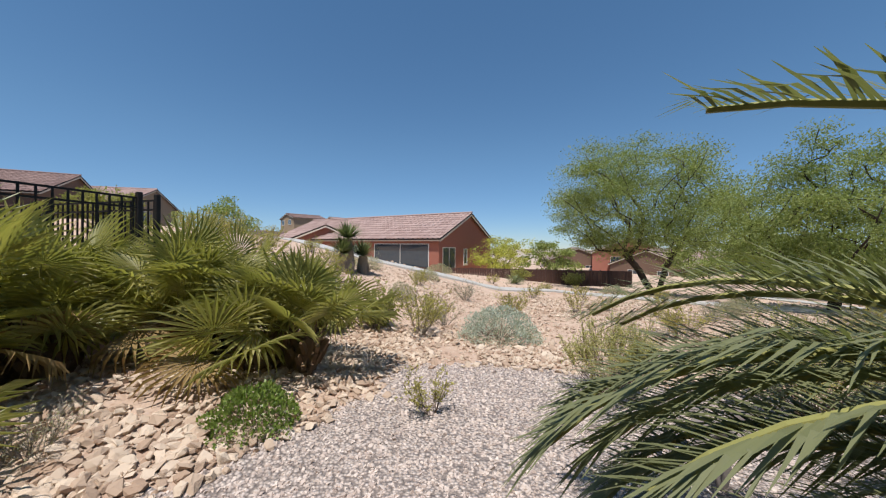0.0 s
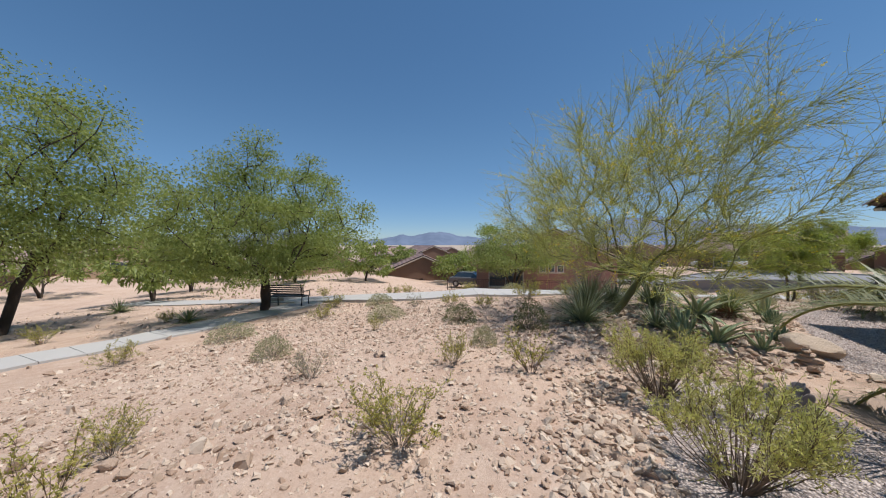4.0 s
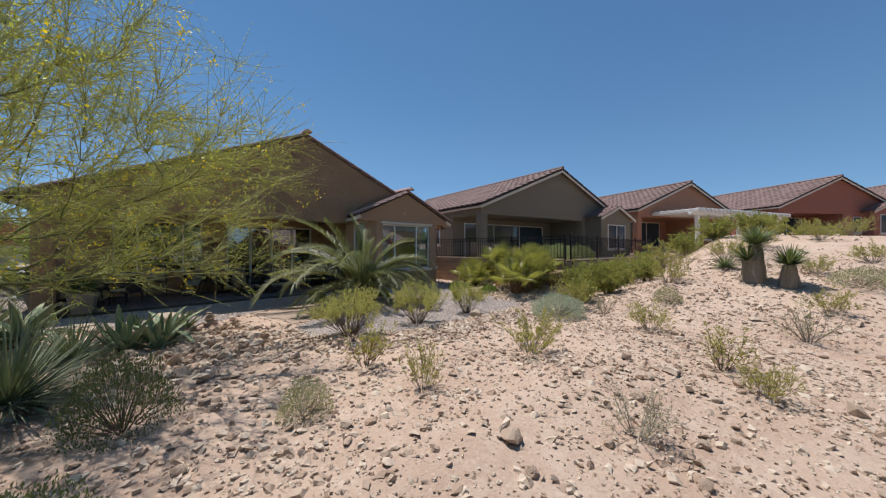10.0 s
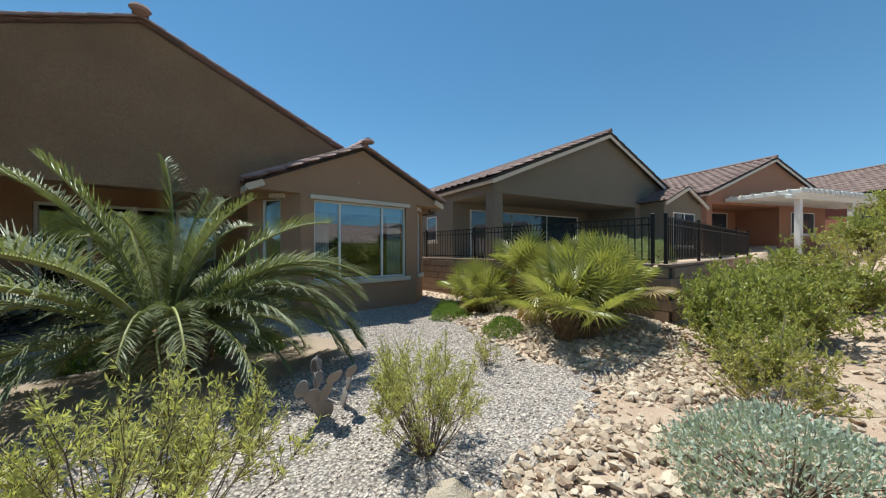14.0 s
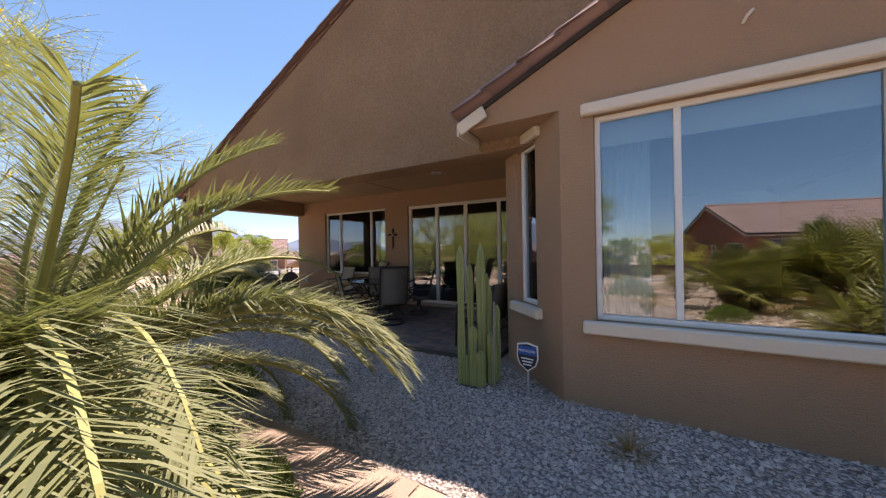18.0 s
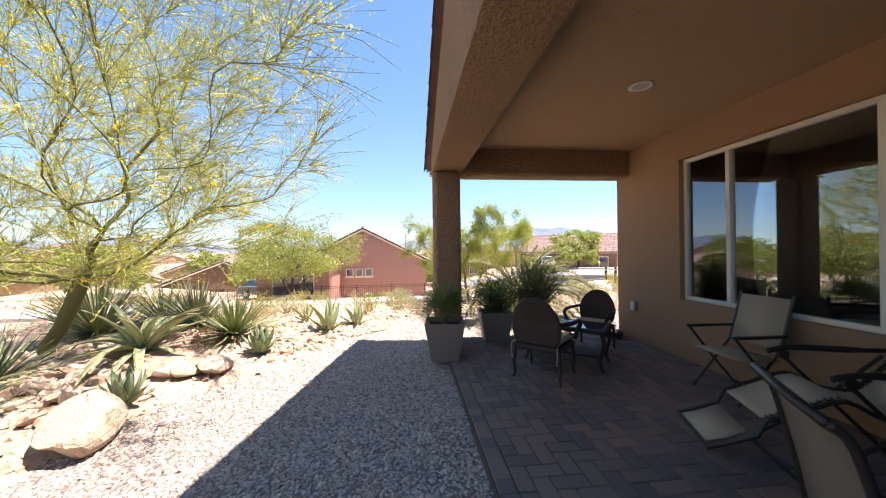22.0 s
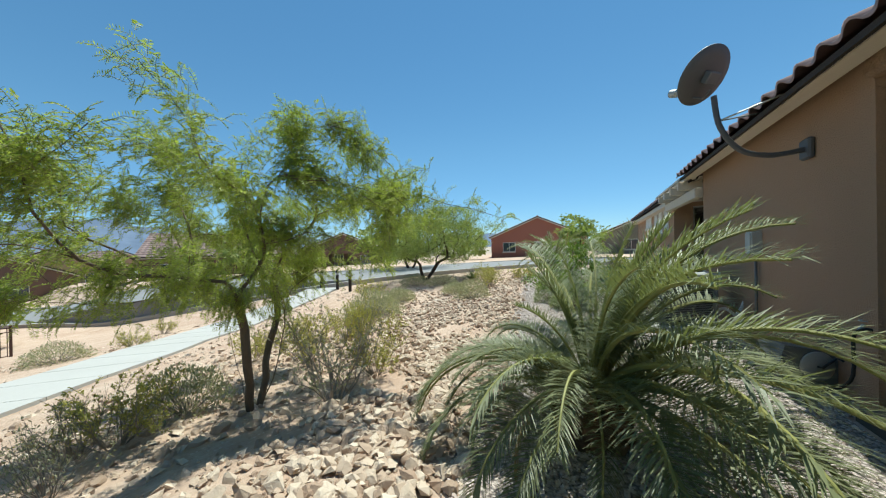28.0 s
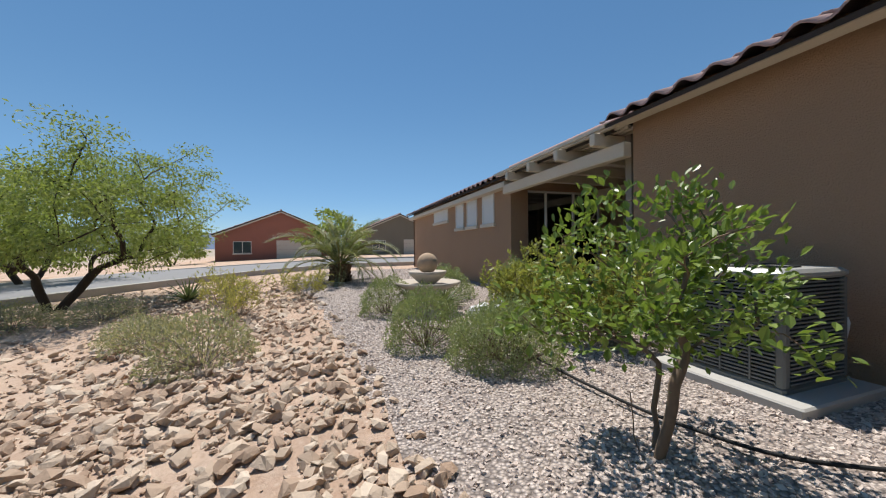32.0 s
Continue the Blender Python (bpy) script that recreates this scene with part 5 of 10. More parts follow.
SHRUBS = """creosote 1.4 -6.9 .95 1.3;twig 1.5 -11 .7;creosote .07 -8.95 .6;blue .15 -7.05 .55 1.25;creosote -2.0 -10.6 .45;creosote -.3 -13.4 .55;creosote -2.06 -15.5 .5;creosote -4.3 -14.2 .5
creosote -2.68 -8.1 .72 1.25;creosote -4.7 -8.0 .6 .6;feather -2.68 -5.42 .95 1.15;feather -1.08 -5.35 .85 .85;feather -4.2 -5.4 .95 1.2;dark -7.5 -8.4 .5 .85;twig -9.6 -10.2 .5;sapling -4.74 -6.85 .7
grey -4.8 -11.3 .42 .7;grey -5.85 -7.65 .36 .5;dark -7.1 -6.8 .7 .8;twig -3.9 -9.9 .5 .8;sapling -6.75 -10.2 .4;grey -8.05 -10.5 .4;creosote -9.35 -9.0 .5;creosote -11.3 -6.8 .8;creosote -11.3 -5.3 .75
sapling -1.3 -10.15 .65;grey 2.5 -8.7 .42 .65;twig 1.2 -7.7 .55;mass 2.1 -6.75 0.78 0.90;mass 2.9 -6.4 1.18 1.23;mass 3.6 -6.9 1.05 1.23;creosote 4.2 -8.35 .8;mass 4.5 -6.2 1.18 1.31;mass 5.6 -6.4 1.13 1.39;mass 6.8 -6.3 1.18 1.39;mass 5.2 -7.5 0.83 1.15
creosote 7.4 -7.6 1.1;mass 8.3 -6.9 1.13 1.56;mass 9.6 -7.8 1.05 1.48;creosote 7.0 -9.3 .9;creosote 9.0 -10.0 1.0;mass 11.5 -8.5 1.13 1.64;mass 13.5 -9.5 1.13 1.64;creosote 6.0 -11.2 .6;grey 5.2 -11.9 .45;creosote 3.0 -11.3 .6;creosote 7.5 -12.3 .7;grey 3.4 -13.0 .4
creosote 11 -11.5 .9;mass 16 -10 1.22 1.80;mass 18.5 -11.5 1.22 1.80;creosote 14 -12.5 .9;mass 21 -12 1.31 1.97;creosote 10.5 -13.6 .7
sapling .45 -4.55 .48;green 1.95 -2.2 .32 .8;green 1.62 -3.85 .28 .65;green 2.5 -1.55 .3 .7;green -1.42 -2.2 .3 .5;green -2.12 -2.2 .32 .55;green -3.15 -1.4 .35 .6;twig 2.45 -3.1 .4
creosote -10.8 -3.1 .65;grey -11.6 -2.7 .42;grey -11.55 .02 .42 .75;grey -12.3 -.15 .45 .8;creosote -11.45 -.85 .55;twig -12.75 -1.3 .5;twig -13.0 -2.0 .55;creosote -14.3 -2.7 .5;creosote -15.1 -.4 .55;twig -13.5 .65 .5
grey -14.1 1.7 .48 .8;twig -12.7 2.2 .95;twig -14.0 .9 .55;creosote -13.9 1.1 .65;creosote -12.9 3.1 .6;grey -15.7 7.0 .5;grey -16.4 9.1 .42;grey -15 10.3 .35;grey -15.4 6.3 .72 1.5;grey -16.1 8.6 .5 1.0;grey -14.6 9.7 .45 .9;creosote -13.9 10.8 .85;creosote -14.6 12.4 .9
creosote -18.0 9.6 .95;creosote -12.9 12.0 .8;creosote -20.6 3.9 .6;grey -13.6 8.4 .55 1.0;grey -17.6 12.2 .5;grey -16.3 12.1 .45;creosote -16.4 5.2 .5;sapling -13.5 4.3 .6;creosote -15.3 3.2 .6;creosote -13.75 3.95 .95 .8;creosote -14.6 4.5 .7;creosote -14.2 3.2 .75
round -11.46 7.95 .66 .85;round -11.62 9.6 .62 .85;round -11.05 7.3 .5 .8;round -10.9 7.15 .6 .85;round -10.3 10.9 .7 1.3;mass -9.75 7.5 1.15 1.45;mass -9.9 8.5 1.0 1.3;round -9.5 9.2 .9 1.2;red -8.4 -2.55 .28 .4
creosote -6.0 -19.6 .6;creosote -8.6 -18.6 .55;grey -4 -19.5 .5;creosote 1.8 -19 .6;grey 4.2 -17.5 .5;creosote -14.6 -13 .6;creosote -15.2 -17 .6;creosote -16 -9.5 .6;grey -15 -7.3 .45;creosote -18.5 -4.6 .6;creosote -20.6 -1.2 .55;grey -22 3 .5;creosote -24 6 .6;creosote -17 -13 .6
grey -10.6 -11.8 .4;creosote -10.2 -13.4 .55;creosote -8.3 -12.6 .5;grey -6.2 -13.6 .4;creosote -.8 -17.9 .5;creosote -9.3 -8.0 .5;mass 0.8 -26 1.05 1.64;mass -3 -28 1.13 1.80"""
for row in SHRUBS.replace("\n", ";").split(";"):
    k, *vals = row.split()
    plant(k, *map(float, vals))
for stock in KINDS.values():
    for src in stock:
        if src.name not in USED:
            for o in [*src.children_recursive, src]:
                bpy.data.objects.remove(o)


# ---- date palms ----
def frond_mesh(seed, length, rise, sag, leaf, pairs=112):
    """An arching feather frond: x outward, z up."""
    rng = np.random.RandomState(seed)
    steps = 26
    p, ang = np.zeros(3), math.radians(rise)
    pts, dirs = [p.copy()], []
    for i in range(steps):
        d = np.array([math.cos(ang), 0.0, math.sin(ang)])
        dirs.append(d)
        p = p + d * length / steps
        pts.append(p.copy())
        ang -= math.radians(sag) / steps * (0.5 + 1.2 * i / steps)
    dirs.append(dirs[-1])
    pts, dirs = np.array(pts), np.array(dirs)
    base, way, L, W = [], [], [], []
    for i in range(pairs):
        u = 0.16 + 0.84 * (i + 0.5) / pairs
        k = min(steps - 1, int(u * steps))
        b = pts[k] + (pts[k + 1] - pts[k]) * (u * steps - k)
        up = np.array([-dirs[k][2], 0, dirs[k][0]])
        for s in (-1, 1):
            fwd = 0.42 + 0.55 * u + rng.uniform(-0.1, 0.1)
            way.append(rng.normal(0, 0.09, 3) + dirs[k] * fwd + np.array([0, s, 0]) * (1.05 - 0.35 * u) + up * rng.uniform(0.25, 0.6))
            base.append(b)
            L.append(length * (0.15 * math.sin(math.pi * min(1, 0.2 + u * 0.72)) ** 0.6 + 0.02) * rng.uniform(0.85, 1.1))
            W.append(0.0058 * rng.uniform(0.8, 1.2))
    base, way, L, W = np.array(base), np.array(way), np.array(L), np.array(W)
    way /= np.linalg.norm(way, axis=1, keepdims=True)
    side = np.cross(way, np.array([0, 0, 1.0]))
    side /= np.linalg.norm(side, axis=1, keepdims=True)
    mid = base + way * (L * 0.45)[:, None]
    tip = base + way * L[:, None] + np.array([0, 0, -1.0]) * (L * rng.uniform(0.02, 0.34, len(L)))[:, None]
    w = (W / 2)[:, None]
    V = np.stack([base - side * w * 0.5, mid - side * w, tip - side * w * 0.08, tip + side * w * 0.08, mid + side * w, base + side * w * 0.5], 1).reshape(-1, 3)
    n = len(base)
    k = np.arange(n)[:, None] * 6
    F = np.concatenate([k + np.array([0, 1, 4, 5]), k + np.array([1, 2, 3, 4])])
    leaves = array_mesh("leaf_feather", V, F, leaf)
    g = Geo().tube([Vector(q) for q in pts[::2]], [0.011 * (1 - 0.8 * i / 13) + 0.002 for i in range(len(pts[::2]))], 5, True)
    return leaves, g.mesh("rachis", RACHIS if leaf is not LEAF_DRY else TWIG)


FRONDS = [frond_mesh(200 + i, 1.0, rise, sag, LEAF_PALM) for i, (rise, sag) in enumerate(((84, 30), (76, 52), (66, 70), (56, 86), (44, 96), (32, 100), (18, 92), (4, 78), (66, 62)))]
FROND_DRY = frond_mesh(230, 1.0, 12, 110, LEAF_DRY)


def date_palm(label, x, y, trunk_h, trunk_r, frond, count, seed, bowed=(), chosen=()):
    """bowed: sectors of the crown, from and to in degrees, whose fronds hang lower and are shortened; chosen: further fronds by angle, kind and length."""
    rng = random.Random(seed)
    z = soil_z(x, y)
    palm = thing("date_palm", label, "palm tree", pose(x, y, z - 0.02), "date palms")
    part("trunk", Geo().lathe([(trunk_r * 0.95, -0.05), (trunk_r, trunk_h * 0.4), (trunk_r * 1.02, trunk_h * 0.8), (trunk_r * 0.55, trunk_h * 1.15), (0.03, trunk_h * 1.3)], 14), PALM_TRUNK, palm)
    boots = Geo()
    rows = max(3, int(trunk_h / 0.085))
    for r in range(rows):
        for k in range(13):
            a = 2 * math.pi * (k + 0.5 * (r % 2)) / 13 + rng.uniform(-0.06, 0.06)
            zz = trunk_h * (r + 0.3) / rows
            n0 = len(boots.v)
            boots.box((-0.045, 0, 0), (0.045, 0.05 + rng.uniform(0, 0.03), 0.11), bevel=0.012)
            boots.moved(Matrix.Rotation(a, 4, "Z") @ Matrix.Translation((0, trunk_r * 0.93, zz)) @ Matrix.Rotation(rng.uniform(-0.5, -0.25), 4, "X"), n0)
    tagged(part("boot_layer", boots, PALM_TRUNK, palm, "rough cut leaf bases"), kind="stuff")
    way_round = [(i * 137.5 + rng.uniform(-14, 14), (i + 0.5) / count, rng.uniform(0.85, 1.12), 0) for i in range(count)]
    way_round += [(a, 0.5, ln, k) for a, k, ln in chosen]
    for a, u, s, k in way_round:
        if not k:
            k = min(7, int(u ** 0.9 * 8))
            s *= 0.54 + 0.47 * math.sin(math.pi * min(1.0, 0.1 + u * 0.8))
            for lo, hi, short in bowed:
                if (a - lo) % 360 < hi - lo:
                    k = max(k, 4) if u > 0.15 else k
                    s *= short
        lv, rc = FRONDS[k]
        if rng.random() < 0.05 and u > 0.8:
            lv, rc = FROND_DRY
        m = pose(0, 0, trunk_h * 1.05, 0, 0, a) @ pose(trunk_r * (0.12 + 0.4 * u), 0, 0, rng.uniform(-14, 14), rng.uniform(-7, 7), rng.uniform(-8, 8)) @ Matrix.Scale(frond * s, 4)
        f = part("frond", rc, None, palm)
        f.matrix_local = m
        part("leaf_feather", lv, None, f)
    return palm


date_palm("young date palm with arching feathery fronds beside the patio", -2.5, -2.8, 0.34, 0.36, 2.5, 50, 1, ((-45, 75, 0.82), (-140, -45, 0.62)), ((-10, 8, 0.84), (-14, 4, 0.88), (-9, 5, 0.86), (-19, 3, 0.88), (-5, 4, 0.9), (-26, 3, 0.82), (-22, 4, 0.8), (-16, 5, 0.85), (-6, 6, 0.8), (-32, 5, 0.8), (44, 4, 0.88), (58, 4, 0.85), (50, 2, 0.82), (62, 1, 0.8)))
date_palm("young date palm with arching feathery fronds on the gravel", -10.52, 2.42, 0.34, 0.2, 1.62, 64, 2, ((130, 272, 0.78),), ((215, 0, 0.85), (305, 5, 1.0), (330, 5, 1.15), (285, 5, 0.85)))
date_palm("young date palm by the corner of the house", -12.2, 14.6, 0.5, 0.24, 1.9, 38, 3)


# ---- fan palms ----
def fan_mesh(seed, leaf, droop):
    """A stiff fan of unit radius with a stalk: x outward, z up."""
    rng = np.random.RandomState(seed)
    n = 25
    V, F = [], []
    for i in range(n):
        a = math.radians(-140 + 280 * (i + 0.5) / n)
        d = np.array([math.cos(a), math.sin(a), 0.12 * math.cos(a * 1.2)])
        s = np.array([-math.sin(a), math.cos(a), 0])
        L = (0.62 + 0.4 * math.cos(a / 2.4)) * rng.uniform(0.92, 1.06)
        w = 0.036
        r0, r1, r2 = d * 0.03, d * L * 0.5, d * L * 0.78
        fold = np.array([0, 0, 0.025])
        tip = d * L + np.array([0, 0, -droop * rng.uniform(0.5, 1.5)])
        k = len(V)
        V += [r0, r1 - s * w + fold, r1, r1 + s * w + fold, r2 - s * w * 0.42, r2 + np.array([0, 0, -0.012 - droop * 0.2]), r2 + s * w * 0.42, tip]
        F += [(k, k + 1, k + 2, k + 2), (k, k + 2, k + 3, k + 3), (k + 1, k + 4, k + 5, k + 2), (k + 2, k + 5, k + 6, k + 3), (k + 4, k + 7, k + 5, k + 5), (k + 5, k + 7, k + 6, k + 6)]
    g = Geo()
    g.v = [tuple(p) for p in V]
    g.f = [tuple(dict.fromkeys(f)) for f in F]
    return g.mesh("fan", leaf)


FANS = [fan_mesh(300 + k, LEAF_FAN, d) for k, d in enumerate((0.03, 0.08, 0.16))]
FAN_DRY = fan_mesh(310, LEAF_DRY, 0.3)


def fan_palm(x, y, height, count, seed, fan=0.47, stems=4):
    rng = random.Random(seed)
    z = soil_z(x, y)
    palm = thing("fan_palm", "bushy Mediterranean fan palm with yellow-green fans", "palm tree", pose(x, y, z - 0.03), "fan palms")
    heads = [(0, 0, height * 0.42)] + [(0.32 * math.cos(k * 2.2 + seed), 0.32 * math.sin(k * 2.2 + seed), height * rng.uniform(0.2, 0.36)) for k in range(stems - 1)]
    for hx, hy, hz in heads:
        t = Geo().tube([(hx * 0.5, hy * 0.5, -0.05), (hx * 0.8, hy * 0.8, hz * 0.5), (hx, hy, hz)], [0.13, 0.12, 0.1], 9)
        for k in range(26):
            n0 = len(t.v)
            t.box((-0.02, 0, 0), (0.02, 0.05, 0.14))
            u = rng.random()
            t.moved(Matrix.Translation((hx * (0.5 + 0.5 * u), hy * (0.5 + 0.5 * u), hz * u - 0.06)) @ Matrix.Rotation(rng.uniform(0, 6.3), 4, "Z") @ Matrix.Translation((0, 0.09, 0)) @ Matrix.Rotation(-0.5, 4, "X"), n0)
        part("trunk", t, PALM_TRUNK, palm)
    for i in range(count):
        hx, hy, hz = heads[i % len(heads)]
        u = rng.random()
        rise = radians(86 - 74 * u ** 0.9)
        a = rng.uniform(0, 2 * math.pi)
        ln = height * rng.uniform(0.34, 0.5)
        d = Vector((math.cos(rise) * math.cos(a), math.cos(rise) * math.sin(a), math.sin(rise)))
        e = Vector((hx, hy, hz)) + d * ln + Vector((0, 0, -0.06 * (1 - d.z)))
        dry = u > 0.93 and rng.random() < 0.5
        lf = part("leaf", FAN_DRY if dry else FANS[min(2, int(u * 3))], None, palm)
        side = Vector((-math.sin(a), math.cos(a), 0))
        dn = (d + Vector((0, 0, -0.25))).normalized()
        lf.matrix_local = Matrix.Translation(e) @ Matrix((dn, side, dn.cross(side))).transposed().to_4x4() @ pose(0, 0, 0, rng.uniform(-40, 40), rng.uniform(-25, 20)) @ Matrix.Scale(fan * rng.uniform(0.85, 1.15), 4)
        st = Geo().tube([(hx, hy, hz - 0.05), tuple(Vector((hx, hy, hz)) + d * ln * 0.55), tuple(e)], [0.012, 0.009, 0.007], 4, False)
        part("stalk", st, RACHIS, palm)


for x, y, h, n, s in ((2.1, -4.75, 1.15, 40, 1), (3.1, -4.6, 1.35, 46, 2), (3.95, -3.75, 1.5, 44, 3), (2.95, -2.15, 1.1, 36, 4), (3.7, -2.95, 1.6, 30, 5)):
    fan_palm(x, y, h, n, s)


# ---- trees ----
def skeleton(points, stems, rng, step, bal):
    """Grow a branching skeleton from the stems towards crown points: positions, parents, directions, tip nodes."""
    pos, par, far, way = [], [], [], []
    for line in stems:
        for k, p in enumerate(line):
            pos.append(np.array(p))
            par.append(-1 if k == 0 else len(pos) - 2)
            far.append(0.0 if k == 0 else far[-1] + float(np.linalg.norm(pos[-1] - pos[-2])))
            d = np.array(line[min(k + 1, len(line) - 1)]) - np.array(line[max(k - 1, 0)])
            way.append(d / (np.linalg.norm(d) + 1e-9))
    first = {0}
    tips = []
    order = np.argsort([np.linalg.norm(q - pos[0]) for q in points])
    for j in order:
        q = points[j]
        P, D = np.array(pos), np.array(far)
        gap = np.linalg.norm(P - q, axis=1)
        cost = gap + bal * D + 1.5 * np.maximum(0, P[:, 2] - q[2]) + np.where(D < 0.6 * max(D[:len(stems[0])].max(), 0.1), 0.6 * gap, 0)
        i = int(np.argmin(cost))
        n = max(2, int(math.ceil(gap[i] / step)))
        a, c = P[i], P[i] + way[i] * gap[i] * 0.42
        last = i
        for k in range(1, n + 1):
            t = k / n
            p = a * (1 - t) ** 2 + c * 2 * t * (1 - t) + q * t * t
            if k < n:
                p = p + rng.normal(0, 0.05 * step, 3)
            d = p - pos[last]
            pos.append(p)
            par.append(last)
            far.append(far[last] + float(np.linalg.norm(d)))
            way.append(d / (np.linalg.norm(d) + 1e-9))
            last = len(pos) - 1
        tips.append(last)
    return pos, par, way, tips


def skeleton_tubes(pos, par, trunk_r, tip_r, sides=6):
    n = len(pos)
    load = np.zeros(n)
    kids = [[] for _ in range(n)]
    for i in range(n):
        if par[i] >= 0:
            kids[par[i]].append(i)
    for i in range(n - 1, -1, -1):
        load[i] += 1 if not kids[i] else 0
        if par[i] >= 0:
            load[par[i]] += load[i]
    top = load.max()
    power = math.log(trunk_r / tip_r) / math.log(top)
    rad = tip_r * np.maximum(load, 1) ** power
    thick, thin = Geo(), Geo()
    for i in range(n):
        starts = []
        if par[i] < 0:
            starts = [(None, i)]
        elif max(kids[par[i]], key=lambda k: load[k]) != i:
            starts = [(par[i], i)]
        for origin, k in starts:
            pts, rr = ([pos[origin]], [rad[k]]) if origin is not None else ([], [])
            while True:
                pts.append(pos[k])
                rr.append(rad[k])
                if not kids[k]:
                    break
                k = max(kids[k], key=lambda j: load[j])
            if len(pts) > 1:
                big = rr[0] > 3.2 * tip_r
                (thick if big else thin).tube(pts, rr, sides if big else 3, False)
    return thick, thin


def crown_points(rng, n, spread, low, height, lean, hollow=0.45, lump=0.22, seed=0):
    """Points filling a lumpy dome between the crown's foot and its top."""
    out = []
    cz, half = low + (height - low) * 0.4, (height - low) * 0.6
    while len(out) < n:
        d = rng.normal(size=3)
        d /= np.linalg.norm(d)
        r = (hollow + (1 - hollow) * rng.uniform() ** 0.6) * (1 + lump * noise.noise((d[0] * 1.8 + seed, d[1] * 1.8, d[2] * 1.8)) * 1.6)
        p = np.array([d[0] * spread * r, d[1] * spread * r, cz + d[2] * half * r])
        if p[2] < low * rng.uniform(0.9, 1.25):
            continue
        out.append(p + np.array([lean[0], lean[1], 0]) * (p[2] / height))
    return np.array(out)


def stem_lines(rng, trunks, fork, lean, splay=0.35, height=1.0):
    lines = []
    for k in range(trunks):
        a = 2 * math.pi * k / trunks + rng.uniform(0, 0.9)
        s = splay if trunks > 1 else 0.1
        f = fork * (1.0 if k == 0 else rng.uniform(0.8, 1.15))
        lines.append([np.array([0.05 * math.cos(a) * (trunks > 1) + (lean[0] / height + math.cos(a) * s) * f * u + rng.normal(0, 0.015) * f, 0.05 * math.sin(a) * (trunks > 1) + (lean[1] / height + math.sin(a) * s) * f * u + rng.normal(0, 0.015) * f, f * u - 0.03]) for u in np.linspace(0, 1, 6)])
    return lines


def mesquite(label, x, y, height, spread, seed, trunks=2, leaf=None, lean=(0, 0), clumps=110, per=80, low=0.2, blade=0.1, base_z=None):
    """A spreading desert tree: dark limbs under a full dome of small drooping leaves."""
    rng = np.random.RandomState(seed)
    z = soil_z(x, y) if base_z is None else base_z
    tree = thing("tree", label, "tree", pose(x, y, z - 0.05), "desert trees")
    pts = crown_points(rng, clumps, spread * 0.9, low * height, height * 0.96, lean, 0.35, 0.25, seed)
    pos, par, way, tips = skeleton(pts, stem_lines(rng, trunks, height * 0.2, lean, 0.45, height), rng, 0.09 * height, 0.3)
    thick, thin = skeleton_tubes(pos, par, 0.026 * height / math.sqrt(trunks) + 0.012, 0.0022 * height)
    part("trunk", thick, BARK_DARK, tree, smooth=True)
    tagged(part("twig_mass", thin, BARK_DARK, tree), kind="stuff")
    n = len(tips) * per
    centre = np.repeat(np.array([pos[t] for t in tips]), per, 0)
    size = spread * 0.15
    off = rng.normal(size=(n, 3))
    off *= (rng.uniform(0, 1, n) ** 0.5 / np.linalg.norm(off, axis=1))[:, None] * size * np.repeat(rng.uniform(0.7, 1.5, len(tips)), per)[:, None]
    base = centre + off * np.array([1.3, 1.3, 0.6])
    outward = base - np.array([lean[0], lean[1], height * 0.45])
    outward /= np.linalg.norm(outward, axis=1, keepdims=True)
    dirs = outward * 0.7 + rng.normal(size=(n, 3)) * 0.65 + np.array([0, 0, -0.35])
    L = blade * rng.uniform(0.7, 1.4, n)
    V, F = blades(base, dirs, L * 0.95, L * 0.36, rng, 0.15)
    tagged(part("crown", array_mesh("crown", V, F, leaf or LEAF_MESQUITE), None, tree), kind="stuff")
    return tree


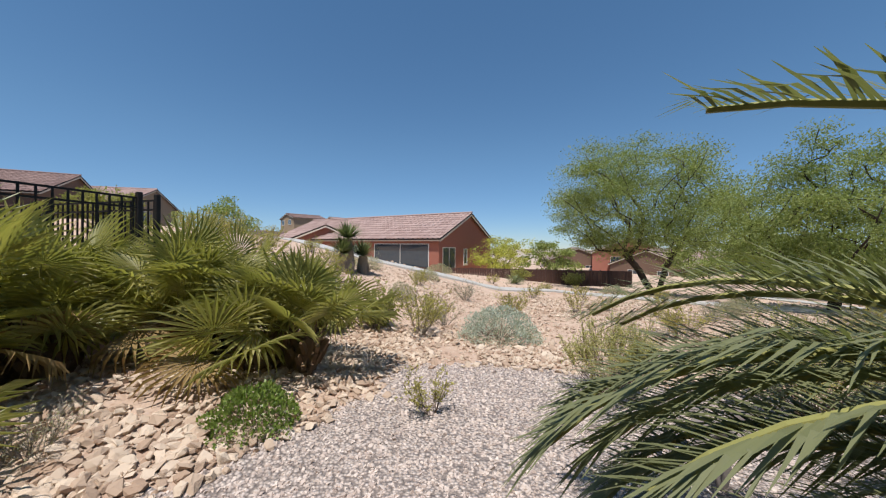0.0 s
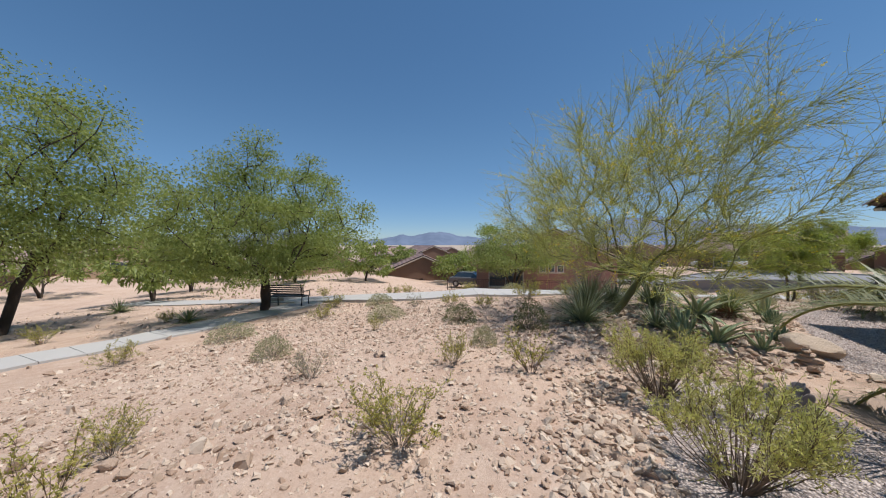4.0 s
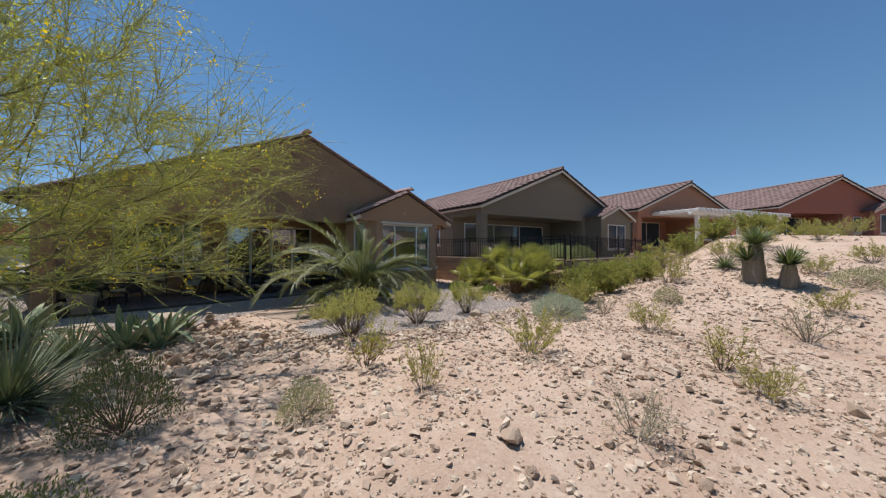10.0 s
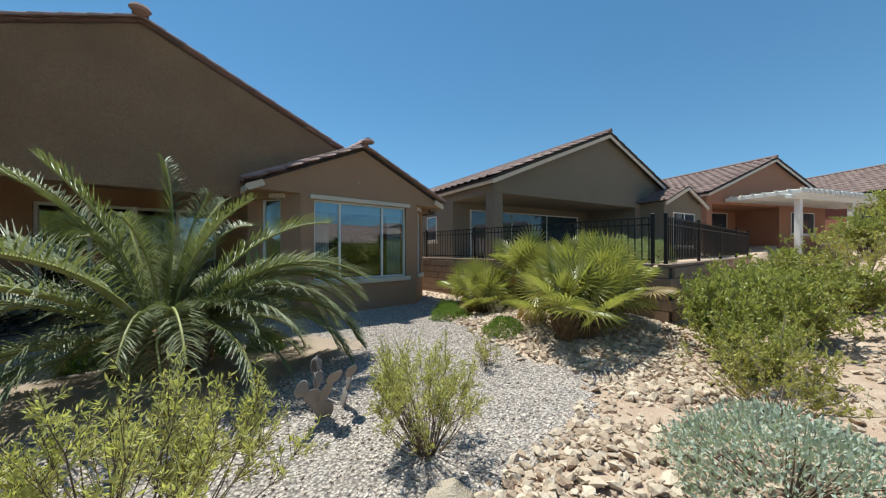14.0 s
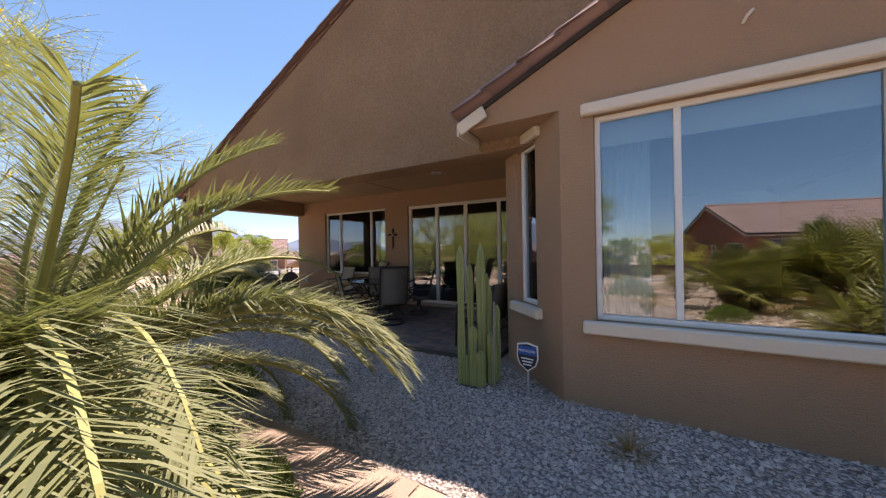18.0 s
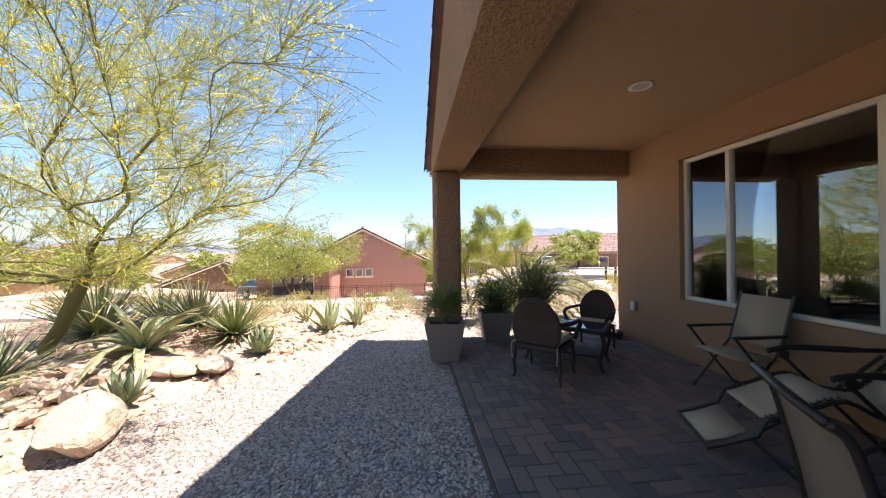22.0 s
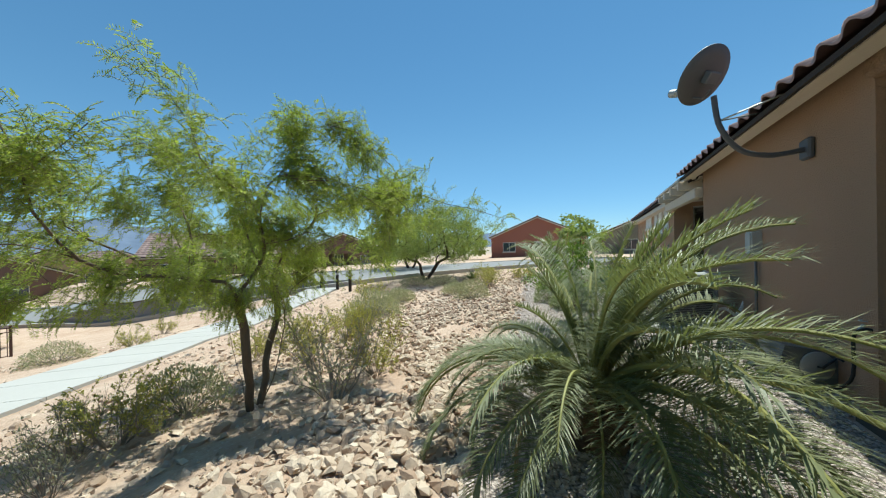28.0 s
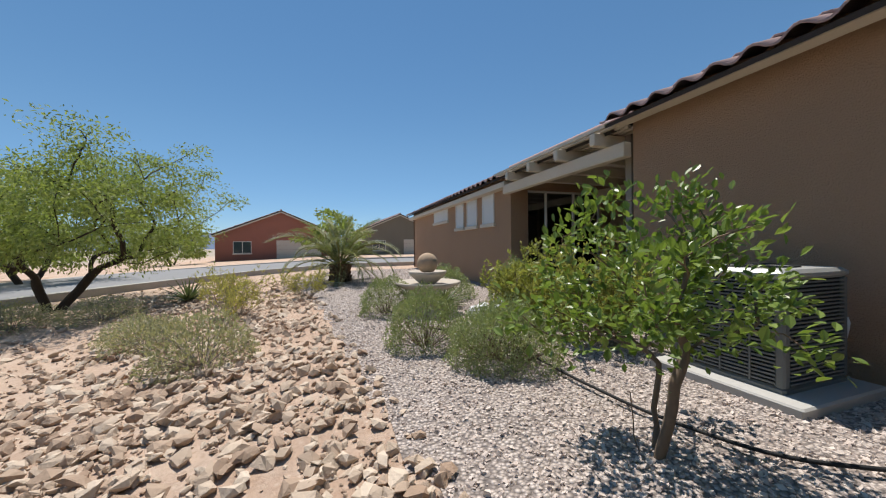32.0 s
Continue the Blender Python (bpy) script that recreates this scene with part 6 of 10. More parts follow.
def feathery_tree(label, x, y, height, spread, seed, trunks, sprays, keep_out):
    """A small tree near the walk whose twice-divided leaves can be told apart."""
    rng = np.random.RandomState(seed)
    tree = thing("tree", label, "tree", pose(x, y, soil_z(x, y) - 0.05), "desert trees")
    pts = crown_points(rng, 170, spread * 0.95, 0.33 * height, height * 0.95, (0.3, 0.15), 0.3, 0.35, seed)
    pts = np.array([p for p in pts if p[0] < 0.6 and not keep_out(p[0] + x, p[1] + y, p[2])])
    pos, par, way, tips = skeleton(pts, stem_lines(rng, trunks, height * 0.26, (0, 0), 0.3), rng, 0.16, 0.35)
    thick, thin = skeleton_tubes(pos, par, 0.036, 0.0028)
    part("trunk", thick, BARK_BROWN, tree, smooth=True)
    hang = []
    high = [i for i in range(len(pos)) if pos[i][2] > 1.5 and pos[i][0] > 0.2]
    for s in range(44):
        end = np.array([1.05, 1.0, 1.85]) + rng.normal(0, 1, 3) * np.array([0.4, 0.5, 0.26])
        if keep_out(end[0] + x, end[1] + y, end[2] - 0.1):
            continue
        a = pos[min(high, key=lambda i: np.linalg.norm(pos[i] - end))]
        line = [a + (end - a) * u + np.array([0, 0, 0.5 * u * (1 - u)]) + rng.normal(0, 0.02, 3) * (u > 0) for u in np.linspace(0, 1, 6)]
        thin.tube([Vector(q) for q in line], [0.007, 0.006, 0.005, 0.004, 0.003, 0.002], 4, False)
        hang += line[1:]
    tagged(part("twig_mass", thin, BARK_BROWN, tree), kind="stuff")
    base, dirs, L = [], [], []
    stalk = Geo()
    for s in range(sprays):
        k = tips[rng.randint(len(tips))]
        for _ in range(rng.randint(3)):
            k = par[k] if par[k] > 0 else k
        p = pos[k] + rng.normal(0, 0.07, 3)
        if s % 4 == 0:
            p = hang[rng.randint(len(hang))] + rng.normal(0, 0.05, 3)
        d = pos[k] - np.array([0, 0, 0.5 * height])
        d = d / np.linalg.norm(d) * 0.7 + rng.normal(0, 0.6, 3)
        d /= np.linalg.norm(d)
        if keep_out(p[0] + x + 0.15 * d[0], p[1] + y + 0.15 * d[1], p[2] - 0.12):
            continue
        ln = rng.uniform(0.11, 0.2)
        pairs = 12
        side = np.cross(d, rng.normal(size=3) * 0.4 + np.array([0, 0, 1.0]))
        side /= np.linalg.norm(side)
        q, path = p.copy(), [p.copy()]
        for i in range(pairs):
            d = d + np.array([0, 0, -0.1])
            d /= np.linalg.norm(d)
            q = q + d * ln / pairs
            path.append(q.copy())
            for sg in (-1, 1):
                base.append(q)
                dirs.append(d * 0.55 + side * sg + rng.normal(0, 0.1, 3))
                L.append(0.027 * math.sin(math.pi * (0.15 + 0.75 * i / pairs)) + 0.006)
        stalk.tube([path[0], path[6], path[-1]], [0.0022, 0.0018, 0.001], 3, False)
    part("leaf_stalk_mass", stalk, RACHIS, tree)
    L = np.array(L)
    V, F = blades(np.array(base), np.array(dirs), L, L * 0.24, rng)
    tagged(part("crown", array_mesh("crown", V, F, leaf_mat("feathery_leaf", (0.19, 0.245, 0.045), (0.46, 0.49, 0.13), 0.5)), None, tree), kind="stuff")
    return tree


def off_walk(x, y, z):
    """True where a spray would hang in the way of someone walking past."""
    dx = x - (-10.4 - 0.45 * (y + 0.1) if y < 4 else -12.3)
    return -0.7 < dx < 0.12 and z < 1.52 or dx >= 0.12 and z < 1.4 or dx > 0.75 or dx > -0.35 and y > 3.2 or y > 3.7 and x > -14.2


mesquite("spreading green mesquite tree with a dark forked trunk", -7.3, -24.4, 9.6, 5.4, 5, 2, lean=(1.7, 0.3), clumps=280, per=330, blade=0.115, low=0.26)
mesquite("rounded green mesquite tree beside the bench", -9.95, -16.0, 6.0, 3.6, 8, 1, clumps=240, per=320, blade=0.09, low=0.22)
feathery_tree("slender multi-stemmed mesquite tree with feathery leaves by the gravel", -13.4, 1.9, 3.15, 2.15, 12, 4, 10000, off_walk)
mesquite("mesquite tree in front of the pink house", -26.5, -7.5, 5.8, 4.2, 15, 3, clumps=170, per=180, blade=0.13, low=0.3)
mesquite("leaning mesquite tree with a dark trunk by the street", -17.9, 13.6, 3.9, 2.8, 18, 2, lean=(0.7, 0.3), clumps=180, per=220, blade=0.075, low=0.28)
mesquite("green mesquite tree by the street", -22.5, 20, 4.5, 3.0, 20, 2, per=90, blade=0.18)
mesquite("small green mesquite tree by the pink house", -34.2, 3.6, 3.4, 1.9, 22, 2, clumps=80, per=70, blade=0.18)
mesquite("yellow-green tree by the red house", 2.6, -30.5, 3.6, 2.6, 25, 3, leaf=LEAF_PALO, clumps=90, per=70, blade=0.17)
mesquite("green tree below the hillside", 24, -22.5, 5.5, 3.2, 27, 2, clumps=90, per=70, blade=0.22)
for tx, ty, th, tr, ts in ((-15.5, -29, 5.5, 3.4, 30), (-22, -34, 5.2, 3.4, 31), (-26, -27, 4.6, 3.0, 32), (-19, -46, 5.5, 4, 33), (-32, -44, 5, 4, 34), (-30, -22, 4.2, 3.0, 35), (-38, -14, 4.2, 3.2, 36), (-44, 2, 4.0, 2.8, 37), (-36, 17, 4.2, 2.8, 38), (-28, 25, 4.2, 3.0, 39), (-12, 33, 4.2, 3.0, 40), (-31, -33, 4.2, 3, 41), (-46, -24, 4.5, 3.2, 42), (-42, -36, 4.5, 3.2, 43), (-56, -12, 4.5, 3.2, 44), (-60, 0, 4.5, 3.2, 45), (-54, 30, 4.5, 3.0, 46), (-26, 40, 4.5, 3, 47), (0, 40, 4.5, 3, 48), (-2, -44, 5, 3.4, 49), (12, -44, 5, 3.4, 50)):
    mesquite("green desert tree among the houses", tx, ty, th, tr, ts, 2, clumps=60, per=55, blade=0.34)


def palo_verde(label, x, y, height, spread, seed):
    """An airy tree of many thin green twigs with yellow flowers."""
    rng = np.random.RandomState(seed)
    tree = thing("tree", label, "tree", pose(x, y, soil_z(x, y) - 0.05), "desert trees")
    pts = crown_points(rng, 500, spread, 0.17 * height, height * 0.96, (0.65, 1.2), 0.25, 0.3, seed)
    pts = np.array([p for p in pts if not (p[1] + y > -1.5 and p[2] < 2.2)])
    pos, par, way, tips = skeleton(pts, stem_lines(rng, 1, height * 0.22, (0.5, 3.4), 0.1, height), rng, 0.24, 0.5)
    thick, thin = skeleton_tubes(pos, par, 0.085, 0.0028, 8)
    part("trunk", thick, BARK_PALO, tree, smooth=True)
    tagged(part("branch_mass", thin, BARK_PALO, tree), kind="stuff")
    base, dirs, fl = [], [], []
    fine = Geo()
    for t in tips:
        chain = [t, par[t], par[par[t]] if par[t] > 0 else par[t]]
        for j in range(18):
            k = chain[rng.randint(3)]
            p = Vector(pos[k])
            out = Vector((p.x * 0.5, p.y * 0.5, 0.9)).normalized()
            nd = (Vector(way[k]) * 0.7 + out * 0.4 + Vector(rng.normal(size=3)) * 0.45).normalized()
            tw, e = wander(rng, p, nd, rng.uniform(0.3, 0.95), 4, 0.12, -0.06)
            if tw[-1].y + y > -1.35 and tw[-1].z < 2.3:
                continue
            fine.tube([tw[0], tw[2], tw[4]], [0.0035, 0.003, 0.0016], 3, False)
            for s in range(9):
                v = rng.uniform(0.1, 1) * 3.999
                kk = int(v)
                base.append(tw[kk].lerp(tw[kk + 1], v - kk))
                dirs.append(e * 0.6 + Vector(rng.normal(size=3)))
            if rng.uniform() < 0.075:
                for s in range(7):
                    fl.append(tw[3] + Vector(rng.normal(size=3)) * 0.035)
    tagged(part("twig_mass", fine, TWIG_GREEN, tree), kind="stuff")
    base, dirs = np.array(base), np.array(dirs)
    L = rng.uniform(0.022, 0.055, len(base))
    V, F = blades(base, dirs, L, L * 0.22, rng)
    tagged(part("crown", array_mesh("crown", V, F, LEAF_PALO), None, tree), kind="stuff")
    fl = np.array(fl)
    V, F = blades(fl, rng.normal(size=(len(fl), 3)), np.full(len(fl), 0.032), np.full(len(fl), 0.028), rng)
    tagged(part("blossom", array_mesh("blossom", V, F, FLOWER), None, tree, "clusters of yellow blossom"), kind="stuff")
    return tree


palo_verde("airy palo verde tree with green limbs and yellow blossom", -8.75, -4.85, 5.8, 3.25, 61)


def citrus(label, x, y, height, spread, seed):
    rng = np.random.RandomState(seed)
    tree = thing("citrus_tree", label, "tree", pose(x, y, soil_z(x, y) - 0.03))
    pts = crown_points(rng, 70, spread * 0.85, 0.4 * height, height * 0.95, (0, 0), 0.3, 0.4, seed)
    pos, par, way, tips = skeleton(pts, stem_lines(rng, 3, height * 0.3, (0, 0), 0.16), rng, 0.09, 0.3)
    thick, thin = skeleton_tubes(pos, par, 0.026, 0.0035)
    part("trunk", thick, TWIG, tree, smooth=True)
    tagged(part("twig_mass", thin, TWIG, tree), kind="stuff")
    n = len(tips) * 42
    base = np.repeat(np.array([pos[t] for t in tips]), 42, 0) + rng.normal(0, 0.055, (n, 3))
    out = base - np.array([0, 0, height * 0.55])
    out /= np.linalg.norm(out, axis=1, keepdims=True)
    dirs = out * 0.6 + rng.normal(size=(n, 3)) * 0.6 + np.array([0, 0, 0.3])
    L = rng.uniform(0.035, 0.062, n)
    dirs /= np.linalg.norm(dirs, axis=1, keepdims=True)
    side = np.cross(dirs, rng.normal(size=(n, 3)) * 0.5 + np.array([0, 0, 1.0]))
    side /= np.linalg.norm(side, axis=1, keepdims=True)
    up = np.cross(side, dirs)
    l, w = L[:, None], (L * 0.27)[:, None]
    V = np.stack([base, base + dirs * l * 0.4 + side * w + up * w * 0.35, base + dirs * l * 0.75 + side * w * 0.8 + up * w * 0.3, base + dirs * l, base + dirs * l * 0.75 - side * w * 0.8 + up * w * 0.3, base + dirs * l * 0.4 - side * w + up * w * 0.35], 1).reshape(-1, 3)
    k = np.arange(n)[:, None] * 6
    F = np.concatenate([k + np.array([0, 1, 2, 3]), k + np.array([0, 3, 4, 5])])
    tagged(part("crown", array_mesh("crown", V, F, LEAF_BRIGHT), None, tree), kind="stuff")


citrus("young multi-stemmed citrus tree with glossy bright green leaves", -10.85, 5.85, 1.42, 0.72, 5)


# ---- yuccas, agaves and cacti ----
def rosette(x, y, radius, count, leaf, seed, label, name="yucca", width=0.022, droop=0.12, z=None, category="yucca", flat=0.35):
    rng = np.random.RandomState(seed)
    n = count
    a, t = rng.uniform(0, 2 * math.pi, n), np.arccos(rng.uniform(-flat * 0.25, 1, n) ** 1.0 * 0.98)
    way = np.stack([np.sin(t) * np.cos(a), np.sin(t) * np.sin(a), np.cos(t)], 1)
    L = radius * rng.uniform(0.8, 1.08, n)
    side = np.cross(way, np.array([0, 0, 1.0]))
    side /= np.linalg.norm(side, axis=1, keepdims=True) + 1e-6
    base = way * 0.04
    mid = base + way * (L * 0.45)[:, None]
    tip = base + way * L[:, None] + np.array([0, 0, -1.0]) * (L * droop * (1 - way[:, 2]))[:, None]
    w = width / 2
    V = np.stack([base - side * w, mid - side * w * 1.1, tip, tip, mid + side * w * 1.1, base + side * w], 1)
    V[:, 2] -= side * w * 0.1
    V[:, 3] += side * w * 0.1
    k = np.arange(n)[:, None] * 6
    F = np.concatenate([k + np.array([0, 1, 4, 5]), k + np.array([1, 2, 3, 4])])
    zz = soil_z(x, y) + 0.05 if z is None else z
    me = array_mesh("blades", V.reshape(-1, 3), F, leaf)
    return tagged(new(name, me), label, category, "spiky desert plants"), zz


def yucca(x, y, radius, count, leaf, seed, label, width=0.025, droop=0.12):
    rng = np.random.RandomState(seed + 500)
    single = min(90, count // 2)
    mass, zz = rosette(x, y, radius, count - single, leaf, seed, "", "blade_mass", width, droop)
    for key in list(mass.keys()):
        del mass[key]
    ob = thing("yucca", label, "yucca", pose(x, y, zz), "spiky desert plants")
    mass.parent = ob
    tagged(mass, kind="stuff")
    forms = []
    for bend in (0.02, 0.1, 0.2):
        g, w = Geo(), width / radius / 2
        for u, k in ((0.0, 1.0), (0.45, 1.1), (0.8, 0.6), (1.0, 0.05)):
            g.v += [(u, -w * k, -bend * u * u + w * 0.4), (u, 0, -bend * u * u), (u, w * k, -bend * u * u + w * 0.4)]
        g.f = [(3 * i + j, 3 * i + 3 + j, 3 * i + 4 + j, 3 * i + 1 + j) for i in range(3) for j in range(2)]
        forms.append(g.mesh("blade", leaf))
    for k in range(single):
        rise = math.degrees(math.asin(min(0.97, rng.uniform(-0.05, 1))))
        part("blade", forms[k % 3], None, ob).matrix_local = pose(0, 0, 0, 0, 0, k * 137.5) @ pose(0.03, 0, 0, rng.uniform(-30, 30), -rise) @ Matrix.Scale(radius * rng.uniform(0.85, 1.1), 4)
    return ob


for x, y, r, n, lf, s, w in ((-9.84, -5.1, 1.25, 620, LEAF_SOTOL, 1, 0.016), (-7.9, -5.6, 0.95, 420, LEAF_SOTOL, 2, 0.016), (-10.3, -4.35, 0.9, 380, LEAF_SOTOL, 3, 0.018), (-9.78, -3.5, 0.95, 380, LEAF_SOTOL, 4, 0.018), (-8.69, -2.36, 0.62, 150, LEAF_YUCCA, 5, 0.03), (-7.6, -4.2, 0.6, 160, LEAF_SOTOL, 6, 0.022), (0.84, -21.6, 0.7, 120, LEAF_YUCCA, 7, 0.03), (-11.5, -25.5, 0.7, 110, LEAF_YUCCA, 8, 0.03), (5.9, -9.4, 0.4, 90, LEAF_YUCCA, 9, 0.03), (-8.4, -17.6, 0.5, 100, LEAF_YUCCA, 10, 0.03), (-27, -2.7, 0.6, 100, LEAF_YUCCA, 11, 0.03), (-15.4, 13.2, 0.5, 90, LEAF_YUCCA, 12, 0.03), (-10.6, 9.95, 0.45, 90, LEAF_YUCCA, 13, 0.03)):
    yucca(x, y, r, n, lf, s, "spiky rosette of narrow grey-green blades" if lf is LEAF_SOTOL else "spiky green yucca rosette on stony ground", w)


def tree_yucca(x, y, height, seed, heads):
    ob = thing("tree_yucca", "tree yucca with a shaggy grey trunk skirt and spiky head", "yucca", pose(x, y, soil_z(x, y) - 0.03), "spiky desert plants")
    rng = random.Random(seed)
    for k in range(heads):
        h = height * (1.0 if k == 0 else rng.uniform(0.55, 0.8))
        lx, ly = (0, 0) if k == 0 else (rng.uniform(-0.5, 0.5), rng.uniform(-0.35, 0.35))
        g = Geo().tube([(lx * 0.4, ly * 0.4, 0), (lx * 0.7, ly * 0.7, h * 0.5), (lx, ly, h)], [0.2, 0.16, 0.11], 10)
        for i in range(130):
            u = rng.random()
            n0 = len(g.v)
            g.face([(-0.016, 0, 0), (0.016, 0, 0), (0.003, 0.035, -0.3), (-0.003, 0.035, -0.3)])
            g.moved(Matrix.Translation((lx * (0.4 + 0.6 * u), ly * (0.4 + 0.6 * u), h * (0.25 + 0.75 * u))) @ Matrix.Rotation(rng.uniform(0, 6.28), 4, "Z") @ Matrix.Translation((0, 0.2 - 0.08 * u, 0)), n0)
        part("trunk", g, YUCCA_SKIRT, ob, "trunk clad in hanging dead leaves")
        r, _ = rosette(0, 0, 0.52, 220, LEAF_YUCCA, seed + k, "", "spiky_head", 0.036, 0.05, 0.0)
        for key in list(r.keys()):
            del r[key]
        r.parent, r.matrix_local = ob, pose(lx, ly, h)


tree_yucca(4.75, -10.15, 1.0, 3, 2)
tree_yucca(4.6, -10.75, 0.55, 5, 1)


def agave_leaf(seed, thick, wide, curve, mat, edge):
    """A thick tapering leaf of unit length: x outward, z up."""
    g, n = Geo(), 9
    rng = random.Random(seed)
    for i in range(n + 1):
        u = i / n
        w = wide * (0.65 + 1.2 * u - 1.1 * u * u) * (1 - u ** 3) + 0.004
        t = thick * (1 - u) + 0.004
        cx, cz = u * math.cos(curve * u), u * math.sin(curve * u)
        g.v += [(cx, -w, cz + w * 0.35), (cx, -w * 0.5, cz - t * 0.3), (cx, 0, cz - t), (cx, w * 0.5, cz - t * 0.3), (cx, w, cz + w * 0.35), (cx, w * 0.5, cz + w * 0.08), (cx, 0, cz), (cx, -w * 0.5, cz + w * 0.08)]
    for i in range(n):
        for k in range(8):
            a, b = i * 8 + k, i * 8 + (k + 1) % 8
            g.f.append((a, b, b + 8, a + 8))
    g.f.append(tuple(range(n * 8, n * 8 + 8)))
    body = g.mesh("leaf", mat, True)
    e = Geo()
    for s in (0, 4):
        e.tube([g.v[i * 8 + s] for i in range(n + 1)], 0.006, 4, False)
    return body, e.mesh("leaf_edge", edge)


def agave(label, x, y, radius, count, seed, style, flat=0.2, top=80):
    ob = thing("agave", label, "agave", pose(x, y, soil_z(x, y) + 0.0), "agaves of the rock bed")
    rng = random.Random(seed)
    for i in range(count):
        u = (i + 0.5) / count
        b, e = style[i % len(style)]
        m = pose(0, 0, 0.03 + 0.05 * (1 - u), 0, 0, i * 137.5 + rng.uniform(-8, 8)) @ pose(0.03, 0, 0, rng.uniform(-8, 8), -(top - (top - 70 * flat) * u ** 1.1), 0) @ Matrix.Scale(radius * rng.uniform(0.88, 1.08) * (0.7 + 0.35 * math.sin(math.pi * u)), 4)
        lf = part("leaf", b, None, ob)
        lf.matrix_local = m
        part("leaf_edge", e, None, lf)


PLAIN = [agave_leaf(k, 0.07, 0.1, c, AGAVE_PALE, AGAVE_EDGE) for k, c in enumerate((0.25, 0.05, -0.15))]
STOUT = [agave_leaf(k + 9, 0.1, 0.16, c, AGAVE_SKIN, AGAVE_EDGE) for k, c in enumerate((0.35, 0.2))]
LONG = [agave_leaf(k + 19, 0.05, 0.065, c, AGAVE_PALE, AGAVE_EDGE) for k, c in enumerate((-0.5, -0.9, -0.3))]
agave("upright pale green agave among tan stones", -9.42, -1.25, 0.55, 13, 1, PLAIN, 0.42)
agave("upright green agave among tan stones", -9.95, -0.88, 0.46, 12, 2, PLAIN, 0.42)
agave("small grey-green agave among tan stones", -10.2, -1.85, 0.34, 11, 3, PLAIN, 0.42)
agave("compact dark green agave with stout leaves", -8.2, -1.8, 0.3, 34, 4, STOUT, top=86)
agave("large variegated agave with long arching cream-edged leaves", -8.2, -3.2, 0.85, 22, 5, LONG)
agave("large variegated agave with long arching leaves", -6.6, -3.6, 0.7, 18, 6, LONG)
agave("agave rosette below the palo verde", -7.1, -4.0, 0.6, 16, 7, PLAIN)
agave("small agave beside the stone stack", -6.3, -3.1, 0.35, 14, 8, PLAIN)
agave("small agave beside the boulder", -7.0, -2.45, 0.28, 14, 9, STOUT)
agave("agave in the shade of the palo verde", -6.75, -1.85 - 2.2, 0.5, 14, 10, PLAIN)


# ---- patio paving and furniture ----
SLING = surface("grey_brown_sling", (0.2, 0.17, 0.135), (0.14, 0.12, 0.095), 0.85, 4, 200, 0.4, 0.25, 400, 0.002)
SLING_PALE = surface("pale_sling", (0.42, 0.37, 0.29), (0.32, 0.27, 0.2), 0.85, 4, 200, 0.4, 0.25, 400, 0.002)
DARK_METAL = surface("dark_bronze_metal", (0.03, 0.024, 0.021), (0.05, 0.04, 0.034), 0.42, 5, 80, 0.3, 0.05, 150, 0.001, metal=0.3, spec=0.5)
WICKER = surface("dark_woven_wicker", (0.075, 0.052, 0.042), (0.03, 0.02, 0.017), 0.6, 6, 90, 0.6, 0.8, 130, 0.004)
CUSHION = surface("cream_cushion", (0.62, 0.55, 0.42), (0.5, 0.43, 0.32), 0.95, 4, 90, 0.3, 0.2, 200, 0.002)
PLANTER = surface("taupe_fibre_planter", (0.29, 0.235, 0.19), (0.22, 0.178, 0.145), 0.8, 3, 40, 0.4, 0.2, 80, 0.003)
POT_SOIL = surface("potting_soil", (0.06, 0.042, 0.03), None, 0.98)
TEAL = glass_mat("teal_table_glass", (0.08, 0.3, 0.33), 0.06)
RUST = surface("dark_twig_wood", (0.1, 0.055, 0.035), (0.05, 0.03, 0.02), 0.9, 8, 60, 0.5, 0.4, 80, 0.004)
FLORAL = surface("patterned_upholstery", (0.3, 0.25, 0.2), (0.05, 0.04, 0.035), 0.95, 14, 30, 1.0, 0.1, 90, 0.003)
SOFA = surface("dark_sofa_cloth", (0.06, 0.05, 0.045), None, 0.95)


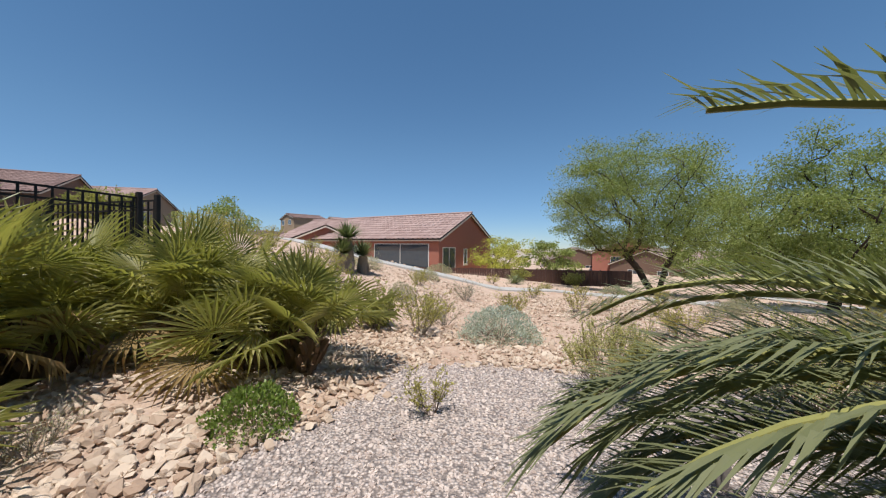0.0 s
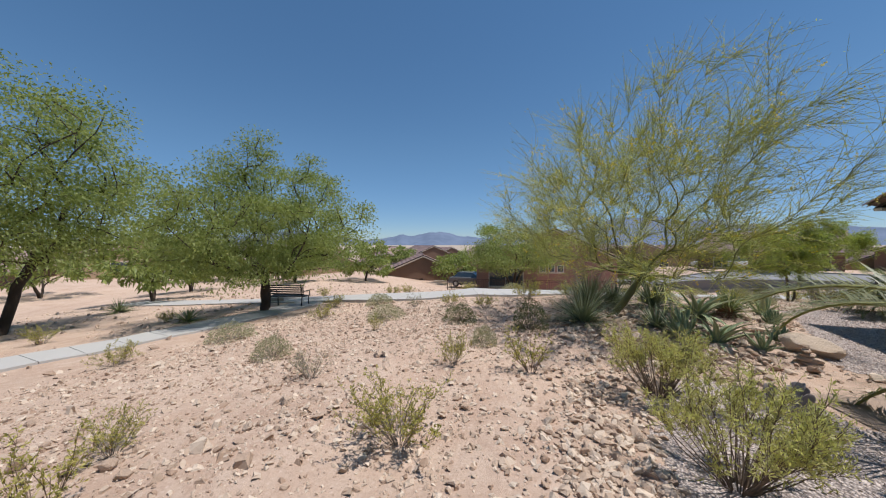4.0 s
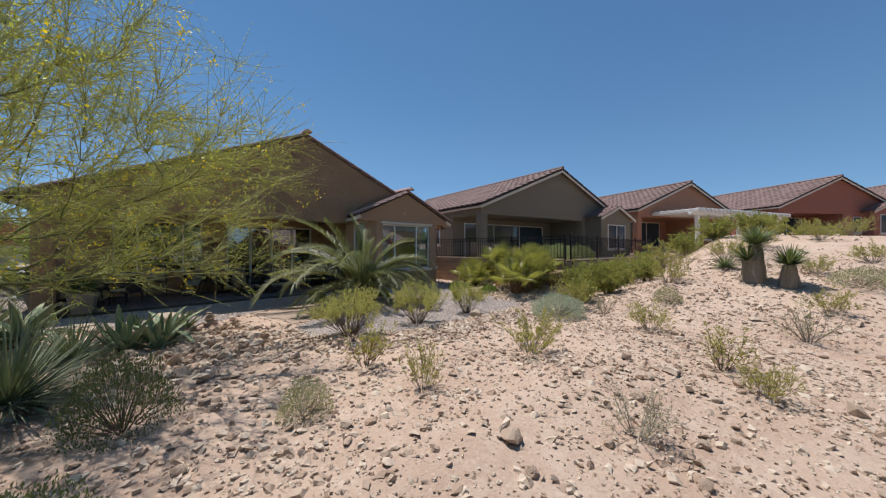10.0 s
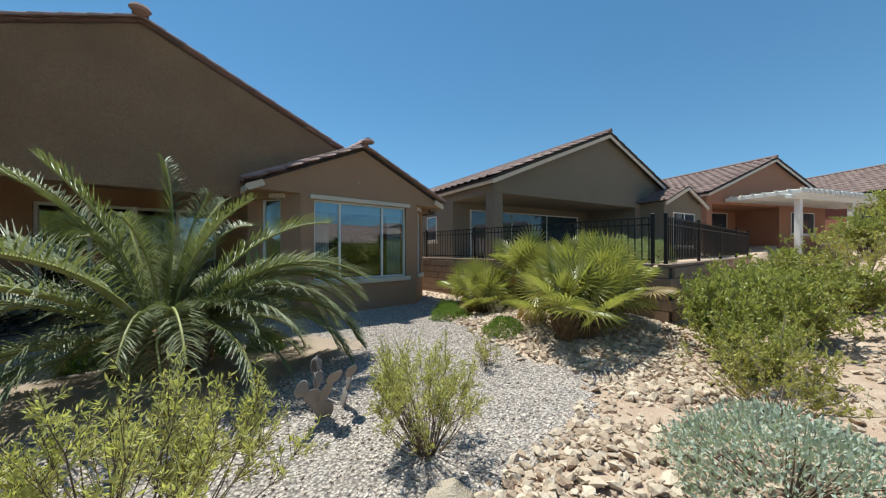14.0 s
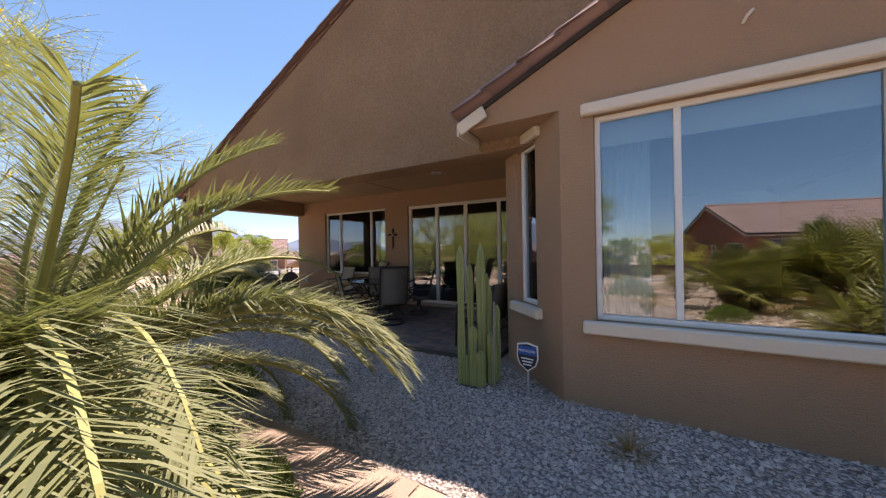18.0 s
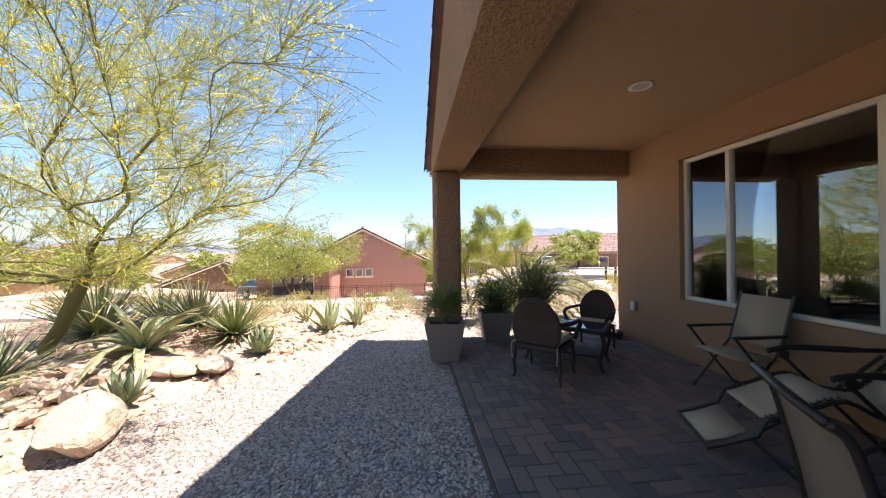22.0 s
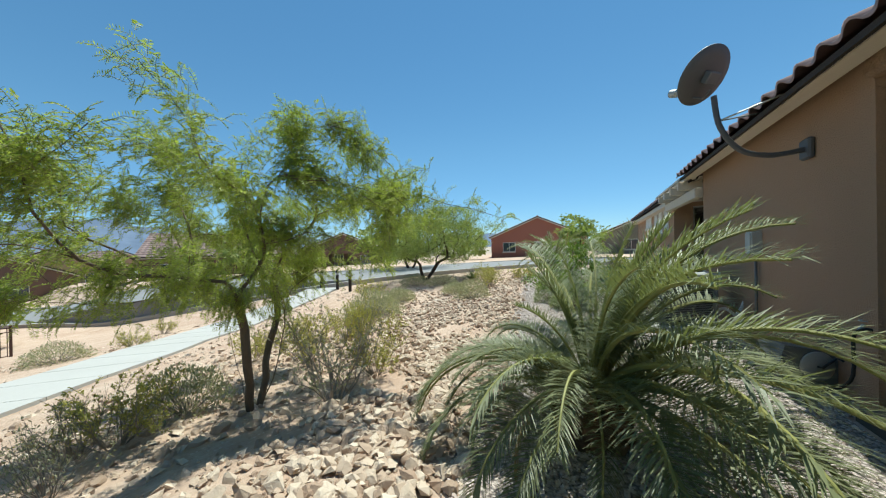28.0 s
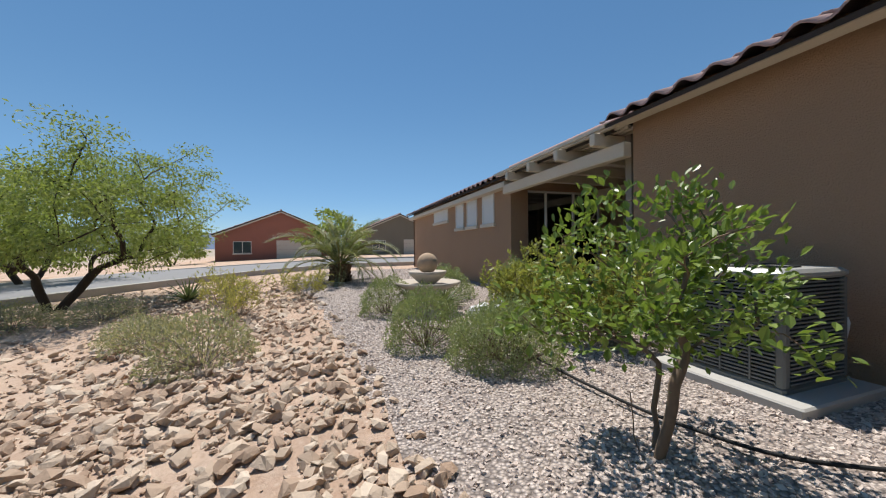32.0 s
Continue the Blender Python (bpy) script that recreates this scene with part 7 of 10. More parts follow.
def paved_patio():
    root = thing("floor_patio", "dark grey and red-brown concrete pavers laid in herringbone", "paving", kind="structure")
    part("paver_bed", Geo().box((-8.76, 0.58, -0.12), (-1.2, 3.37, 0.022)), JOINT, root)
    rng = random.Random(12)
    shapes = {}
    rest = Geo()
    w, left, front, right, back = 0.108, -8.75, 0.59, -1.21, 3.365
    slots = []
    for k in range(int((right - left) / (2 * w)) + 1):
        slots.append((left + 2 * w * k, front, left + 2 * w * (k + 1), front + w))
    for i in range(-1, int((right - left) / w) + 2):
        for j in range(-1, int((back - front) / w) + 1):
            if (i - j) % 4 == 0:
                slots.append((left + w * i, front + w * (j + 1), left + w * (i + 2), front + w * (j + 2)))
            elif (i - j) % 4 == 3:
                slots.append((left + w * i, front + w * (j + 1), left + w * (i + 1), front + w * (j + 3)))
    singles = 0
    for x0, y0, x1, y1 in slots:
        low = front if y1 - front < w * 1.01 else front + w
        x0, x1, y0, y1 = max(x0, left), min(x1, right), max(y0, low), min(y1, back)
        if x1 - x0 < 0.03 or y1 - y0 < 0.03:
            continue
        lift = rng.uniform(0, 0.003)
        key = (round(x1 - x0, 3), round(y1 - y0, 3))
        if singles < 300 and y0 < 1.35 and -7.6 < x0 < -2.4:
            if key not in shapes:
                shapes[key] = Geo().box((0.0025, 0.0025, 0), (key[0] - 0.0025, key[1] - 0.0025, 0.03), bevel=0.005).mesh("paver", PAVER)
            part("paver", shapes[key], None, root).matrix_local = pose(x0, y0, 0.006 + lift)
            singles += 1
        else:
            rest.box((x0 + 0.0025, y0 + 0.0025, 0.006), (x1 - 0.0025, y1 - 0.0025, 0.036 + lift), bevel=0.005)
    tagged(part("paver_field", rest, PAVER_REST, root), kind="stuff")


paved_patio()


def sheet_along(profile, x0, x1, thick):
    """A bent sheet: profile points (y, z), from x0 to x1, with thickness."""
    g, n = Geo(), len(profile)
    for off in (0, -thick):
        for k, (y, z) in enumerate(profile):
            a, b = profile[max(0, k - 1)], profile[min(n - 1, k + 1)]
            d = Vector((b[0] - a[0], b[1] - a[1])).normalized()
            for x in (x0, x1):
                g.v.append((x, y + d.y * -off, z + d.x * off))
    m = 2 * n
    for k in range(n - 1):
        a = 2 * k
        g.f += [(a, a + 1, a + 3, a + 2), (m + a, m + a + 2, m + a + 3, m + a + 1), (a, a + 2, m + a + 2, m + a), (a + 1, m + a + 1, m + a + 3, a + 3)]
    g.f += [(0, m, m + 1, 1), (m - 2, m - 1, 2 * m - 1, 2 * m - 2)]
    return g


def ring(r, z, tube, sides=28, centre=(0, 0)):
    g = Geo()
    pts = [(centre[0] + r * math.cos(2 * math.pi * k / sides), centre[1] + r * math.sin(2 * math.pi * k / sides), z) for k in range(sides + 1)]
    return g.tube(pts, tube, 6, False)


def swivel_chair(label, m):
    c = thing("patio_chair", label, "chair", m, "swivel chairs round the patio table")
    prof = smooth_line([(0.27, 0.40), (0.2, 0.44), (0.0, 0.41), (-0.2, 0.40), (-0.27, 0.5), (-0.33, 0.8), (-0.4, 1.08), (-0.455, 1.14)], 4)
    part("sling", sheet_along(prof, -0.25, 0.25, 0.008), SLING, c, "grey-brown woven sling", True)
    for s in (-1, 1):
        part("side_rail", Geo().tube([(s * 0.262, y, z) for y, z in prof], 0.016, 6), DARK_METAL, c, smooth=True)
        arm = smooth_line([(s * 0.262, -0.29, 0.64), (s * 0.3, -0.1, 0.66), (s * 0.31, 0.12, 0.655), (s * 0.31, 0.25, 0.62), (s * 0.3, 0.26, 0.55), (s * 0.27, 0.16, 0.44)], 4)
        part("armrest", Geo().tube(arm, 0.018, 6), DARK_METAL, c, smooth=True)
    part("top_rail", Geo().tube([(-0.262, -0.455, 1.14), (0, -0.47, 1.145), (0.262, -0.455, 1.14)], 0.016, 6), DARK_METAL, c, smooth=True)
    part("front_rail", Geo().tube([(-0.262, 0.27, 0.4), (0.262, 0.27, 0.4)], 0.014, 6), DARK_METAL, c)
    part("seat_bracket", Geo().box((-0.25, -0.06, 0.35), (0.25, -0.02, 0.38), bevel=0.005).box((-0.25, 0.08, 0.35), (0.25, 0.12, 0.38), bevel=0.005).box((-0.12, -0.1, 0.335), (0.12, 0.15, 0.352), bevel=0.004), DARK_METAL, c)
    part("swivel_hub", Geo().lathe([(0.05, 0.22), (0.055, 0.28), (0.04, 0.335)], 14), DARK_METAL, c, smooth=True)
    part("base_ring", ring(0.27, 0.02, 0.018), DARK_METAL, c, smooth=True)
    leg = Geo().tube(smooth_line([(0.04, 0, 0.27), (0.09, 0, 0.15), (0.18, 0, 0.07), (0.265, 0, 0.035)], 3), 0.014, 6).mesh("leg", DARK_METAL, True)
    for k in range(4):
        part("leg", leg, None, c).matrix_local = pose(0, 0, 0, 0, 0, 45 + 90 * k)
    return c


PF = 0.038
table = thing("patio_table", "round patio table with a teal glass top on dark metal legs", "table", pose(-4.15, 2.05, PF))
part("tabletop", Geo().lathe([(0.59, 0.7), (0.6, 0.704), (0.6, 0.709), (0.595, 0.712)], 48), TEAL, table, "teal tinted glass top")
part("rim", ring(0.6, 0.7, 0.016, 48), DARK_METAL, table, smooth=True)
part("lower_ring", ring(0.25, 0.3, 0.012, 28), DARK_METAL, table, smooth=True)
leg = Geo().tube(smooth_line([(0.5, 0, 0.69), (0.42, 0, 0.6), (0.27, 0, 0.35), (0.3, 0, 0.15), (0.42, 0, 0.012)], 4), 0.018, 6).mesh("leg", DARK_METAL, True)
for k in range(4):
    part("leg", leg, None, table).matrix_local = pose(0, 0, 0, 0, 0, 20 + 90 * k)
chair = swivel_chair("high-backed swivel chair with grey-brown sling and ring base", pose(-3.55, 1.55, PF, 0, 0, 50) @ Matrix.Scale(0.9, 4))
for x, y, rz in ((-4.4, 1.5, -32), (-3.6, 2.5, 120), (-4.75, 2.6, 225)):
    copy_thing(chair, pose(x, y, PF, 0, 0, rz) @ Matrix.Scale(0.9, 4))


def folding_chair(label, m):
    c = thing("folding_chair", label, "chair", m, "folding chairs by the wall")
    seat = [(0.24, 0.43), (0.1, 0.42), (-0.1, 0.405), (-0.22, 0.4)]
    part("seat", sheet_along(seat, -0.23, 0.23, 0.008), SLING_PALE, c, "pale cream sling seat", True)
    back_prof = [(-0.2, 0.5), (-0.26, 0.7), (-0.33, 0.96)]
    part("backrest", sheet_along(back_prof, -0.23, 0.23, 0.008), SLING_PALE, c, "pale cream sling back", True)
    for s in (-1, 1):
        part("back_leg", Geo().tube([(s * 0.245, -0.34, 0.99), (s * 0.245, -0.2, 0.5), (s * 0.245, 0.22, 0.012)], 0.012, 6), DARK_METAL, c)
        part("front_leg", Geo().tube([(s * 0.255, 0.24, 0.62), (s * 0.255, 0.0, 0.32), (s * 0.255, -0.26, 0.012)], 0.012, 6), DARK_METAL, c)
        part("armrest", Geo().box((s * 0.26 - 0.025, -0.24, 0.62), (s * 0.26 + 0.025, 0.26, 0.645), bevel=0.008), DARK_METAL, c)
        lace = Geo()
        for k in range(11):
            u = (k + 0.5) / 11
            lace.tube([(s * 0.222, -0.2 - 0.13 * u, 0.5 + 0.46 * u + 0.006), (s * 0.256, -0.205 - 0.13 * u, 0.515 + 0.46 * u)], 0.0045, 4)
        tagged(part("lacing", lace, DARK_METAL, c, "dark elastic lacing"), kind="stuff")
    part("foot_bar", Geo().tube([(-0.25, -0.24, 0.04), (0.25, -0.24, 0.04)], 0.01, 6), DARK_METAL, c)
    return c


fold = folding_chair("pale sling folding chair with dark frame against the wall", pose(-6.43, 3.0, PF, 0, 0, 178) @ Matrix.Scale(0.92, 4))


def sling_lounger(label, m):
    """A reclining lounger: footrest, calf, seat and tall back on a folding tube frame."""
    c = thing("reclining_lounger", label, "lounger", m)
    foot = [(0.68, 0.15), (0.58, 0.18), (0.47, 0.235)]
    bed = smooth_line([(0.41, 0.33), (0.24, 0.41), (0.06, 0.485), (-0.1, 0.41), (-0.27, 0.4), (-0.4, 0.52), (-0.6, 0.77), (-0.8, 1.02)], 3)
    part("footrest", sheet_along(foot, -0.17, 0.17, 0.01), SLING_PALE, c, "pale sling footrest", True)
    part("sling", sheet_along(bed, -0.185, 0.185, 0.008), SLING_PALE, c, "pale laced sling", True)
    part("headrest", Geo().box((-0.17, -0.055, -0.03), (0.17, 0.055, 0.03), bevel=0.025).moved(Matrix.Translation((0, -0.735, 0.985)) @ Matrix.Rotation(radians(-52), 4, "X")), SLING_PALE, c, "padded pale headrest")
    for s in (-1, 1):
        part("side_rail", Geo().tube([(s * 0.225, y, z) for y, z in [(0.69, 0.14), (0.45, 0.24)] + bed], 0.013, 6), DARK_METAL, c, smooth=True)
        lace = Geo()
        for k in range(1, len(bed) * 2 - 2):
            (y0, z0), (y1, z1) = bed[k // 2], bed[min(len(bed) - 1, k // 2 + 1)]
            f = (k % 2) / 2
            y, z = y0 + (y1 - y0) * f, z0 + (z1 - z0) * f
            lace.tube([(s * 0.178, y, z + 0.008), (s * 0.236, y + 0.012, z + 0.006)], 0.0045, 4)
        tagged(part("lacing", lace, DARK_METAL, c, "dark elastic lacing"), kind="stuff")
        part("armrest", Geo().tube(smooth_line([(s * 0.26, 0.14, 0.61), (s * 0.265, 0.02, 0.645), (s * 0.265, -0.3, 0.65), (s * 0.255, -0.5, 0.66)], 4), [0.016] * 5 + [0.022] * 4 + [0.016] * 4, 7), DARK_METAL, c, smooth=True)
        part("leg", Geo().tube([(s * 0.245, 0.08, 0.61), (s * 0.245, -0.18, 0.32), (s * 0.245, -0.46, 0.012)], 0.012, 6), DARK_METAL, c)
        part("leg", Geo().tube([(s * 0.238, -0.44, 0.63), (s * 0.238, -0.16, 0.34), (s * 0.238, 0.26, 0.012)], 0.012, 6), DARK_METAL, c)
        part("hinge", Geo().lathe([(0.005, -0.02), (0.03, -0.018), (0.03, 0.018), (0.005, 0.02)], 12).moved(Matrix.Translation((s * 0.252, 0.06, 0.6)) @ Matrix.Rotation(radians(90), 4, "Y")), DARK_METAL, c)
    for y, z in ((0.26, 0.014), (-0.46, 0.014), (0.69, 0.14), (-0.81, 1.025)):
        part("cross_bar", Geo().tube([(-0.235, y, z), (0.235, y, z)], 0.011, 6), DARK_METAL, c)
    return c


sling_lounger("reclining lounger with a pale laced sling and dark tube frame", pose(-5.5, 2.6, PF, 0, 0, 158))


def wicker_chair(label, m):
    c = thing("wicker_armchair", label, "armchair", m, "wicker armchairs")
    outline = [(0.27 * math.sin(a) * (1.0 + 0.05 * math.cos(a)), 0.62 - 0.31 * math.cos(a)) for a in [math.pi * (0.28 + 1.44 * k / 26) for k in range(27)]]
    g, n = Geo(), len(outline)
    for th in (0.0, 0.035):
        for x, z in outline:
            y = -0.24 - 0.1 * (z - 0.4) + 0.5 * x * x
            g.v.append((x, y - th, z))
    g.f = [tuple(range(n)), tuple(reversed(range(n, 2 * n)))] + [(k, n + k, n + (k + 1) % n, (k + 1) % n) for k in range(n)]
    part("backrest", g, WICKER, c, "dark woven wicker back with rounded top")
    part("back_frame", Geo().tube([(x, -0.24 - 0.1 * (z - 0.4) + 0.5 * x * x - 0.017, z) for x, z in outline], 0.02, 6), WICKER, c, smooth=True)
    part("seat", Geo().box((-0.28, -0.26, 0.34), (0.28, 0.26, 0.41), bevel=0.02), WICKER, c)
    part("cushion", Geo().box((-0.25, -0.22, 0.41), (0.25, 0.26, 0.475), bevel=0.026), CUSHION, c, "cream seat cushion")
    for s in (-1, 1):
        part("cushion_tie", Geo().tube(smooth_line([(s * 0.24, -0.23, 0.43), (s * 0.26, -0.3, 0.42), (s * 0.265, -0.315, 0.33), (s * 0.255, -0.31, 0.24)], 3), 0.006, 4), CUSHION, c, "hanging cream cushion tie")
        arm = smooth_line([(s * 0.26, -0.25, 0.66), (s * 0.33, -0.05, 0.655), (s * 0.34, 0.16, 0.65), (s * 0.335, 0.27, 0.6), (s * 0.31, 0.26, 0.53), (s * 0.28, 0.22, 0.42)], 4)
        part("armrest", Geo().tube(arm, 0.026, 7), WICKER, c, smooth=True)
        for f in (-1, 1):
            part("leg", Geo().tube(smooth_line([(s * 0.25, f * 0.22, 0.36), (s * 0.27, f * 0.24, 0.2), (s * 0.26, f * 0.235, 0.06), (s * 0.275, f * 0.26, 0.005)], 3), [0.022] * 4 + [0.018] * 3 + [0.014] * 3, 6), WICKER, c, smooth=True)
    return c


wick = wicker_chair("dark wicker armchair with cream seat cushion tied on", pose(-7.12, 1.52, PF, 0, 0, 46) @ Matrix.Scale(0.9, 4))
copy_thing(wick, pose(-7.9, 2.5, PF, 0, 0, 220) @ Matrix.Scale(0.9, 4))
stand = thing("coffee_table", "low dark wicker coffee table with a glass top and lower shelf", "coffee table", pose(-7.52, 1.96, PF, 0, 0, 49))
for s in (-1, 1):
    part("top_rail", Geo().box((-0.47, s * 0.21 - 0.035, 0.41), (0.47, s * 0.21 + 0.035, 0.455), bevel=0.016), WICKER, stand)
    part("top_rail", Geo().box((s * 0.435 - 0.035, -0.175, 0.41), (s * 0.435 + 0.035, 0.175, 0.455), bevel=0.016), WICKER, stand)
part("glass", Geo().box((-0.41, -0.185, 0.447), (0.41, 0.185, 0.453)), GLASS_FAR, stand, "dark reflecting glass top")
part("shelf", Geo().box((-0.38, -0.16, 0.13), (0.38, 0.16, 0.15), bevel=0.008), WICKER, stand, "woven lower shelf")
for a in (-1, 1):
    for b in (-1, 1):
        part("leg", Geo().tube(smooth_line([(a * 0.42, b * 0.19, 0.42), (a * 0.445, b * 0.21, 0.3), (a * 0.4, b * 0.175, 0.12), (a * 0.43, b * 0.2, 0.005)], 3), [0.026] * 4 + [0.02] * 3 + [0.016] * 3, 6), WICKER, stand, smooth=True)


def planter(label, x, y, z, rz, size=0.24, low=0.165, h=0.47):
    p = thing("planter", label, "planter", pose(x, y, z, 0, 0, rz), "tapered planters by the post")
    g = Geo()
    rings = ((low, 0.0), (size, h), (size - 0.025, h), (size - 0.05, h - 0.06))
    for s, zz in rings:
        g.v += [(-s, -s, zz), (s, -s, zz), (s, s, zz), (-s, s, zz)]
    g.f = [(3, 2, 1, 0)] + [(4 * r + k, 4 * r + (k + 1) % 4, 4 * r + 4 + (k + 1) % 4, 4 * r + 4 + k) for r in range(3) for k in range(4)]
    part("pot", g, PLANTER, p)
    s = size - 0.05
    part("soil", Geo().box((-s, -s, h - 0.12), (s, s, h - 0.058)), POT_SOIL, p)
    return p


POTS = ((-7.84, 0.54, 0.46), (-8.55, 1.36, 0.43), (-8.58, 2.0, 0.39))
planter("tapered square taupe planter with a small fan palm", POTS[0][0], POTS[0][1], PF, -6, 0.24, 0.16, POTS[0][2])
planter("tapered square taupe planter with a dark shrub", POTS[1][0], POTS[1][1], PF, -4, 0.235, 0.16, POTS[1][2])
planter("tapered square taupe planter with a rounded shrub", POTS[2][0], POTS[2][1], PF, 2, 0.235, 0.165, POTS[2][2])
hose = thing("garden_hose", "dark garden hose coiled on the paving by the corner", "hose", pose(-8.42, 3.1, PF))
part("coil", Geo().tube([((0.15 + 0.012 * math.sin(k * 1.7)) * math.cos(k * 0.35), (0.15 + 0.012 * math.sin(k * 1.7)) * math.sin(k * 0.35), 0.013 + 0.0013 * k) for k in range(64)], 0.011, 6), RUBBER, hose, smooth=True)
part("loose_end", Geo().tube(smooth_line([(-0.15, 0.0, 0.03), (-0.28, -0.12, 0.015), (-0.36, -0.38, 0.03), (-0.3, -0.55, 0.015), (-0.12, -0.5, 0.013)], 5), 0.011, 6), RUBBER, hose, smooth=True)

# wall fittings of the patio
cross = thing("wall_cross", "rustic cross of bound dark twigs on the wall", "wall ornament", pose(-4.93, 3.345, 1.71))
for k in range(5):
    part("twig", Geo().tube([(-0.022 + 0.011 * k, 0.0, -0.33 + 0.02 * k), (-0.02 + 0.01 * k, -0.012 * (k % 2), 0), (-0.026 + 0.013 * k, 0, 0.2 - 0.015 * abs(k - 2))], 0.008, 5), RUST, cross)
for k in range(4):
    part("twig", Geo().tube([(-0.17 + 0.01 * k, -0.01, 0.02 + 0.01 * k), (0.16 - 0.012 * k, -0.012, 0.015 + 0.013 * k)], 0.008, 5), RUST, cross)
part("binding", Geo().tube([(-0.035, -0.022, -0.01), (0.035, -0.024, 0.06)], 0.012, 5).tube([(0.035, -0.022, -0.01), (-0.035, -0.024, 0.06)], 0.012, 5), SLING_PALE, cross, "straw binding")
for x, y in ((-2.93, 2.18), (-6.46, 2.16)):
    lamp = thing("ceiling_light", "white recessed round ceiling light, switched off", "ceiling light", pose(x, y, 2.8), "recessed patio lights")
    part("trim_ring", Geo().lathe([(0.1, 0.0), (0.1, -0.008), (0.075, -0.012), (0.07, 0.0)], 28), WHITE_PAINT, lamp, smooth=True)
    part("reflector", Geo().lathe([(0.072, -0.004), (0.05, -0.001), (0.045, -0.003)], 24), PALE_METAL, lamp)
out = thing("outlet_cover", "small beige weatherproof outlet cover", "outlet", pose(-8.24, 3.37, 0.53))
part("box", Geo().box((-0.045, -0.05, -0.07), (0.045, 0, 0.07), bevel=0.008), TRIM, out)
part("lid", Geo().box((-0.038, -0.058, -0.06), (0.038, -0.05, 0.06), bevel=0.003), WHITE_PAINT, out)
part("control_joint", Geo().box((-4.61, 0.88, 2.796), (-4.6, 3.36, 2.8)), FELT, house)

# rooms seen through the glass
for x, y, rz in ((-2.9, 4.6, 160), (-1.9, 5.6, 200)):
    ch = thing("living_chair", "armchair in dark floral cloth behind the glass door", "armchair", pose(x, y, 0.05, 0, 0, rz), "living room chairs")
    part("seat", Geo().box((-0.36, -0.35, 0.2), (0.36, 0.38, 0.48), bevel=0.06), FLORAL, ch)
    part("backrest", Geo().box((-0.36, -0.45, 0.3), (0.36, -0.25, 1.0), bevel=0.07), FLORAL, ch)
    for s in (-1, 1):
        part("armrest", Geo().box((s * 0.42 - 0.08, -0.4, 0.2), (s * 0.42 + 0.08, 0.36, 0.64), bevel=0.05), FLORAL, ch)
        part("leg", Geo().box((s * 0.3 - 0.03, 0.26, 0.0), (s * 0.3 + 0.03, 0.32, 0.2)), RUST, ch)
        part("leg", Geo().box((s * 0.3 - 0.03, -0.36, 0.0), (s * 0.3 + 0.03, -0.3, 0.2)), RUST, ch)
sofa = thing("sofa", "long dark sofa in the living room", "sofa", pose(-4.6, 6.3, 0.05, 0, 0, 180))
part("seat", Geo().box((-1.0, -0.4, 0.1), (1.0, 0.45, 0.45), bevel=0.06), SOFA, sofa)
part("backrest", Geo().box((-1.0, -0.55, 0.3), (1.0, -0.35, 0.85), bevel=0.06), SOFA, sofa)
for s in (-1, 1):
    part("armrest", Geo().box((s * 1.05 - 0.1, -0.5, 0.1), (s * 1.05 + 0.1, 0.45, 0.62), bevel=0.05), SOFA, sofa)


def drape(label, x0, x1, y, z0, z1, folds, axis=None):
    """A hanging curtain with folds."""
    n = folds * 6
    g = Geo()
    for z in (z0, z1):
        for k in range(n + 1):
            g.v.append((x0 + (x1 - x0) * k / n, y + 0.03 * math.sin(2 * math.pi * k / 6) * (1.0 if z == z0 else 0.7), z))
    for k in range(n):
        g.f.append((k, k + 1, n + 2 + k, n + 1 + k))
    ob = part("curtain", g, CURTAIN, None, smooth=True)
    md = ob.modifiers.new("cloth", "SOLIDIFY")
    md.thickness = 0.004
    tagged(ob, label, "curtain", "bay window curtains")
    return ob


drape("white gathered curtain inside the bay window", 0.05, 0.42, 0.26, 0.1, 2.48, 6)
drape("white gathered curtain inside the bay window", 1.95, 2.36, 0.26, 0.1, 2.48, 6)
shade = thing("roller_shade", "white roller shade band at the top of the bay window", "window shade", pose(0, 0, 0))
part("shade_cloth", Geo().box((0.02, 0.2, 2.28), (2.36, 0.206, 2.5)), CURTAIN, shade)
part("hem_bar", Geo().box((0.02, 0.196, 2.262), (2.36, 0.21, 2.285), bevel=0.004), WHITE_PAINT, shade)

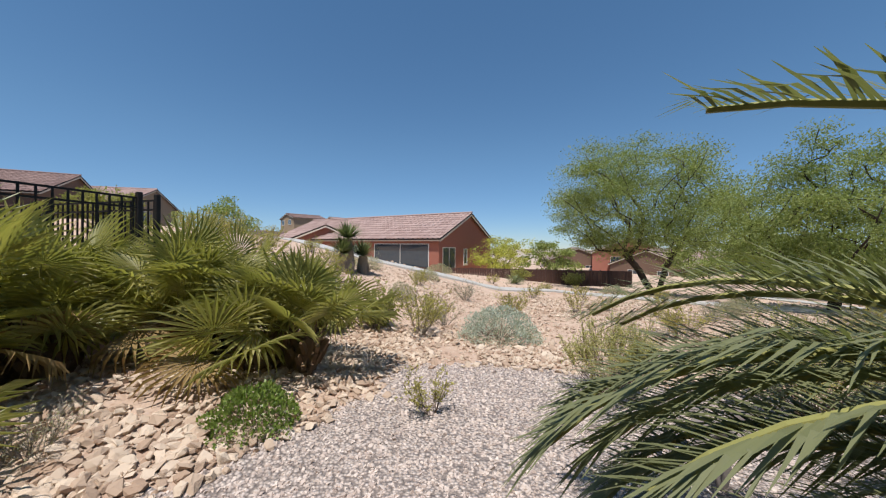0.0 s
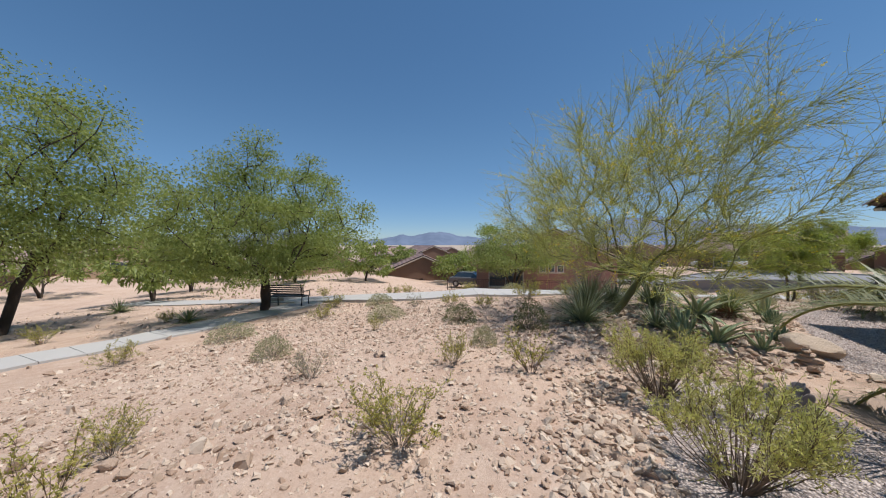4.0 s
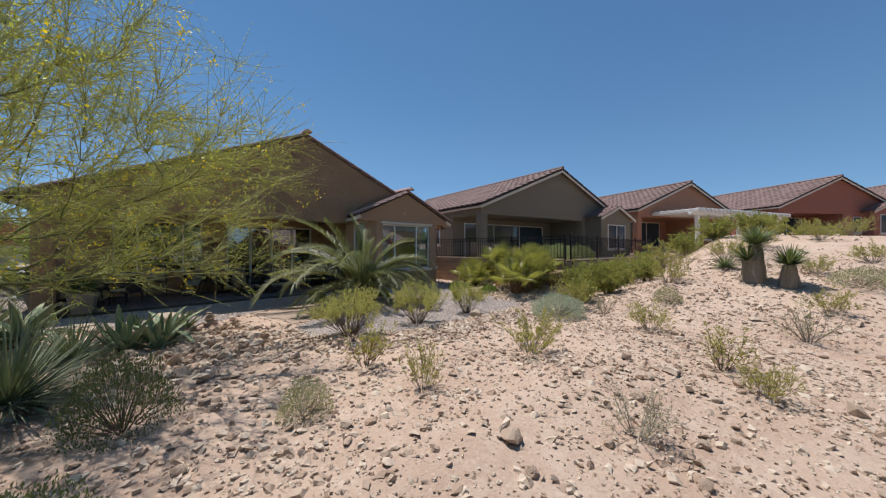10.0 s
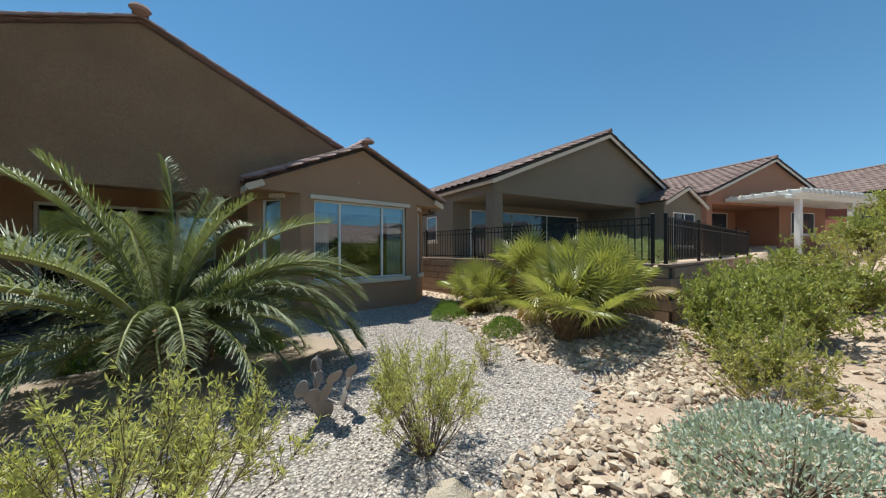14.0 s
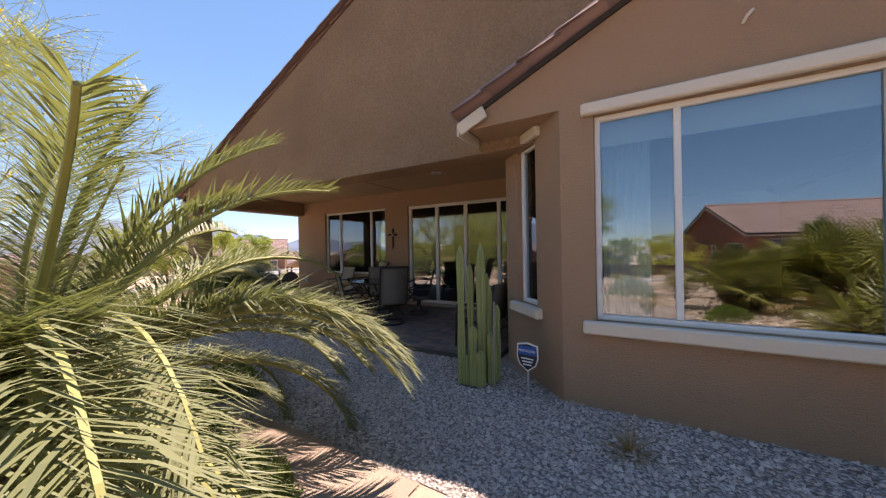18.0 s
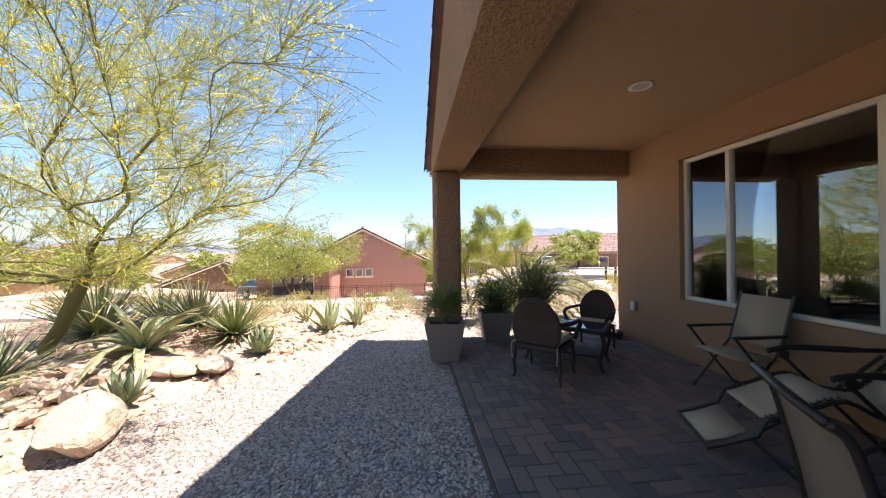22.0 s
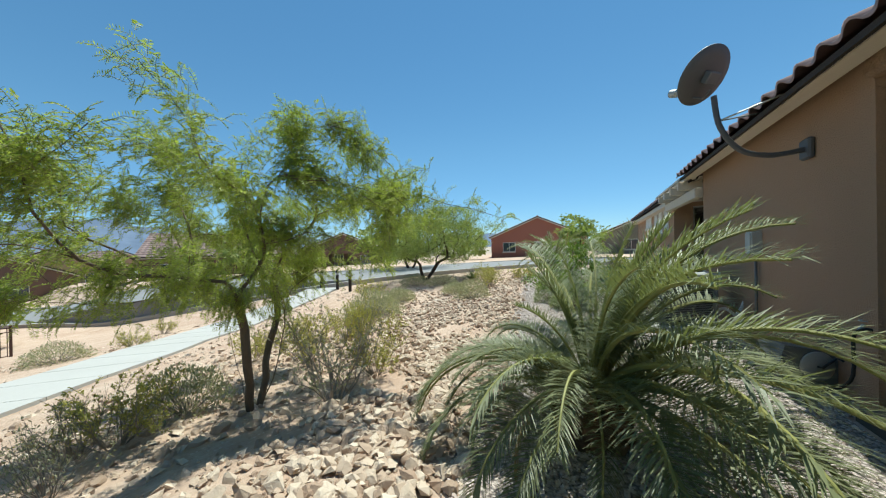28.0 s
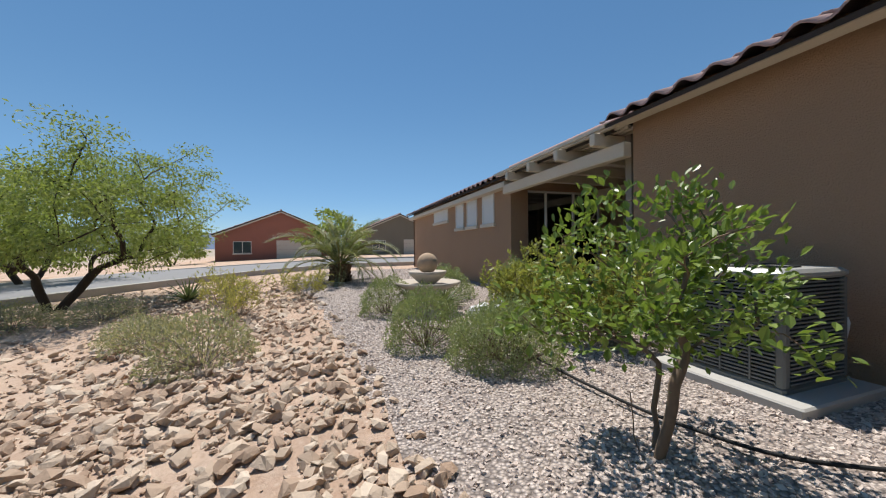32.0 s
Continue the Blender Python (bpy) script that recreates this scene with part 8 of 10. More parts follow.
# front of the bay: cactus cluster, sign, dark stand
CACTUS = surface("yellow_green_cactus", (0.25, 0.29, 0.09), (0.34, 0.32, 0.15), 0.75, 5, 40, 0.5, 0.2, 90, 0.004)
cactus = thing("columnar_cactus", "cluster of ribbed yellow-green columnar cacti by the wall", "cactus", pose(-1.12, 0.02, -0.02))
cr = random.Random(3)
for k, (across, back_by, h, thick) in enumerate(((-0.19, 0, 1.42, 0.042), (-0.06, 0.1, 1.22, 0.038), (0.03, 0, 1.44, 0.05), (0.11, 0.05, 1.12, 0.04), (0.16, 0.1, 0.98, 0.035), (0.21, 0.02, 0.78, 0.038), (-0.09, -0.08, 0.6, 0.045), (0.1, -0.08, 0.52, 0.04), (-0.02, -0.1, 0.35, 0.05), (0.14, -0.04, 0.4, 0.05), (-0.16, -0.03, 0.3, 0.042))):
    x, y = across * 0.73 - back_by * 0.68, across * 0.68 + back_by * 0.73
    g, ribs, rows = Geo(), 10, 14
    for r in range(rows + 1):
        u = r / rows
        rad = thick * (0.92 + 0.1 * math.sin(u * 9 + k)) * math.sqrt(max(0.02, 1 - max(0, u - 0.9) ** 2 * 95))
        for i in range(ribs * 2):
            a = math.pi * i / ribs
            q = rad * (1.0 if i % 2 == 0 else 0.74)
            g.v.append((x + q * math.cos(a) + 0.03 * u * cr.uniform(-0.05, 0.05), y + q * math.sin(a), h * u))
    m2 = ribs * 2
    for r in range(rows):
        for i in range(m2):
            g.f.append((r * m2 + i, r * m2 + (i + 1) % m2, (r + 1) * m2 + (i + 1) % m2, (r + 1) * m2 + i))
    g.f.append(tuple(range(rows * m2, (rows + 1) * m2)))
    part("column", g, CACTUS, cactus)
part("stake", Geo().tube([(0.2, -0.08, 0), (0.2, -0.07, 0.85)], 0.012, 6), TWIG_PALE, cactus, "thin wooden support stake")
SIGN_BLUE = surface("blue_sign_paint", (0.03, 0.1, 0.33), None, 0.4, wear_shade=0.1, bump=0.0)
SIGN_DARK = surface("dark_sign_paint", (0.03, 0.035, 0.045), None, 0.4, wear_shade=0.1, bump=0.0)
sign = thing("yard_sign", "shield-shaped yard sign with a blue band reading PROTECTED", "sign", pose(-0.58, -0.08, -0.02, 0, 0, -8))


def shield(s):
    top = [(-0.1, 0.12), (0.0, 0.14), (0.1, 0.12)]
    low = [(0.105, 0.0), (0.08, -0.07), (0.0, -0.13), (-0.08, -0.07), (-0.105, 0.0)]
    return [(x * s, 0.36 + z * s) for x, z in top + low]


def upright(outline, y0, y1):
    return Geo().prism([(x, z) for x, z in outline], y0, y1).moved(Matrix.Rotation(radians(90), 4, "X") @ Matrix.Scale(-1, 4, (0, 0, 1)))


part("stake", Geo().box((-0.008, -0.004, 0), (0.008, 0.012, 0.42)), PALE_METAL, sign)
part("border", upright(shield(1.0), -0.012, 0.0), WHITE_PAINT, sign, "white shield border")
part("lower_panel", upright(shield(0.9), -0.015, -0.013), SIGN_DARK, sign, "dark blue-black lower panel")
part("upper_band", Geo().box((-0.086, -0.019, 0.385), (0.086, -0.016, 0.465)), SIGN_BLUE, sign, "blue band")
for k, w in enumerate((0.06, 0.05, 0.04)):
    part("text_bar", Geo().box((-w, -0.019, 0.345 - k * 0.028), (w, -0.016, 0.357 - k * 0.028)), WHITE_PAINT, sign)
fc = bpy.data.curves.new("lettering", "FONT")
fc.body, fc.size, fc.align_x, fc.extrude = "PROTECTED", 0.03, "CENTER", 0.0008
fc.materials.append(WHITE_PAINT)
let = new("lettering", fc)
let.parent = sign
let.matrix_local = pose(0, -0.021, 0.412, 90)


def lounge_chair(label, m):
    c = thing("lounge_chair", label, "lounge chair", m, "lounge chairs by the end wall")
    prof = smooth_line([(0.28, 0.36), (0.15, 0.39), (0.0, 0.36), (-0.17, 0.34), (-0.22, 0.45), (-0.25, 0.65), (-0.29, 0.86)], 4)
    part("sling", sheet_along(prof, -0.27, 0.27, 0.008), SLING, c, "dark woven sling", True)
    for s in (-1, 1):
        part("side_rail", Geo().tube([(s * 0.285, y, z) for y, z in prof], 0.016, 6), DARK_METAL, c, smooth=True)
        part("arm_frame", Geo().tube(smooth_line([(s * 0.31, -0.27, 0.02), (s * 0.31, -0.27, 0.4), (s * 0.31, -0.22, 0.56), (s * 0.31, 0.16, 0.58), (s * 0.31, 0.25, 0.52), (s * 0.31, 0.27, 0.02)], 4), 0.018, 6), DARK_METAL, c, smooth=True)
    part("cross_bar", Geo().tube([(-0.31, 0.25, 0.3), (0.31, 0.25, 0.3)], 0.014, 6), DARK_METAL, c)
    part("cross_bar", Geo().tube([(-0.31, -0.26, 0.24), (0.31, -0.26, 0.24)], 0.014, 6), DARK_METAL, c)
    return c


lounge = lounge_chair("low dark sling lounge chair by the end wall", pose(-1.53, 1.1, PF, 0, 0, 86))
copy_thing(lounge, pose(-1.53, 1.9, PF, 0, 0, 92))
ENAMEL = surface("black_enamel", (0.02, 0.02, 0.021), (0.035, 0.033, 0.033), 0.3, 4, 60, 0.3, 0.03, 120, 0.001, spec=0.5)
grill = thing("barbecue_grill", "black barbecue grill with domed lid against the wall", "grill", pose(-1.5, 2.85, PF, 0, 0, 90))
part("cart", Geo().box((-0.3, -0.24, 0.1), (0.3, 0.24, 0.66), bevel=0.015), ENAMEL, grill)
part("firebox", Geo().box((-0.33, -0.27, 0.66), (0.33, 0.27, 0.86), bevel=0.03), ENAMEL, grill)
part("lid", Geo().prism([(-0.26, 0.87), (0.26, 0.87), (0.25, 1.0), (0.15, 1.1), (0.0, 1.14), (-0.15, 1.1), (-0.25, 1.0)], -0.33, 0.33).moved(Matrix.Rotation(radians(90), 4, "Z") @ Matrix.Rotation(radians(90), 4, "X")), ENAMEL, grill, "domed black lid")
part("lid_handle", Geo().tube([(-0.2, 0.27, 0.95), (-0.2, 0.32, 0.96), (0.2, 0.32, 0.96), (0.2, 0.27, 0.95)], 0.012, 6), PALE_METAL, grill, "steel bar handle")
for sx in (-1, 1):
    part("side_shelf", Geo().box((sx * 0.48 - 0.14, -0.22, 0.82), (sx * 0.48 + 0.14, 0.22, 0.85), bevel=0.008), PALE_METAL, grill, "pale metal side shelf")
    for sy in (-1, 1):
        part("caster", Geo().lathe([(0.01, -0.02), (0.045, -0.015), (0.045, 0.015), (0.01, 0.02)], 14).moved(Matrix.Translation((sx * 0.26, sy * 0.2, 0.047)) @ Matrix.Rotation(radians(90), 4, "Y")), RUBBER, grill)
        part("caster_stem", Geo().tube([(sx * 0.26, sy * 0.2, 0.05), (sx * 0.26, sy * 0.2, 0.11)], 0.028, 6), DARK_METAL, grill)
for k in range(3):
    part("knob", Geo().lathe([(0.028, 0.0), (0.03, 0.02), (0.02, 0.035)], 12).moved(Matrix.Translation((-0.18 + 0.18 * k, 0.27, 0.77)) @ Matrix.Rotation(radians(-90), 4, "X")), PALE_METAL, grill)


def rock_form(seed, cuts=2):
    bm = bmesh.new()
    bmesh.ops.create_icosphere(bm, subdivisions=cuts, radius=0.5)
    rng = random.Random(seed)
    planes = [(Vector((rng.gauss(0, 1), rng.gauss(0, 1), rng.gauss(0, 0.7))).normalized(), rng.uniform(0.27, 0.42)) for _ in range(9)]
    for v in bm.verts:
        p = v.co.copy()
        for nrm, dist in planes:
            d = p.dot(nrm)
            if d > dist:
                p -= nrm * (d - dist)
        p += Vector((noise.noise(p * 3 + Vector((seed, 0, 0))), noise.noise(p * 3 + Vector((0, seed, 0))), noise.noise(p * 3 + Vector((0, 0, seed))))) * 0.05
        v.co = p
    for f in bm.faces:
        f.smooth = False
    me = bpy.data.meshes.new("rock")
    bm.to_mesh(me)
    bm.free()
    return me


# ---- plants in pots, prickly pears ----
def stock_copy(kind, x, y, z, h, w, label, k=0, rz=0):
    src = KINDS[kind][k]
    unit_h = {"dark": 0.8, "mass": 1.0, "round": 1.02}[kind]
    ob = copy_thing(src, pose(0, 0, 0))
    ob.matrix_basis = pose(x, y, z, 0, 0, rz) @ Matrix.Diagonal((w / 2.1, w / 2.1, h / unit_h, 1))
    tagged(ob, label, "shrub", "potted plants")
    return ob


def potted_shoots(x, y, z, h, r, stems, rows, leaf_len, start, mat, seed, label, spread=1.0):
    """Stems that fan out from a short trunk, lined with narrow leaves from start to tip."""
    rng = np.random.RandomState(seed)
    ob = thing("shrub", label, "shrub", pose(x, y, z), "potted plants")
    lines, base, way = [], [], []
    for i in range(stems):
        a, q = i * 2.4 + rng.uniform(-0.3, 0.3), math.sqrt((i + 0.5) / stems)
        top = Vector((math.cos(a) * r * q, math.sin(a) * r * q, h * (0.42 + 0.58 * math.sqrt(max(0.0, 1 - q * q))) * rng.uniform(0.85, 1.06)))
        mid = Vector((top.x * 0.45 * spread, top.y * 0.45 * spread, top.z * 0.52)) + Vector(rng.normal(0, 0.015, 3))
        pts = smooth_line([(top.x * 0.06, top.y * 0.06, -0.02), (top.x * 0.14, top.y * 0.14, h * 0.14), tuple(mid), tuple(top)], 3)
        lines.append(([Vector(p) for p in pts], [0.011 - 0.0085 * k / (len(pts) - 1) for k in range(len(pts))]))
        end = (top - mid).normalized()
        for j in range(rows):
            u = start + (1 - start) * (j + rng.uniform(0, 1)) / rows
            w = u * (len(pts) - 1.001)
            k = int(w)
            p = Vector(pts[k]).lerp(Vector(pts[k + 1]), w - k)
            twig = Vector(rng.normal(0, 1, 3)) * 0.035 * (r / 0.35)
            for _ in range(3):
                base.append(p + twig * rng.uniform(0.3, 1.6))
                way.append(end * 0.75 + Vector(rng.normal(size=3)) * 0.55 + twig * 6)
    base, way = np.array(base), np.array(way)
    L = rng.uniform(0.7, 1.2, len(base)) * leaf_len
    V, F = blades(base, way, L, L * 0.26, rng)
    part("stem_mass", stems_geo(lines, 5), TWIG, ob)
    part("foliage", array_mesh("foliage", V, F, mat), None, ob)
    return ob


def thin_fan(seed):
    """A small palm fan of narrow separate blades, of unit radius: x outward, z up."""
    rng = np.random.RandomState(seed)
    g = Geo()
    for i in range(20):
        a = math.radians(-125 + 250 * (i + 0.5) / 20)
        d, sd = Vector((math.cos(a), math.sin(a), 0.1 * math.cos(a))), Vector((-math.sin(a), math.cos(a), 0))
        ln = (0.7 + 0.32 * math.cos(a / 2.2)) * rng.uniform(0.85, 1.08)
        k = len(g.v)
        for u, w, dz in ((0.02, 0.005, 0), (0.45, 0.019, 0.0), (0.8, 0.012, -0.03), (1.0, 0.0015, -0.09 * rng.uniform(0.4, 1.6))):
            c = d * (ln * u) + Vector((0, 0, dz))
            g.v += [tuple(c - sd * w + Vector((0, 0, w * 0.5))), tuple(c), tuple(c + sd * w + Vector((0, 0, w * 0.5)))]
        for q in range(3):
            b0 = k + 3 * q
            g.f += [(b0, b0 + 1, b0 + 4, b0 + 3), (b0 + 1, b0 + 2, b0 + 5, b0 + 4)]
    return g.mesh("fan", LEAF_POT)


LEAF_POT = leaf_mat("potted_palm_leaf", (0.075, 0.115, 0.04), (0.2, 0.25, 0.09), 0.28, 0.4, 0.4)
potted_shoots(POTS[1][0], POTS[1][1], PF + POTS[1][2] - 0.06, 0.5, 0.36, 44, 16, 0.075, 0.22, LEAF_POT, 301, "dark green shrub with upright leafy shoots in the planter")
potted_shoots(POTS[2][0], POTS[2][1], PF + POTS[2][2] - 0.06, 0.84, 0.48, 95, 25, 0.04, 0.42, LEAF_DARK, 302, "rounded dark green shrub on a short branching trunk in the planter")
pot_palm = thing("potted_palm", "small fan palm with fine radiating green blades in the planter", "potted plant", pose(POTS[0][0], POTS[0][1], PF + POTS[0][2] - 0.06))
SMALL_FANS = [thin_fan(330 + k) for k in range(3)]
pr = random.Random(9)
part("crown_stem", Geo().tube([(0, 0, -0.02), (0.01, 0, 0.08), (0, 0.01, 0.14)], [0.05, 0.045, 0.03], 9), PALM_TRUNK, pot_palm)
for k in range(24):
    a, u = radians(k * 137.5), (k + 0.5) / 24
    rise = radians(84 - 72 * u)
    d = Vector((math.cos(rise) * math.cos(a), math.cos(rise) * math.sin(a), math.sin(rise)))
    ln = pr.uniform(0.14, 0.3)
    e = Vector((0, 0, 0.1)) + d * ln
    st = part("stalk", Geo().tube([(0, 0, 0.08), tuple(Vector((0, 0, 0.1)) + d * ln * 0.5), tuple(e)], [0.005, 0.004, 0.003], 4, False), LEAF_POT, pot_palm)
    sd = Vector((-math.sin(a), math.cos(a), 0))
    dn = (d + Vector((0, 0, -0.35 * u))).normalized()
    part("fan", SMALL_FANS[k % 3], None, st).matrix_local = Matrix.Translation(e) @ Matrix((dn, sd, dn.cross(sd))).transposed().to_4x4() @ pose(0, 0, 0, pr.uniform(-45, 45), pr.uniform(-15, 15)) @ Matrix.Scale(pr.uniform(0.2, 0.29), 4)
ob, zz = rosette(0.26, -0.6, 0.2, 110, LEAF_DRY, 78, "small dry straw-coloured grass tuft", "grass_tuft", 0.005, 0.4, 0.0, "grass")
ob.matrix_world = pose(0.26, -0.6, soil_z(0.26, -0.6))

PAD = surface("purple_grey_pad", (0.3, 0.225, 0.235), (0.25, 0.245, 0.2), 0.8, 4, 30, 0.7, 0.15, 60, 0.004)


def pad_mesh():
    g, n, k = Geo(), 18, 4
    for r in range(-k, k + 1):
        t = r / k * 1.45
        for i in range(n):
            a = 2 * math.pi * i / n
            s = math.cos(t)
            x, z = math.sin(a), 0.5 - 0.5 * math.cos(a)
            x *= 0.42 * (0.75 + 0.4 * z)
            g.v.append((x * s, 0.055 * math.sin(t), 0.5 + (z - 0.5) * s))
    for r in range(2 * k):
        for i in range(n):
            g.f.append((r * n + i, r * n + (i + 1) % n, (r + 1) * n + (i + 1) % n, (r + 1) * n + i))
    g.f += [tuple(reversed(range(n))), tuple(range(2 * k * n, (2 * k + 1) * n))]
    return g.mesh("pad", PAD, True)


PAD_MESH = pad_mesh()


def prickly_pear(x, y, height, seed):
    rng = random.Random(seed)
    ob = thing("prickly_pear", "low prickly pear with flat purple-grey pads", "cactus", pose(x, y, soil_z(x, y) - 0.03), "prickly pears")

    def add(m, size, depth):
        pd = part("pad", PAD_MESH, None, ob)
        pd.matrix_local = m @ Matrix.Scale(size, 4)
        if depth:
            for k in range(rng.choice((1, 2, 2))):
                u = rng.uniform(-0.7, 0.7)
                top = m @ pose(size * 0.33 * math.sin(u), 0, size * (0.5 + 0.44 * math.cos(u)), 0, math.degrees(u) * 0.8, rng.uniform(-70, 70))
                add(top @ pose(0, 0, 0, rng.uniform(-20, 20)), size * rng.uniform(0.75, 0.95), depth - 1)
    for k in range(3):
        a = k * 2.1 + rng.uniform(-0.3, 0.3)
        add(pose(0.12 * math.cos(a), 0.12 * math.sin(a), 0, 0, 0, math.degrees(a) + 90) @ pose(0, 0, 0, rng.uniform(0, 16)), height * 0.42, 2)


prickly_pear(-1.4, -4.3, 0.5, 1)
prickly_pear(-3.8, -4.35, 0.42, 2)

# ---- side yard ----
ac = thing("air_conditioner", "grey louvred air conditioning unit on a concrete pad", "air conditioner", pose(-9.26, 6.28, -0.01))
AX, AY, AH = 0.36, 0.375, 0.83
COIL = surface("dark_coil", (0.02, 0.02, 0.02), None, 0.6)
AC_GREY = surface("grey_painted_steel", (0.17, 0.175, 0.17), (0.12, 0.12, 0.115), 0.5, 4, 60, 0.3, 0.05, 120, 0.001)
part("coil", Geo().box((-AX + 0.02, -AY + 0.02, 0.04), (AX - 0.02, AY - 0.02, AH - 0.06)), COIL, ac, "dark finned coil inside")
part("base_pan", Geo().box((-AX, -AY, 0), (AX, AY, 0.06), bevel=0.015), AC_GREY, ac)
part("top_cover", Geo().box((-AX - 0.01, -AY - 0.01, AH - 0.07), (AX + 0.01, AY + 0.01, AH), bevel=0.025), PALE_METAL, ac, "light grey rounded top cover")
part("fan_grille", ring(0.26, AH + 0.006, 0.006, 32).tube([(-0.26, 0, AH + 0.006), (0.26, 0, AH + 0.006)], 0.005, 5).tube([(0, -0.26, AH + 0.006), (0, 0.26, AH + 0.006)], 0.005, 5), COIL, ac)
for sx in (-1, 1):
    for sy in (-1, 1):
        part("corner_post", Geo().box((sx * (AX - 0.03) - 0.03, sy * (AY - 0.03) - 0.03, 0.05), (sx * (AX - 0.03) + 0.03, sy * (AY - 0.03) + 0.03, AH - 0.06), bevel=0.012), AC_GREY, ac)
lx = Geo().box((-AX + 0.05, -0.006, 0), (AX - 0.05, 0.01, 0.012)).mesh("louvre", AC_GREY)
ly = Geo().box((-0.006, -AY + 0.05, 0), (0.01, AY - 0.05, 0.012)).mesh("louvre", AC_GREY)
for k in range(26):
    z = 0.075 + k * 0.0265
    part("louvre", lx, None, ac).matrix_local = pose(0, -AY, z)
    part("louvre", ly, None, ac).matrix_local = pose(-AX, 0, z)
    part("louvre", ly, None, ac).matrix_local = pose(AX, 0, z)
for k in range(1, 4):
    part("guard_bar", Geo().box((-AX - 0.012, -AY + k * 2 * AY / 4 - 0.005, 0.06), (-AX - 0.004, -AY + k * 2 * AY / 4 + 0.005, AH - 0.07)), AC_GREY, ac)
part("label_plate", Geo().box((-AX - 0.012, -AY + 0.03, 0.56), (-AX - 0.002, -AY + 0.09, 0.7)), WHITE_PAINT, ac, "small white rating label")
part("refrigerant_pipe", Geo().tube(smooth_line([(AX - 0.02, -0.2, 0.25), (AX + 0.12, -0.22, 0.3), (AX + 0.24, -0.24, 0.22), (AX + 0.34, -0.25, 0.45)], 4), 0.022, 7), WHITE_PAINT, ac, "insulated pale pipe", True)
pad_ob = thing("concrete_pad", "concrete pad with brick edging under the air conditioner", "pad", pose(-9.28, 6.25, -0.1))
part("slab", Geo().box((-0.48, -0.5, 0), (0.48, 0.5, 0.11), bevel=0.012), CONCRETE, pad_ob)
edge = Geo().box((0, 0, 0), (0.2, 0.09, 0.07), bevel=0.008).mesh("brick", BLOCK)
for k in range(5):
    part("brick", edge, None, pad_ob).matrix_local = pose(-0.5 + k * 0.205, -0.6, -0.03)
    part("brick", edge, None, pad_ob).matrix_local = pose(-0.49, -0.5 + k * 0.205, -0.03, 0, 0, 90)

elec = thing("electrical_box", "grey electrical disconnect box with conduit on the wall", "electrical box", pose(-8.59, 5.45, 1.24))
part("box", Geo().box((-0.11, -0.09, -0.14), (0, 0.09, 0.16), bevel=0.008), PALE_METAL, elec)
part("cover", Geo().box((-0.122, -0.08, -0.12), (-0.11, 0.08, 0.14), bevel=0.004), PALE_METAL, elec)
part("conduit", Geo().tube([(-0.04, 0, -0.14), (-0.04, 0, -0.85), (-0.04, 0.08, -1.0)], 0.016, 7), GREY_METAL, elec, smooth=True)
bx = thing("outlet_box", "white outdoor outlet box on the stucco wall", "outlet", pose(-8.59, 7.0, 0.68))
part("box", Geo().box((-0.06, -0.05, -0.08), (0, 0.05, 0.08), bevel=0.01), WHITE_PAINT, bx)
part("lid", Geo().box((-0.07, -0.042, -0.068), (-0.06, 0.042, 0.068), bevel=0.004), WHITE_PAINT, bx)

reel = thing("hose_reel", "grey plastic hose reel box on the gravel", "hose reel", pose(-8.8, 4.05, 0.0, 0, 0, 12))
part("housing", Geo().prism([(-0.24, 0.0), (0.2, 0.0), (0.24, 0.1), (0.14, 0.3), (-0.2, 0.34), (-0.26, 0.12)], -0.16, 0.16).moved(Matrix.Rotation(radians(90), 4, "X")), AC_GREY, reel)
part("drum", Geo().lathe([(0.12, -0.19), (0.13, -0.18), (0.05, -0.16), (0.05, 0.16), (0.13, 0.18), (0.12, 0.19)], 20).moved(Matrix.Translation((0.02, 0, 0.17)) @ Matrix.Rotation(radians(90), 4, "X")), PALE_METAL, reel, smooth=True)
part("crank", Geo().tube([(0.02, -0.19, 0.17), (0.02, -0.23, 0.17), (0.12, -0.23, 0.26), (0.12, -0.29, 0.26)], 0.01, 6), DARK_METAL, reel)
hose = thing("garden_hose", "black garden hose from the wall tap to the reel", "hose", data=Geo().tube(smooth_line([(-8.6, 3.42, 0.6), (-8.72, 3.45, 0.56), (-8.74, 3.46, 0.2), (-8.9, 3.6, 0.04), (-9.15, 3.75, 0.03), (-9.2, 4.0, 0.03), (-9.0, 4.05, 0.14)], 6), 0.012, 7).mesh("garden_hose", RUBBER, True))
tap = thing("wall_tap", "brass hose tap on the stucco wall", "tap", pose(-8.59, 3.5, 0.62))
part("spout", Geo().tube([(0, 0, 0), (-0.06, 0, 0), (-0.08, 0, -0.04)], 0.014, 7), PALE_METAL, tap)
part("handle", ring(0.03, 0.0, 0.006, 12).moved(Matrix.Translation((-0.05, 0, 0.035))), PALE_METAL, tap)
drip = thing("drip_line", "black drip irrigation line lying on the gravel", "hose", data=Geo().tube([(x, y, soil_z(x, y) + 0.045) for x, y in smooth_line([(-8.9, 4.9), (-9.9, 5.25), (-10.45, 5.7), (-10.65, 6.6), (-10.8, 7.6), (-11.35, 8.6), (-11.6, 9.6)], 8)], 0.011, 6).mesh("drip_line", RUBBER, True))

